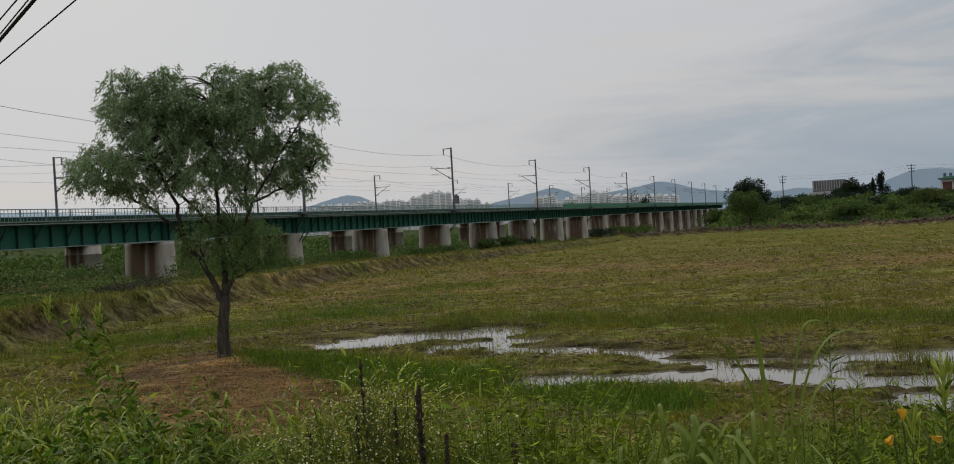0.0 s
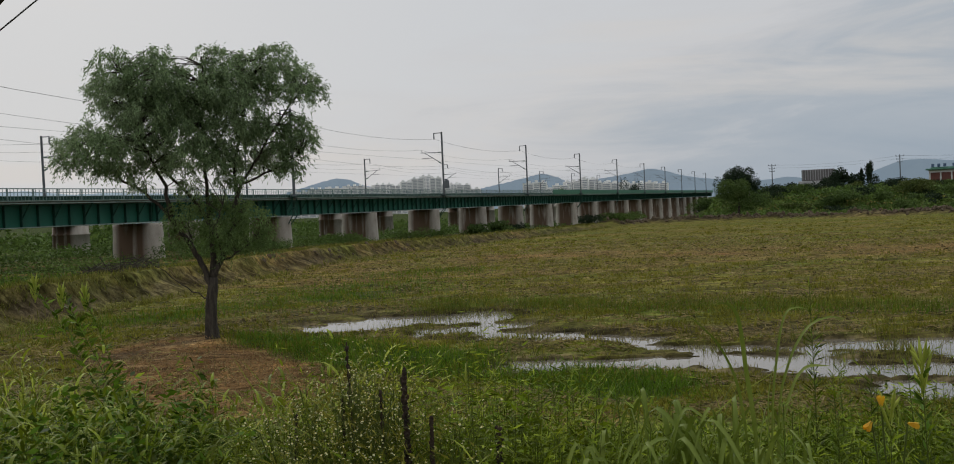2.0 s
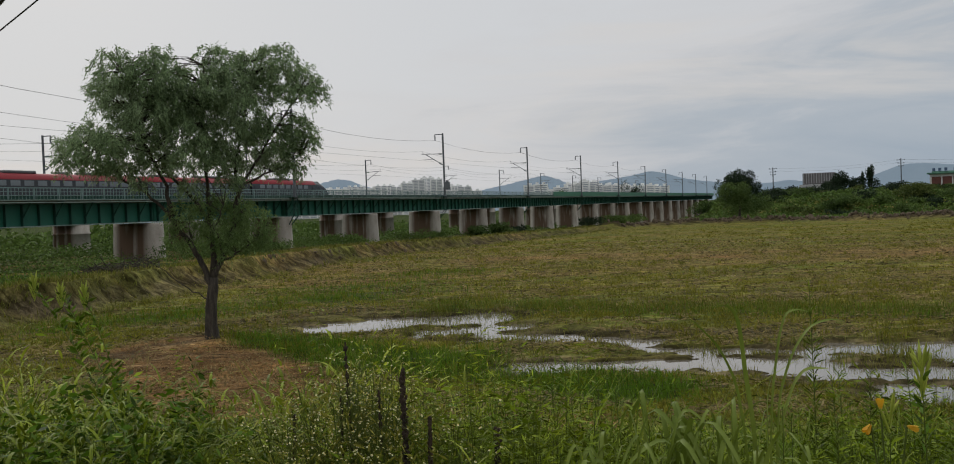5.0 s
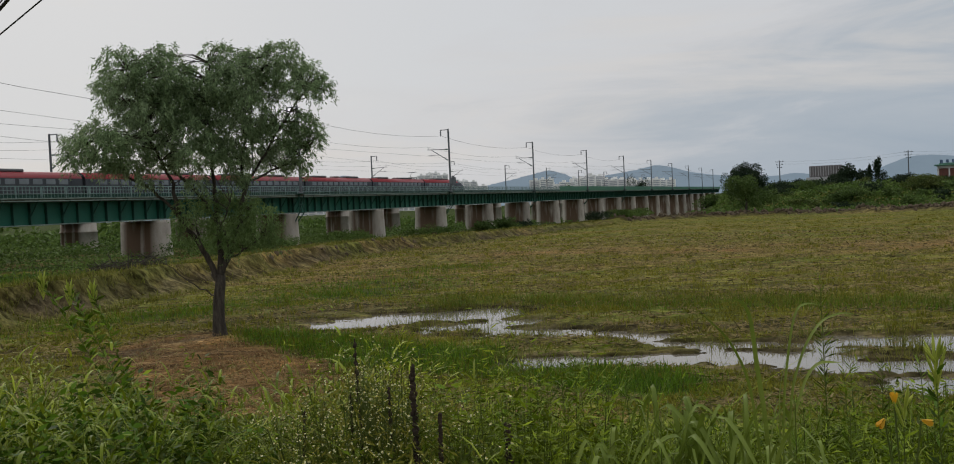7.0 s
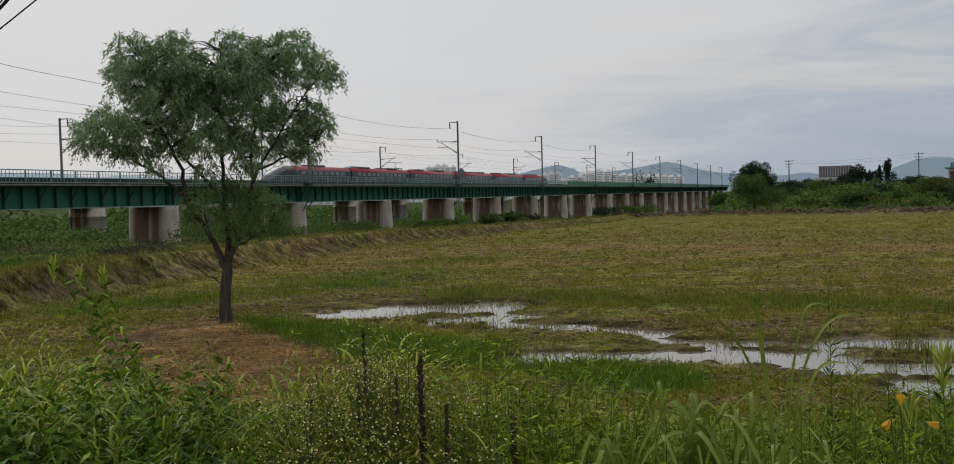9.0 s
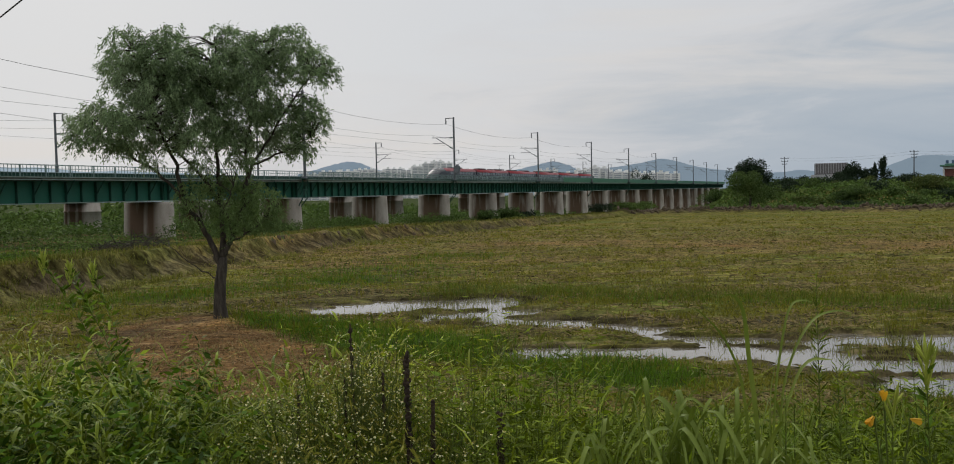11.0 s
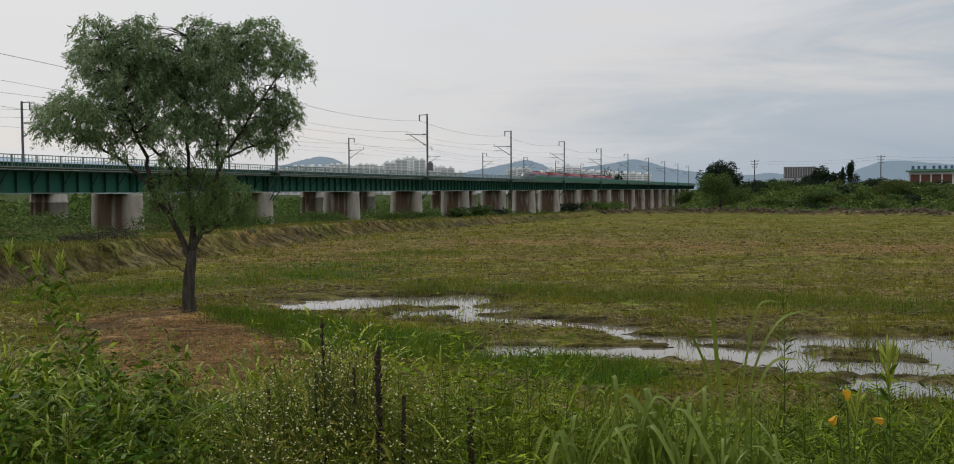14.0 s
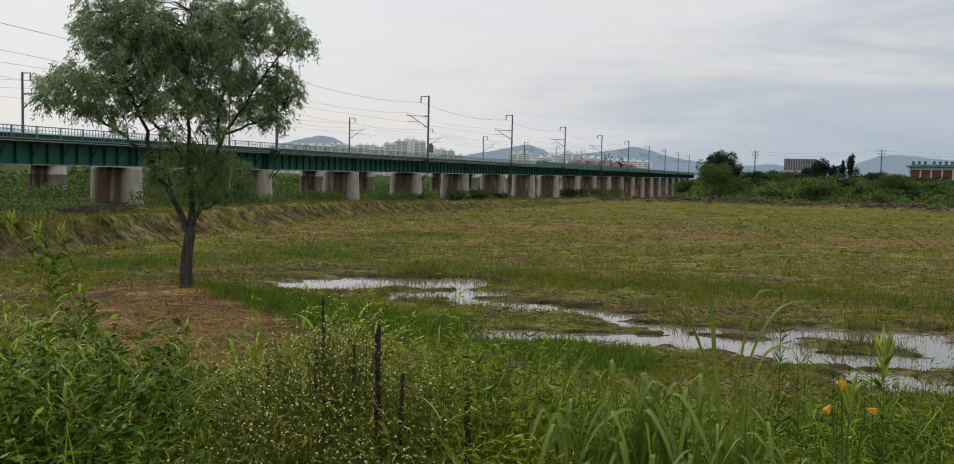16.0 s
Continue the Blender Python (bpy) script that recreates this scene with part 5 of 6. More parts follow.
# ---- buildings behind the levee ----
HALL = material("grey_ribbed_cladding", [(0.11, 0.1, 0.105), (0.15, 0.14, 0.14)], 0.1, 0.7, 0.0)
HALL_PALE = material("pale_cladding", [(0.3, 0.3, 0.31), (0.4, 0.4, 0.4)], 0.1, 0.7, 0.0)
BRICK_RED = material("red_brown_wall", [(0.12, 0.05, 0.04), (0.17, 0.07, 0.055)], 0.5, 0.85, 0.1)
WHITE_PAINT = material("white_painted_concrete", [(0.55, 0.55, 0.52), (0.68, 0.67, 0.63)], 0.4, 0.8, 0.1)
GREEN_ROOF = material("green_metal_roof", [(0.06, 0.16, 0.11), (0.09, 0.2, 0.14)], 0.4, 0.6, 0.1)
SIGN_BLUE = material("blue_sign_letters", [(0.06, 0.1, 0.17), (0.08, 0.12, 0.2)], 0.4, 0.6, 0.0)


def hall():
    d = 420
    z0 = 4.0
    w = d * math.radians(1.85)
    h = rise(1.3, d) - z0
    th = thing("industrial_hall", pose(*at(21.55, d, z0), 0, 0, -21.55), "dark grey ribbed industrial hall behind the levee", "industrial hall")
    bm = bmesh.new()
    box(bm, (0, 6, h / 2), (w, 12, h), bevel=0.2)
    part("wall", bm, HALL, th)
    rib = small_mesh("cladding_rib", HALL_PALE, lambda bm: box(bm, (0, -0.1, h * 0.76), (0.25, 0.3, h * 0.44)))
    for k in range(13):
        mesh_part("cladding_rib", rib, None, th).matrix_basis = Matrix.Translation((-w / 2 + 0.5 + k * (w - 1) / 12, 0, 0))
    bm = bmesh.new()
    box(bm, (-0.6, -0.9, h * 0.26), (w + 1.6, 1.6, h * 0.46), bevel=0.1)
    part("lower_front", bm, HALL_PALE, th, "pale lower front of the hall")


def depot():
    d = 330
    z0 = rise(0.1, d)
    eave = rise(0.9, d) - z0
    w = 26.0
    th = thing("depot_building", pose(*at(27.45, d, z0), 0, 0, -33), "long brick building with white columns and green eaves", "building")
    bm = bmesh.new()
    box(bm, (w / 2, 5, eave / 2 - 1.5), (w, 10, eave + 3))
    part("wall", bm, BRICK_RED, th)
    bm = bmesh.new()
    box(bm, (w / 2, 4.6, eave + 0.3), (w + 1.6, 12, 0.5), bevel=0.1)
    box(bm, (w / 2, 5, eave + 0.75), (w - 1, 9, 0.5), bevel=0.1)
    part("roof", bm, GREEN_ROOF, th, "green metal roof edge")
    bm = bmesh.new()
    box(bm, (w / 2, -0.12, eave - 0.35), (w, 0.3, 0.9))
    part("fascia", bm, WHITE_PAINT, th)
    bm = bmesh.new()
    box(bm, (w / 2, -0.15, 0.2), (w, 0.3, 1.4))
    part("plinth", bm, WHITE_PAINT, th)
    col = small_mesh("column", WHITE_PAINT, lambda bm: box(bm, (0, -0.2, eave / 2 - 0.5), (0.4, 0.45, eave), bevel=0.03))
    for k in range(9):
        mesh_part("column", col, None, th).matrix_basis = Matrix.Translation((0.3 + k * (w - 0.6) / 8, 0, 0))
    # roof sign: unreadable, so plain bars
    bar = small_mesh("sign_bar", SIGN_BLUE, lambda bm: (box(bm, (0, 0.3, eave + 1.55), (0.85, 0.15, 1.0), bevel=0.03), rod(bm, (0, 0.5, eave + 0.6), (0, 0.5, eave + 1.6), 0.04, n=5)))
    for k in range(9):
        mesh_part("sign_bar", bar, None, th).matrix_basis = Matrix.Translation((1.2 + k * 1.75 + (0.9 if k > 2 else 0), 0, 0))


hall()
depot()


def utility_pole(bearing, d, e_top, label):
    z0 = gz(at(bearing, d))
    h = rise(e_top, d) - z0
    th = thing("utility_pole", pose(*at(bearing, d, z0), 0, 0, -bearing), label, "utility pole", "utility poles on the levee")
    bm = bmesh.new()
    rod(bm, (0, 0, -0.5), (0, 0, h), 0.22, 0.14, 8)
    part("mast", bm, STEEL_GREY, th)
    for k, z in enumerate((h - 0.5, h - 1.5, h - 2.4)):
        bm = bmesh.new()
        box(bm, (0, -0.1, z), (2.6 - 0.5 * k, 0.14, 0.14))
        for x in (-1.1, 0, 1.1):
            rod(bm, (x * (1 - 0.2 * k), -0.1, z), (x * (1 - 0.2 * k), -0.1, z + 0.35), 0.09, n=6)
        part("crossarm", bm, STEEL_GREY, th)


utility_pole(18.95, 310, 1.75, "slim concrete utility pole with crossarms behind the levee")
utility_pole(25.98, 320, 1.9, "slim concrete utility pole with crossarms behind the levee")
utility_pole(17.9, 360, 1.3, "slim concrete utility pole with crossarms behind the levee")


def line_wire(a, b, sag, r, name, label, mat=WIRE_MAT, group=""):
    bm = bmesh.new()
    a, b = Vector(a), Vector(b)
    pts = [a.lerp(b, k / 14) - Vector((0, 0, sag * 4 * (k / 14) * (1 - k / 14))) for k in range(15)]
    tube(bm, pts, [r] * 15, 6)
    tagged(part(name, bm, mat), label, "wire", group)


for dz in (0.3, 1.2):
    line_wire(at(18.95, 310, rise(1.75, 310) - dz), at(25.98, 320, rise(1.9, 320) - dz), 0.9, 0.016, "power_line", "thin power line between utility poles", group="power lines")
    line_wire(at(25.98, 320, rise(1.9, 320) - dz), at(34, 300, rise(1.9, 300) - dz), 0.9, 0.016, "power_line", "thin power line between utility poles", group="power lines")
# cables overhead beside the camera
for (b0, e0, d0), (b1, e1, d1), r in (((-27.4, 11.5, 18), (-25.4, 13.9, 16), 0.03), ((-27.4, 10.3, 18), (-23.2, 14.0, 16), 0.013), ((-27.3, 12.65, 18), (-26.3, 13.85, 16.5), 0.013), ((-27.35, 11.85, 18), (-25.7, 13.9, 16), 0.012)):
    a, b = at(b0, d0, rise(e0, d0) + 0.03), at(b1, d1, rise(e1, d1) + 0.03)
    g = (b - a)
    g.normalize()
    line_wire(a - g * 14, b + g * 8, 0.0, r, "overhead_cable", "black overhead cable passing close by", CABLE_MAT, "overhead cables")


# ---- grass of the field ----
GRASS_LUSH = leafmat("lush_grass", [(0.05, 0.11, 0.007), (0.09, 0.165, 0.011), (0.14, 0.215, 0.02)], 0.35, scale=0.5)
GRASS_FIELD = leafmat("mown_field_grass", [(0.108, 0.112, 0.013), (0.172, 0.166, 0.022), (0.255, 0.232, 0.04)], 0.35, trans=0.45, scale=0.25)
GRASS_PALE = leafmat("rank_grass", [(0.085, 0.1, 0.014), (0.138, 0.15, 0.022), (0.2, 0.205, 0.04)], 0.35, scale=0.5)
DRY_GRASS = leafmat("withered_field_grass", [(0.19, 0.145, 0.062), (0.27, 0.21, 0.095), (0.36, 0.285, 0.14)], 0.3, trans=0.45, scale=0.4)
STRAW = leafmat("dry_straw", [(0.14, 0.08, 0.035), (0.22, 0.13, 0.06), (0.3, 0.2, 0.1)], 0.35, trans=0.15, scale=0.6)
THATCH = leafmat("wet_thatch", [(0.055, 0.047, 0.02), (0.09, 0.076, 0.034), (0.13, 0.105, 0.05)], 0.4, trans=0.1, scale=0.6)
SEDGE = leafmat("brown_green_sedge", [(0.115, 0.112, 0.028), (0.17, 0.16, 0.042), (0.24, 0.22, 0.07)], 0.35, trans=0.45, scale=0.6)


def scatter(rng, count, d0, d1, b0=-33.0, b1=33.0):
    d = np.exp(rng.uniform(np.log(d0), np.log(d1), count))
    b = np.radians(rng.uniform(b0, b1, count))
    return d * np.sin(b), d * np.cos(b), d


def field_grass():
    rng = np.random.default_rng(12)

    def tufts(name, mat, label, x, y, d, h, w, lean, seg=2):
        n = len(x)
        base = np.stack([x, y, ground_z(x, y) - 0.01], 1)
        v, f = strips(base, h, w, rng.uniform(0, lean, n), rng.uniform(0, 0.5, n), rng.uniform(0, 2 * np.pi, n), seg, rng)
        tagged(mesh_part(name, np_mesh(name, v, f), mat), label, "grass", kind="stuff")

    # lush strip by the dry patch, taller belt behind the water, and the slope of the terrace
    x, y, d = scatter(rng, 150000, 12.5, 60)
    k = lush_zone(x, y) * (1 - dry_zone(x, y)) * smooth(0.9, 1.35, puddle(x, y)) * (1 - 0.8 * mud_zone(x, y))
    s = rng.uniform(0, 1, len(x)) < k
    x, y, d = x[s], y[s], d[s]
    tufts("lush_grass", GRASS_LUSH, "fresh bright green grass in the wet field", x, y, d, rng.uniform(0.12, 0.34, len(x)), 0.008 + 0.0004 * d, 0.35)
    # the open field: low mown tufts in drifts
    x, y, d = scatter(rng, 380000, 17, 240)
    turf = wave(x, y * 1.3, 0.8, 61) + 0.8 * wave(x, y * 1.6, 3.0, 62) + 0.7 * wave(x * 0.3 + 0.12 * y, y * 1.7 - 0.5 * x, 2.2, 66)
    k = (1 - 0.6 * dry_zone(x, y)) * (1 - 0.97 * mud_zone(x, y)) * smooth(1.0, 1.5, puddle(x, y)) * (0.04 + 0.96 * smooth(-0.12, 0.22, turf))
    s0, n0 = x * U.x + y * U.y, x * N.x + y * N.y
    k = k * (n0 < edge_n(s0) + 6)
    s = rng.uniform(0, 1, len(x)) < k
    x, y, d = x[s], y[s], d[s]
    g = 1.6 * dry_zone(x, y) - 0.15 + 0.5 * wave(x * 0.7, y * 1.5, 0.16, 63) + 0.55 * wave(x * 0.4, y * 1.8 - 0.4 * x, 1.5, 68) + 0.12 * rng.normal(size=len(x)) - 0.6 * np.exp(-(seg_dist(x, y, (0, 95), (70, 150)) / 30) ** 2)
    hh = rng.uniform(0.04, 0.14, len(x)) * (1 - 0.25 * smooth(30, 60, d)) * (0.8 + 0.6 * np.clip(wave(x, y, 2.5, 64), 0, 1))
    for sel, name, mat, label in ((g < 0.05, "field_grass", GRASS_FIELD, "short olive mown grass over the field"), (g >= 0.45, "dry_field_grass", DRY_GRASS, "short withered brown grass in drifts"),
                                  ((g >= 0.05) & (g < 0.45), "field_sedge", SEDGE, "short brown-green growth over the field")):
        tufts(name, mat, label, x[sel], y[sel], d[sel], hh[sel], 0.012 + 0.0011 * d[sel], 0.8)
    # tall grass belt and tussocks in and beside the water
    x, y, d = scatter(rng, 60000, 18, 40, -12, 33)
    k = np.exp(-(seg_dist(x, y, (-1.0, 37.4), (17, 30.0)) / 1.7) ** 2) + 0.8 * smooth(0.1, 0.5, wave(x, y, 1.2, 65)) * np.exp(-((puddle(x, y) - 1.1) / 0.35) ** 2)
    for tx, ty, tr in ((9.3, 22.3, 0.5), (10.8, 22.2, 0.7), (11.6, 24.8, 0.6), (1.4, 32.2, 0.7), (9.2, 24.6, 0.4), (12.6, 19.0, 0.4), (6.5, 24.3, 0.5), (-1.6, 35.2, 0.6)):
        k = np.maximum(k, 1.2 * np.exp(-(np.hypot(x - tx, y - ty) / tr) ** 2))
    s = rng.uniform(0, 1, len(x)) < k * 0.9
    x, y, d = x[s], y[s], d[s]
    tufts("water_grass", GRASS_PALE, "taller rank grass standing round the puddles", x, y, d, rng.uniform(0.15, 0.42, len(x)), 0.006 + 0.0004 * d, 0.4)
    # rough grass over the worn step and its crest
    n = 46000
    sa = np.exp(rng.uniform(np.log(22), np.log(190), n))
    na = edge_n(sa) + rng.uniform(-2.2, 4.2, n)
    x, y = sa * U.x + na * N.x, sa * U.y + na * N.y
    k = np.clip(0.45 + 0.9 * wave(x, y, 1.3, 67), 0.04, 1) * np.where(np.abs(na - edge_n(sa) + 0.45) < 1.15, 0.05, 1.0)
    s = rng.uniform(0, 1, n) < k
    x, y = x[s], y[s]
    d = np.hypot(x, y)
    hh = rng.uniform(0.1, 0.42, len(x))
    for j, (name, mat) in enumerate((("terrace_grass", GRASS_PALE), ("terrace_sedge", SEDGE))):
        c = rng.uniform(0, 1, len(x)) < 0.5
        tufts(name, mat, "rough grass along the worn terrace edge", x[c], y[c], d[c], hh[c], 0.008 + 0.0007 * d[c], 0.6)
    # scattered taller tussocks that the mower missed
    cx, cy, cd = scatter(rng, 1500, 26, 170)
    cs, cn = cx * U.x + cy * U.y, cx * N.x + cy * N.y
    ok = (cn < edge_n(cs) - 1) & (puddle(cx, cy) > 1.3) & (dry_zone(cx, cy) < 0.6)
    cx, cy = cx[ok], cy[ok]
    x = np.repeat(cx, 16) + rng.normal(size=len(cx) * 16) * np.repeat(rng.uniform(0.08, 0.4, len(cx)), 16)
    y = np.repeat(cy, 16) + rng.normal(size=len(cx) * 16) * 0.12
    d = np.hypot(x, y)
    tufts("tussock_grass", GRASS_FIELD, "taller green tussocks scattered over the mown field", x, y, d, rng.uniform(0.1, 0.3, len(x)), 0.01 + 0.0007 * d, 0.6)
    # cut stems and thatch lying in rows over the field
    x, y, d = scatter(rng, 150000, 17, 110)
    row = wave(x * 0.3 + 0.12 * y, y * 1.7 - 0.5 * x, 2.2, 66) + 0.8 * wave(x, y * 1.6, 3.0, 62)
    cs, cn = x * U.x + y * U.y, x * N.x + y * N.y
    s = (rng.uniform(0, 1, len(x)) < smooth(0.15, -0.2, row)) & (puddle(x, y) > 1.5) & (cn < edge_n(cs) - 1) & (lush_zone(x, y) < 0.5) & ((dry_zone(x, y) < 0.4) | (y > 38))
    x, y, d = x[s], y[s], d[s]
    p = np.stack([x, y, ground_z(x, y) + rng.uniform(0.01, 0.07, len(x))], 1)
    dr = rng.normal(size=p.shape)
    dr[:, 2] *= 0.15
    c = rng.uniform(0, 1, len(p)) < 0.72
    for sel, name, mat, label in ((c, "cut_stems", DRY_GRASS, "pale cut stems lying in rows over the field"), (~c, "dark_thatch", THATCH, "dark wet thatch lying over the field")):
        n = int(sel.sum())
        v, f = leaves(p[sel], dr[sel], rng.uniform(0.1, 0.28, n) * (1 + d[sel] / 120), rng.uniform(0.012, 0.035, n) * (1 + d[sel] / 50), rng)
        tagged(mesh_part(name, np_mesh(name, v, f), mat), label, "straw", kind="stuff")
    x, y, d = scatter(rng, 90000, 16, 38, -14, 33)
    q = puddle(x, y)
    s = rng.uniform(0, 1, len(x)) < (0.75 * np.exp(-((q - 1.25) / 0.4) ** 2) * smooth(-0.3, 0.2, wave(x, y, 4.0, 69)) + 0.04 * (q < 0.9))
    x, y, d = x[s], y[s], d[s]
    tufts("shore_stubble", SEDGE, "short broken stubble on the muddy margins of the puddles", x, y, d, rng.uniform(0.03, 0.15, len(x)), 0.008 + 0.0005 * d, 0.9)
    # straw lying on the dry patch
    x, y, d = scatter(rng, 60000, 13, 33, -30, 12)
    s = rng.uniform(0, 1, len(x)) < dry_zone(x, y) * (y < 34)
    x, y = x[s], y[s]
    p = np.stack([x, y, ground_z(x, y) + rng.uniform(0.005, 0.07, len(x))], 1)
    dr = rng.normal(size=p.shape)
    dr[:, 2] *= 0.2
    v, f = leaves(p, dr, rng.uniform(0.1, 0.3, len(p)), rng.uniform(0.008, 0.02, len(p)), rng)
    tagged(mesh_part("dry_straw", np_mesh("dry_straw", v, f), STRAW), "reddish cut straw lying on the mown patch", "straw", kind="stuff")


field_grass()

# ---- weeds on the bank in front ----
WEED = leafmat("weed_leaves", [(0.045, 0.078, 0.003), (0.12, 0.17, 0.008), (0.28, 0.32, 0.024)], 0.6, rough=0.5, trans=0.14, scale=1.2)
WEED_DARK = leafmat("dark_broad_leaves", [(0.022, 0.056, 0.003), (0.06, 0.115, 0.007), (0.14, 0.215, 0.018)], 0.6, rough=0.5, trans=0.14, scale=1.2)
BLADE = leafmat("grass_blades", [(0.07, 0.112, 0.004), (0.14, 0.19, 0.009), (0.26, 0.3, 0.026)], 0.5, rough=0.5, trans=0.18, scale=1.2)
BLADE_SHEEN = material("glossy_grass_leaves", [(0.085, 0.122, 0.006), (0.16, 0.205, 0.011), (0.29, 0.33, 0.026)], 1.2, 0.5, 0.0, fine=6.0, rand=0.45, island=True, trans=0.22, spec=0.22)
DAISY_LEAF = leafmat("daisy_leaves", [(0.15, 0.15, 0.02), (0.23, 0.22, 0.034), (0.32, 0.3, 0.06)], 0.4, rough=0.5, trans=0.3, scale=1.2)
HORSEWEED = leafmat("horseweed_leaves", [(0.09, 0.15, 0.016), (0.14, 0.21, 0.026), (0.2, 0.27, 0.045)], 0.35, rough=0.5, trans=0.25, scale=1.2)
STALK = material("dry_brown_seed_stalk", [(0.018, 0.012, 0.009), (0.035, 0.022, 0.015), (0.05, 0.032, 0.02)], 30, 0.9, 0.3)
STEM = material("green_stem", [(0.05, 0.07, 0.008), (0.085, 0.11, 0.014)], 10, 0.7, 0.1)
BLOOM_WHITE = material("white_petals", [(0.5, 0.5, 0.26), (0.68, 0.66, 0.4)], 40, 0.7, 0.0)
BLOOM_HEART = material("yellow_flower_heart", [(0.5, 0.33, 0.03), (0.6, 0.42, 0.05)], 40, 0.7, 0.0)
BLOOM_YELLOW = material("orange_yellow_petals", [(0.72, 0.4, 0.02), (0.8, 0.55, 0.05)], 30, 0.6, 0.0)
BUD = material("yellow_green_buds", [(0.22, 0.27, 0.03), (0.34, 0.37, 0.05)], 20, 0.6, 0.0)


def cover_height(x, y):
    """Height of the weeds over the bank."""
    b = np.degrees(np.arctan2(x, y))
    near = np.interp(b, (-34, -26, -20, -13, -6, 0, 8, 16, 22, 33), (0.95, 0.9, 0.8, 0.66, 0.72, 0.74, 0.7, 0.62, 0.6, 0.58))
    near = near * (1 - 0.3 * np.exp(-((b - 15) / 9) ** 2) * (np.hypot(x, y) < 3.6))
    return near * (1 + 0.42 * wave(x, y, 3.4, 71) + 0.3 * wave(x, y, 9.0, 72)) * np.interp(np.hypot(x, y), (2, 3.5, 6, 9, 13), (0.85, 1.0, 0.85, 0.6, 0.4))


def bank_weeds():
    rng = np.random.default_rng(21)

    def leafy(name, mat, label, count, d0, d1, b0, b1, per, size, wide, hscale=1.0, top=0.25):
        x, y, d = scatter(rng, count, d0, d1, b0, b1)
        h = cover_height(x, y) * rng.uniform(0.55, 1.1, count) * hscale
        lean = rng.normal(size=(count, 2)) * 0.12
        base = np.stack([x, y, ground_z(x, y)], 1)
        k = rng.uniform(top, 1.0, (count, per))
        p = np.zeros((count, per, 3))
        p[..., 0] = base[:, None, 0] + lean[:, None, 0] * k + rng.normal(size=k.shape) * 0.03
        p[..., 1] = base[:, None, 1] + lean[:, None, 1] * k + rng.normal(size=k.shape) * 0.03
        p[..., 2] = base[:, None, 2] + h[:, None] * k
        dr = rng.normal(size=p.shape)
        dr[..., 2] = dr[..., 2] * 0.35 + 0.25
        n = count * per
        ln = rng.uniform(0.6, 1.4, n) * size
        v, f = leaves(p.reshape(-1, 3), dr.reshape(-1, 3), ln, ln * wide, rng)
        tagged(mesh_part(name, np_mesh(name, v, f), mat), label, "weeds", kind="stuff")
        sv, sf = strips(base, h, np.full(count, 0.004), np.hypot(lean[:, 0], lean[:, 1]) / h, np.zeros(count), np.arctan2(lean[:, 1], lean[:, 0]), 2, rng)
        return sv, sf

    st = [leafy("bank_weeds", WEED, "tangled green weeds covering the bank", 5600, 2.1, 9.5, -34, 33, 32, 0.038, 0.3, 0.92, 0.1),
          leafy("fine_weeds", WEED, "fine-leaved weeds on the bank", 4200, 2.1, 6.0, -20, 33, 36, 0.035, 0.16, 1.1),
          leafy("broad_leaf_weeds", WEED_DARK, "dark broad-leaved weeds thick on the bank", 1300, 2.3, 4.2, -34, -17, 36, 0.042, 0.36, 0.95, 0.4),
          leafy("low_weeds", WEED_DARK, "low weeds filling the bank's foot", 2600, 5.0, 14, -34, 33, 12, 0.07, 0.4, 0.9)]
    v, f = joined(st)
    tagged(mesh_part("weed_stems", np_mesh("weed_stems", v, f), STEM), "thin green weed stems on the bank", "weeds", kind="stuff")

    def blades(name, mat, label, count, d0, d1, b0, b1, h0, h1, w0, w1, seg=5):
        x, y, d = scatter(rng, count, d0, d1, b0, b1)
        # blades grow in tussocks
        cx, cy, _ = scatter(rng, max(8, count // 28), d0, d1, b0, b1)
        pick = rng.integers(0, len(cx), count)
        x, y = cx[pick] + rng.normal(size=count) * 0.09, cy[pick] + rng.normal(size=count) * 0.09
        base = np.stack([x, y, ground_z(x, y) - 0.02], 1)
        h = rng.uniform(h0, h1, count) * (0.5 + cover_height(x, y))
        v, f = strips(base, h, rng.uniform(w0, w1, count), rng.uniform(0.0, 0.2, count), rng.uniform(0.15, 0.75, count), rng.uniform(0, 6.28, count), seg, rng, droop=rng.uniform(0.05, 0.6, count))
        tagged(mesh_part(name, np_mesh(name, v, f), mat, smooth=True), label, "grass", kind="stuff")

    def stalked(name, mat, label, count, d0, d1, b0, b1, h0, h1, per, l0, l1, w0, w1):
        """Upright grass: arching leaf blades set up each stalk."""
        cx, cy, _ = scatter(rng, max(6, count // 9), d0, d1, b0, b1)
        pick = rng.integers(0, len(cx), count)
        x, y = cx[pick] + rng.normal(size=count) * 0.1, cy[pick] + rng.normal(size=count) * 0.1
        h = rng.uniform(h0, h1, count) * (0.35 + cover_height(x, y))
        z = ground_z(x, y)
        k = np.sort(rng.uniform(0.35, 1.0, (count, per)), 1)
        lx = rng.normal(size=(count, 2)) * 0.05
        base = np.stack([x[:, None] + lx[:, :1] * k, y[:, None] + lx[:, 1:] * k, z[:, None] + h[:, None] * k], -1).reshape(-1, 3)
        n = count * per
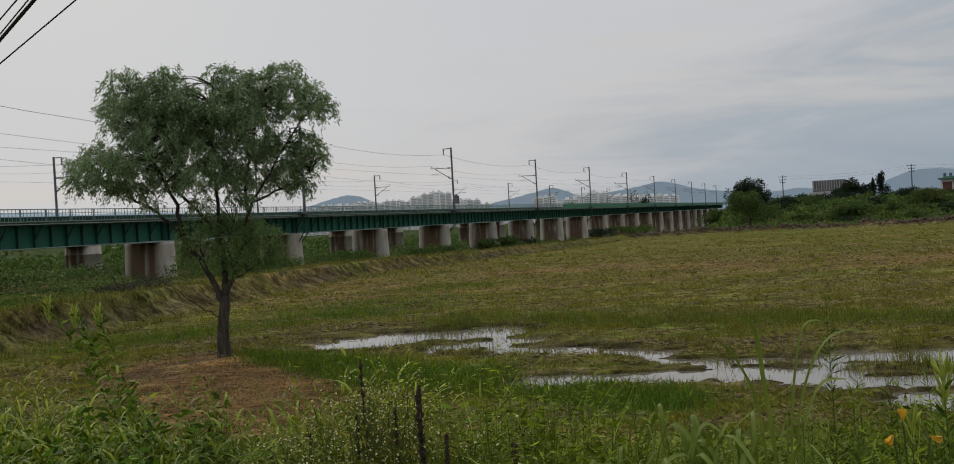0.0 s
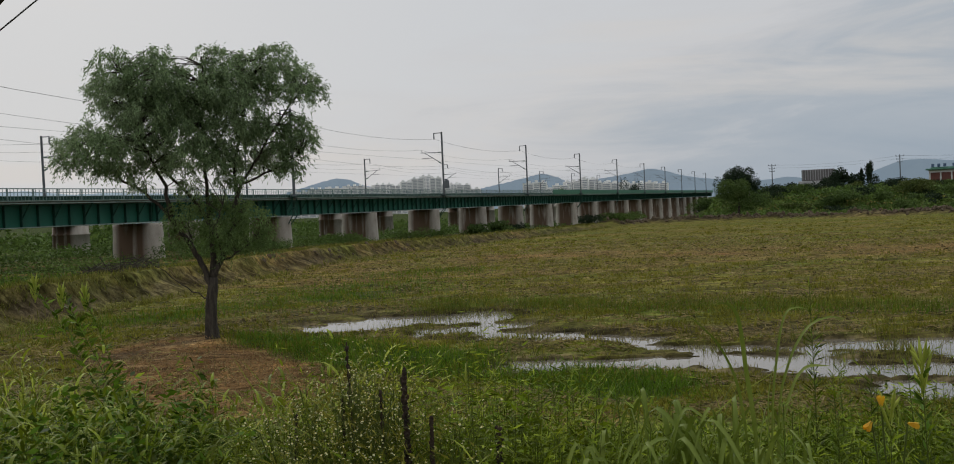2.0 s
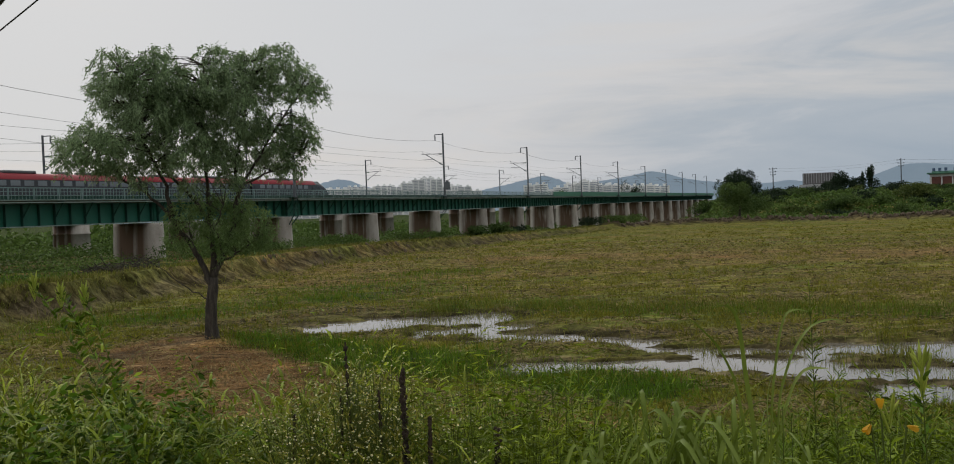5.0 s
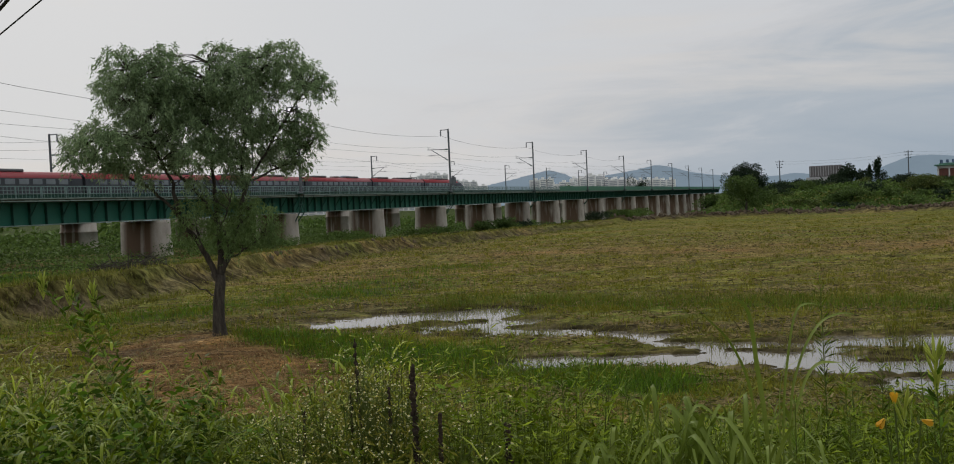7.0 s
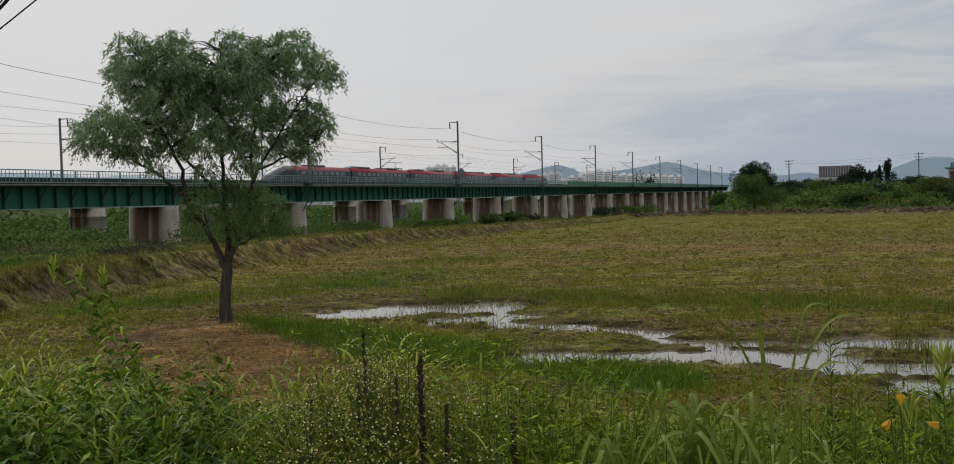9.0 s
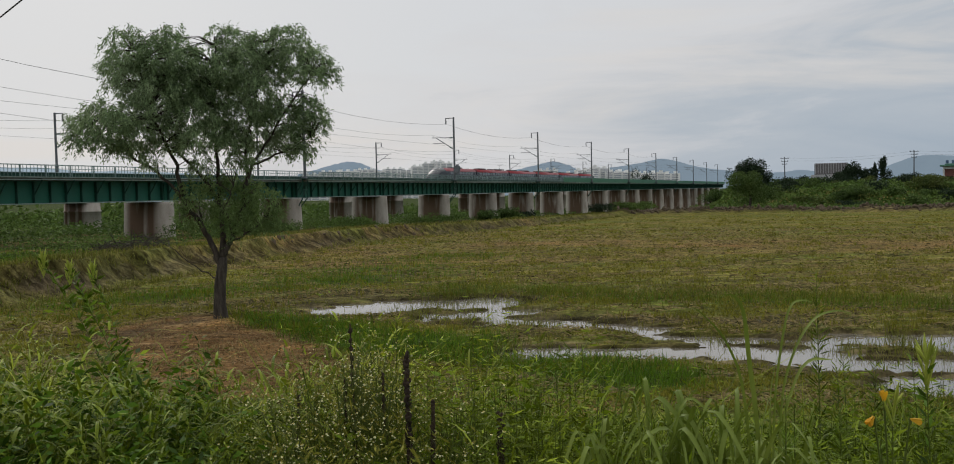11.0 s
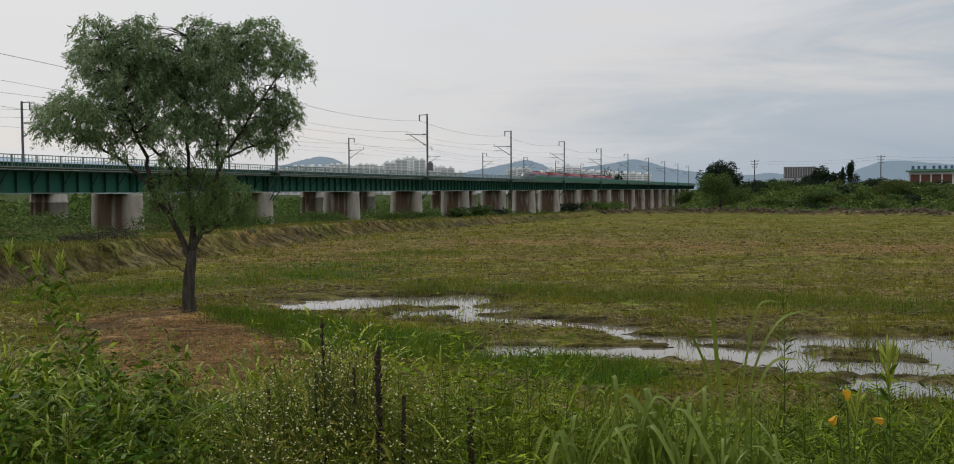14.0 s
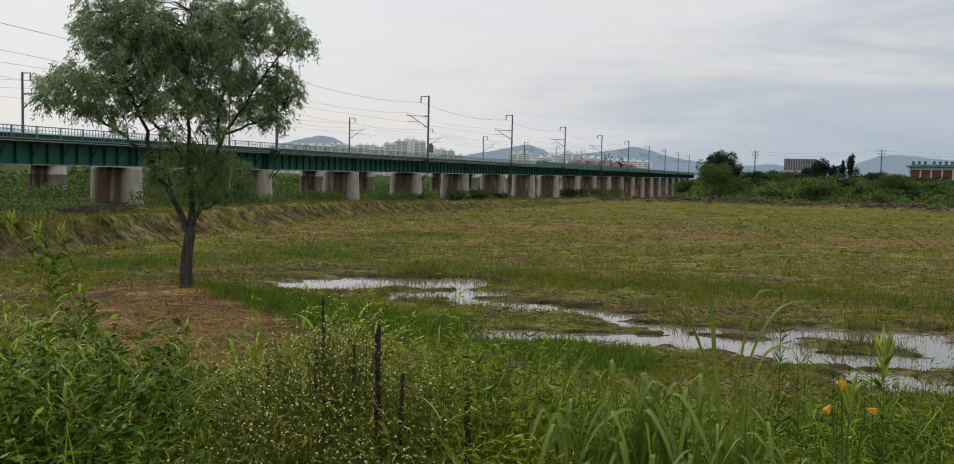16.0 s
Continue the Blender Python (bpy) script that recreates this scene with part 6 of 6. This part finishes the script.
        az = (rng.uniform(0, 6.28, count)[:, None] + np.arange(per) * 2.6 + rng.normal(size=(count, per)) * 0.5).ravel()
        ln = rng.uniform(l0, l1, n)
        v, f = strips(base, ln * 0.8, rng.uniform(w0, w1, n), rng.uniform(0.25, 0.7, n), rng.uniform(0.3, 0.9, n), az, 5, rng, droop=rng.uniform(0.35, 1.0, n))
        tagged(mesh_part(name, np_mesh(name, v, f), mat, smooth=True), label, "grass", kind="stuff")
        root = np.stack([x, y, z], 1)
        return strips(root, h * 0.98, np.full(count, 0.006), np.hypot(lx[:, 0], lx[:, 1]) / h, np.zeros(count), np.arctan2(lx[:, 1], lx[:, 0]), 2, rng)

    cane = [stalked("stalked_grass", BLADE_SHEEN, "bright stalked grass with broad arching leaves", 1500, 3.4, 7.0, -32, -5, 0.56, 0.8, 7, 0.08, 0.19, 0.007, 0.014),
            stalked("stalked_grass_low", BLADE_SHEEN, "low stalked grass with arching leaves", 1300, 2.3, 4.4, -12, 33, 0.4, 0.66, 7, 0.08, 0.18, 0.004, 0.009)]
    v, f = joined(cane)
    tagged(mesh_part("grass_stalks", np_mesh("grass_stalks", v, f), STEM), "thin upright grass stalks on the bank", "grass", kind="stuff")
    blades("bank_grass", BLADE, "long yellow-green grass blades on the bank", 13000, 2.4, 8.5, -34, 33, 0.5, 0.82, 0.006, 0.014)
    blades("bank_grass_left", BLADE, "rank bright grass among the weeds", 2600, 3.0, 9.0, -34, -8, 0.45, 0.78, 0.012, 0.024)
    blades("bank_foot_grass", GRASS_LUSH, "green grass on the foot of the bank", 16000, 7.0, 16.0, -34, 33, 0.35, 0.7, 0.007, 0.014, 3)


bank_weeds()


def ribbon(bm, pts, width, turn=0.0, fold=0.3):
    """One long keeled leaf on a smooth curve through points, turned about its own length."""
    pts = [Vector(p) for p in pts]
    q = [pts[0] * 2 - pts[1]] + pts + [pts[-1] * 2 - pts[-2]]
    line = []
    for i in range(1, len(q) - 2):
        for k in range(4):
            t = k / 4
            a, b, c, d = q[i - 1], q[i], q[i + 1], q[i + 2]
            line.append(0.5 * ((2 * b) + (c - a) * t + (2 * a - 5 * b + 4 * c - d) * t * t + (3 * b - a - 3 * c + d) * t ** 3))
    line.append(pts[-1])
    flat = Vector((pts[-1].x - pts[0].x, pts[-1].y - pts[0].y, 0))
    side = Vector((-flat.y, flat.x, 0)).normalized() if flat.length > 1e-3 else Vector((1, 0, 0))
    side = (side + Vector((0.35, -0.2, 0))).normalized()
    rows = []
    m = len(line) - 1
    for i, c in enumerate(line):
        t = i / m
        w = width * 0.5 * min(1.0, 0.45 + 1.8 * t) * (1 - t ** 2.6) + 0.0008
        d = (line[min(i + 1, m)] - line[max(i - 1, 0)]).normalized()
        a = side * math.cos(turn) + d.cross(side) * math.sin(turn)
        rows.append([bm.verts.new(c - a * w), bm.verts.new(c - d.cross(a) * w * fold), bm.verts.new(c + a * w)])
    for a, b in zip(rows, rows[1:]):
        bm.faces.new((a[0], a[1], b[1], b[0]))
        bm.faces.new((a[1], a[2], b[2], b[1]))


REED_SHEEN = material("glossy_reed_leaves", [(0.1, 0.15, 0.014), (0.165, 0.22, 0.028), (0.26, 0.31, 0.06)], 2.0, 0.45, 0.0, fine=6.0, rand=0.35, island=True, trans=0.22, spec=0.24)


def reed_clump(p, count, reach, height, seed, label, specials=()):
    rnd = random.Random(seed)
    z = gz(p)
    th = thing("reed_clump", Matrix.Translation((p[0], p[1], z)), label, "reed", "reed clumps")
    for k in range(count):
        a = rnd.uniform(0, 6.28)
        r = reach * rnd.uniform(0.5, 1.15)
        h = height * rnd.uniform(0.62, 1.0)
        c, s = math.cos(a), math.sin(a)
        bx, by = rnd.gauss(0, 0.05), rnd.gauss(0, 0.05)
        end = rnd.uniform(0.55, 0.95)
        bm = bmesh.new()
        ribbon(bm, [(bx, by, 0.0), (bx + c * r * 0.12, by + s * r * 0.12, h * 0.6), (bx + c * r * 0.42, by + s * r * 0.42, h * 0.97), (bx + c * r * 0.78, by + s * r * 0.78, h * (0.5 + 0.5 * end)), (bx + c * r, by + s * r, h * end * 0.92)], rnd.uniform(0.011, 0.021), rnd.uniform(-0.8, 0.8))
        part("leaf", bm, REED_SHEEN, th, smooth=True)
    for line, w in specials:
        bm = bmesh.new()
        ribbon(bm, [Vector(q) - Vector((p[0], p[1], z)) for q in line], w * 0.45, 0.75)
        part("leaf", bm, REED_SHEEN, th, smooth=True)
    for k in range(3):
        bm = bmesh.new()
        rod(bm, (rnd.gauss(0, 0.05), rnd.gauss(0, 0.05), -0.1), (rnd.gauss(0, 0.07), rnd.gauss(0, 0.07), height * 0.6), 0.008, 0.005, 6)
        part("cane", bm, STEM, th)


reed_clump((0.94, 2.87), 8, 0.26, 0.8, 1, "tall reed clump with upright arching leaves on the bank",
           [([(0.924, 2.873, 2.700), (0.916, 2.873, 3.360), (0.890, 2.881, 3.654), (0.874, 2.890, 3.814), (0.840, 2.898, 3.864), (0.798, 2.906, 3.856)], 0.035),
            ([(0.949, 2.873, 2.700), (0.966, 2.873, 3.444), (0.991, 2.873, 3.696), (1.016, 2.864, 3.822), (1.050, 2.856, 3.847), (1.092, 2.856, 3.839)], 0.030),
            ([(0.958, 2.873, 2.700), (0.983, 2.864, 3.444), (1.016, 2.856, 3.654), (1.075, 2.839, 3.780), (1.142, 2.831, 3.814), (1.193, 2.822, 3.809)], 0.035),
            ([(0.949, 2.856, 2.700), (0.974, 2.839, 3.360), (1.008, 2.822, 3.570), (1.050, 2.797, 3.662), (1.117, 2.772, 3.671)], 0.068),
            ([(0.924, 2.873, 2.800), (0.882, 2.890, 3.486), (0.832, 2.915, 3.696), (0.756, 2.940, 3.797), (0.722, 2.957, 3.822)], 0.022),
            ([(0.941, 2.856, 2.700), (0.941, 2.839, 3.444), (0.949, 2.831, 3.612), (0.974, 2.822, 3.696)], 0.047)])
for x, y, c, r, h, sd in ((0.84, 2.85, 26, 0.34, 0.98, 2), (0.68, 2.9, 26, 0.36, 1.0, 3), (0.54, 2.8, 24, 0.32, 0.98, 4), (0.76, 2.65, 24, 0.34, 0.9, 5), (0.4, 2.75, 16, 0.26, 0.94, 6), (0.98, 2.75, 20, 0.32, 0.88, 7), (1.1, 2.9, 8, 0.26, 0.8, 12), (0.6, 2.45, 14, 0.3, 0.84, 14), (0.86, 2.45, 14, 0.3, 0.8, 15)):
    reed_clump((x, y), c, r, h, sd, "clump of broad arching reed leaves on the bank")
reed_clump((-1.12, 4.87), 4, 0.1, 0.95, 8, "small upright reed tuft among weeds")
reed_clump((-1.5, 4.9), 4, 0.12, 0.95, 9, "small upright reed tuft among weeds")
reed_clump((-0.78, 2.55), 5, 0.3, 0.8, 10, "thin reed tuft with arching leaves")
reed_clump((-1.55, 3.0), 6, 0.35, 0.95, 11, "grass tuft with long arching leaves among broad weeds")
reed_clump((-2.5, 4.6), 7, 0.3, 1.1, 13, "grass tuft with long arching leaves among broad weeds")


def dock(p, top, thick, seed, label, gap=0.0125):
    """A withered dock: a stem clad in whorls of small dark seeds."""
    rnd = random.Random(seed)
    z = gz(p)
    h = top - z
    th = thing("withered_dock", Matrix.Translation((p[0], p[1], z)), label, "dead plant", "withered dock stalks")
    bm = bmesh.new()
    lean = rnd.uniform(-0.03, 0.03)
    rod(bm, (0, 0, -0.05), (lean, 0, h), 0.005, 0.0025, 6)
    part("stem", bm, STALK, th)
    bm = bmesh.new()
    t = 0.42
    while t < 1.0:
        r = thick * (1.15 - 0.75 * t) * rnd.uniform(0.6, 1.1)
        for k in range(7):
            a = rnd.uniform(0, 6.28)
            c = Vector((lean * t + math.cos(a) * r * rnd.uniform(0.3, 1), math.sin(a) * r * rnd.uniform(0.3, 1), h * t + rnd.uniform(-0.008, 0.008)))
            bmesh.ops.create_icosphere(bm, subdivisions=1, radius=rnd.uniform(0.004, 0.0075), matrix=Matrix.Translation(c) @ Matrix.Diagonal((1, 1, 1.3, 1)))
        t += gap
    tagged(part("seed_head", bm, STALK, th), "dense dark brown seeds", kind="stuff")


dock((-0.2, 2.94), 3.69, 0.022, 1, "withered dark brown dock stalk full of seeds")
dock((-0.165, 2.98), 3.52, 0.011, 2, "thin withered dark brown dock stalk")
dock((0.1, 3.0), 3.47, 0.024, 3, "short withered dark brown dock stalk")
dock((-0.42, 3.17), 3.757, 0.009, 4, "slender stalk with dark whorled seeds", 0.028)
dock((-0.47, 3.2), 3.56, 0.009, 5, "slender stalk with dark whorled seeds", 0.026)
dock((-0.66, 3.25), 3.48, 0.009, 6, "slender stalk with dark whorled seeds", 0.024)
dock((-0.3, 3.05), 3.6, 0.008, 7, "slender stalk with dark whorled seeds", 0.026)


def fleabane(p, h, n_flowers, seed):
    """A branching daisy weed: wiry stems, narrow leaves and many small white heads."""
    rng = np.random.default_rng(seed)
    rnd = random.Random(seed)
    z = gz(p)
    th = thing("daisy_weed", Matrix.Translation((p[0], p[1], z)), "bushy weed dotted with tiny white daisies", "wildflower", "white daisies on the bank")
    bm = bmesh.new()
    heads = []
    for k in range(9):
        a = rnd.uniform(0, 6.28)
        t0 = Vector((math.cos(a) * 0.05, math.sin(a) * 0.05, h * 0.45))
        t1 = Vector((math.cos(a) * rnd.uniform(0.06, 0.2), math.sin(a) * rnd.uniform(0.06, 0.2), h * rnd.uniform(0.72, 0.98)))
        tube(bm, [(0, 0, -0.05), t0, t1], [0.004, 0.003, 0.0018], 5)
        for j in range(n_flowers // 9):
            e = t1 + Vector((rnd.gauss(0, 0.065), rnd.gauss(0, 0.065), rnd.uniform(-0.16, 0.1)))
            tube(bm, [t0.lerp(t1, rnd.uniform(0.3, 1)), e], [0.0009, 0.0006], 3)
            heads.append(e)
    part("stem", bm, STEM, th)
    pet, hrt = bmesh.new(), bmesh.new()
    for e in heads:
        m = Matrix.Translation(e) @ Euler((rnd.uniform(-0.9, 0.9), rnd.uniform(-0.9, 0.9), 0)).to_matrix().to_4x4()
        r = rnd.uniform(0.0026, 0.0044)
        bmesh.ops.create_cone(pet, cap_ends=True, segments=8, radius1=r, radius2=r * 0.9, depth=0.0014, matrix=m)
        bmesh.ops.create_cone(hrt, cap_ends=True, segments=6, radius1=r * 0.45, radius2=r * 0.3, depth=0.003, matrix=m @ Matrix.Translation((0, 0, 0.001)))
    tagged(part("petals", pet, BLOOM_WHITE, th), "tiny white petal discs", kind="stuff")
    tagged(part("flower_hearts", hrt, BLOOM_HEART, th), "yellow flower centres", kind="stuff")
    n = 420
    pz = rng.uniform(0.25, 0.98, n)
    q = rng.normal(size=(n, 2)) * 0.09
    c = np.stack([q[:, 0], q[:, 1], pz * h], 1)
    d = rng.normal(size=(n, 3))
    v, f = leaves(c, d, rng.uniform(0.025, 0.055, n), rng.uniform(0.005, 0.009, n), rng)
    tagged(mesh_part("foliage", np_mesh("foliage", v, f), DAISY_LEAF, th), "narrow yellow-green leaves", kind="stuff")


for i, (x, y, h) in enumerate(((-0.4, 3.0, 0.98), (-0.28, 3.1, 0.95), (-0.5, 3.25, 0.98), (-0.22, 2.8, 0.84), (-0.42, 2.75, 0.8), (-0.6, 2.9, 0.8), (-0.35, 3.4, 1.0), (-0.15, 3.2, 0.85), (-0.62, 3.3, 0.9), (-0.7, 2.75, 0.7), (-0.5, 2.55, 0.66), (-0.9, 2.9, 0.68))):
    fleabane((x, y), h + 0.06, 190 if i < 9 else 36, 40 + i)


def leafy_stalk(p, top, lean, n, ln, wd, mat, name, label, seed, buds=0, start=0.25, spread=0.6, group=""):
    """A single upright weed: stem with leaves all round it, and buds at its tip."""
    rng = np.random.default_rng(seed)
    z = gz(p)
    h = top - z
    th = thing(name, Matrix.Translation((p[0], p[1], z)), label, "weed", group)
    lv = Vector(lean)
    bm = bmesh.new()
    pts = [lv * (t ** 1.6) + Vector((0, 0, h * t)) for t in (0, 0.25, 0.5, 0.75, 1.0)]
    pts[0].z -= 0.05
    tube(bm, pts, [0.0042, 0.0036, 0.003, 0.0022, 0.0012], 6)
    part("stem", bm, STEM, th)
    t = rng.uniform(start, 1.0, n)
    c = np.outer(t ** 1.6, np.array(lv)) + np.stack([0 * t, 0 * t, h * t], 1)
    a = rng.uniform(0, 6.28, n)
    d = np.stack([np.cos(a) * spread, np.sin(a) * spread, rng.uniform(0.2, 1.0, n)], 1)
    k = ln * (1.25 - 0.7 * t) * rng.uniform(0.7, 1.2, n)
    v, f = leaves(c, d, k, np.maximum(wd * k / ln, 0.003), rng)
    tagged(mesh_part("foliage", np_mesh("foliage", v, f), mat, th), "leaves set all round the stem", kind="stuff")
    for j in range(buds):
        bm = bmesh.new()
        aa = j * 2.4
        q = lv + Vector((0, 0, h - 0.012 * (j % 9)))
        e = q + Vector((math.cos(aa) * 0.02, math.sin(aa) * 0.02, 0.03 + 0.02 * (j % 3)))
        rod(bm, q, e, 0.003, 0.0055, 6)
        rod(bm, e, e + (e - q) * 0.5, 0.0055, 0.001, 6)
        part("bud", bm, BUD, th, "yellow-green pointed bud")
    return th


leafy_stalk((1.36, 2.62), 3.69, (-0.03, 0, 0), 60, 0.075, 0.018, WEED_DARK, "evening_primrose", "tall evening primrose with yellow-green buds", 1, 12)
pr = leafy_stalk((1.2, 2.55), 3.57, (0.0, 0, 0), 50, 0.075, 0.012, WEED, "evening_primrose", "evening primrose with two drooping yellow flowers", 2, 5)


def primrose_flower(parent, p, d):
    bm = bmesh.new()
    d = Vector(d).normalized()
    q = d.to_track_quat("Z", "Y").to_matrix().to_4x4()
    rnd = random.Random(3)
    for k in range(4):
        m = Matrix.Translation(p) @ q @ Matrix.Rotation(k * 1.57, 4, "Z")
        rows = []
        for t, w in ((0, 0.0015), (0.4, 0.005), (0.75, 0.0085), (1.0, 0.005)):
            x = 0.003 + 0.007 * t
            rows.append([bm.verts.new(m @ Vector((x, s * w, 0.03 * t))) for s in (-1, 0, 1)])
        for a, b in zip(rows, rows[1:]):
            for i in range(2):
                bm.faces.new((a[i], a[i + 1], b[i + 1], b[i]))
    bmesh.ops.solidify(bm, geom=bm.faces, thickness=0.0008)
    bm.transform(parent.matrix_basis.inverted())
    part("flower", bm, BLOOM_YELLOW, parent, "wilting orange-yellow flower")
    bm = bmesh.new()
    rod(bm, (0, 0, 0.55), parent.matrix_basis.inverted() @ Vector(p), 0.002, 0.003, 5)
    part("flower_stalk", bm, STEM, parent)


primrose_flower(pr, (1.15, 2.56, 3.545), (-0.5, -0.2, -0.5))
primrose_flower(pr, (1.245, 2.54, 3.54), (0.8, -0.1, -0.25))
primrose_flower(pr, (1.175, 2.55, 3.59), (-0.05, 0, 1))
leafy_stalk((1.52, 3.92), 3.82, (-0.02, 0, 0), 170, 0.09, 0.009, WEED, "horseweed", "tall feathery horseweed stalk", 3, 0, 0.2, group="horseweed stalks")
for i, (x, y, tp_, l) in enumerate(((0.28, 3.1, 3.5, 0.02), (0.4, 3.3, 3.52, -0.03), (0.22, 3.5, 3.5, 0.0), (0.5, 3.7, 3.45, 0.03), (0.33, 2.75, 3.4, -0.02), (-0.33, 3.5, 3.72, 0.03), (1.6, 3.6, 3.5, 0.02), (1.72, 3.4, 3.42, 0.0), (1.45, 3.5, 3.5, -0.03), (0.62, 3.9, 3.35, 0.08), (0.1, 2.6, 3.36, 0.02), (1.9, 3.3, 3.4, 0.02), (-1.0, 3.0, 3.4, 0.03), (-1.2, 3.4, 3.45, -0.04))):
    leafy_stalk((x, y), tp_, (l, 0, 0), 130, 0.08, 0.008, WEED, "horseweed", "feathery green horseweed stalk", 60 + i, 0, 0.15, group="horseweed stalks")
rw = random.Random(17)
for i in range(30):
    b, d = rw.uniform(1.5, 12.5) if i < 22 else rw.uniform(18, 29), rw.uniform(2.7, 3.9)
    x, y = d * math.sin(radians(b)), d * math.cos(radians(b))
    leafy_stalk((x, y), gz((x, y)) + rw.uniform(0.62, 1.02), (rw.uniform(-0.06, 0.06), 0, 0), 150, 0.07, 0.0075, HORSEWEED, "horseweed", "feathery green horseweed stalk", 90 + i, 0, 0.12, 0.75, group="horseweed stalks")
# leaning weed with dark leaves and yellow tips on the bank's shoulder
leafy_stalk((-1.9, 5.25), 3.864, (-0.636, 0.02, 0), 210, 0.1, 0.028, WEED_DARK, "leaning_weed", "leaning dark-leaved weed with yellow-green tips", 5, 12, 0.15, 0.9)
leafy_stalk((-1.88, 5.28), 3.8, (-0.53, 0.05, 0), 190, 0.1, 0.028, WEED_DARK, "leaning_weed", "leaning dark-leaved weed with yellow-green tips", 6, 12, 0.15, 0.9)
leafy_stalk((-1.9, 5.3), 3.789, (-0.394, 0.08, 0), 170, 0.1, 0.026, WEED_DARK, "leaning_weed", "leaning dark-leaved weed with yellow-green tips", 7, 12, 0.15, 0.9)


# ---- what moves ----
def motions():
    rows = []
    for t, s in [(0, -12.6), (3, 75.8), (8, 223.6), (9, 252.8), (11.5, 330.0), (12.5, 362.0), (13.5, 389.0), (16, 458.0)]:
        rows.append((t, pose(*sn(s, FAR_N + 1.3, RAIL), 0, 0, 68.3)))
    walk(TRAIN, rows)


motions()
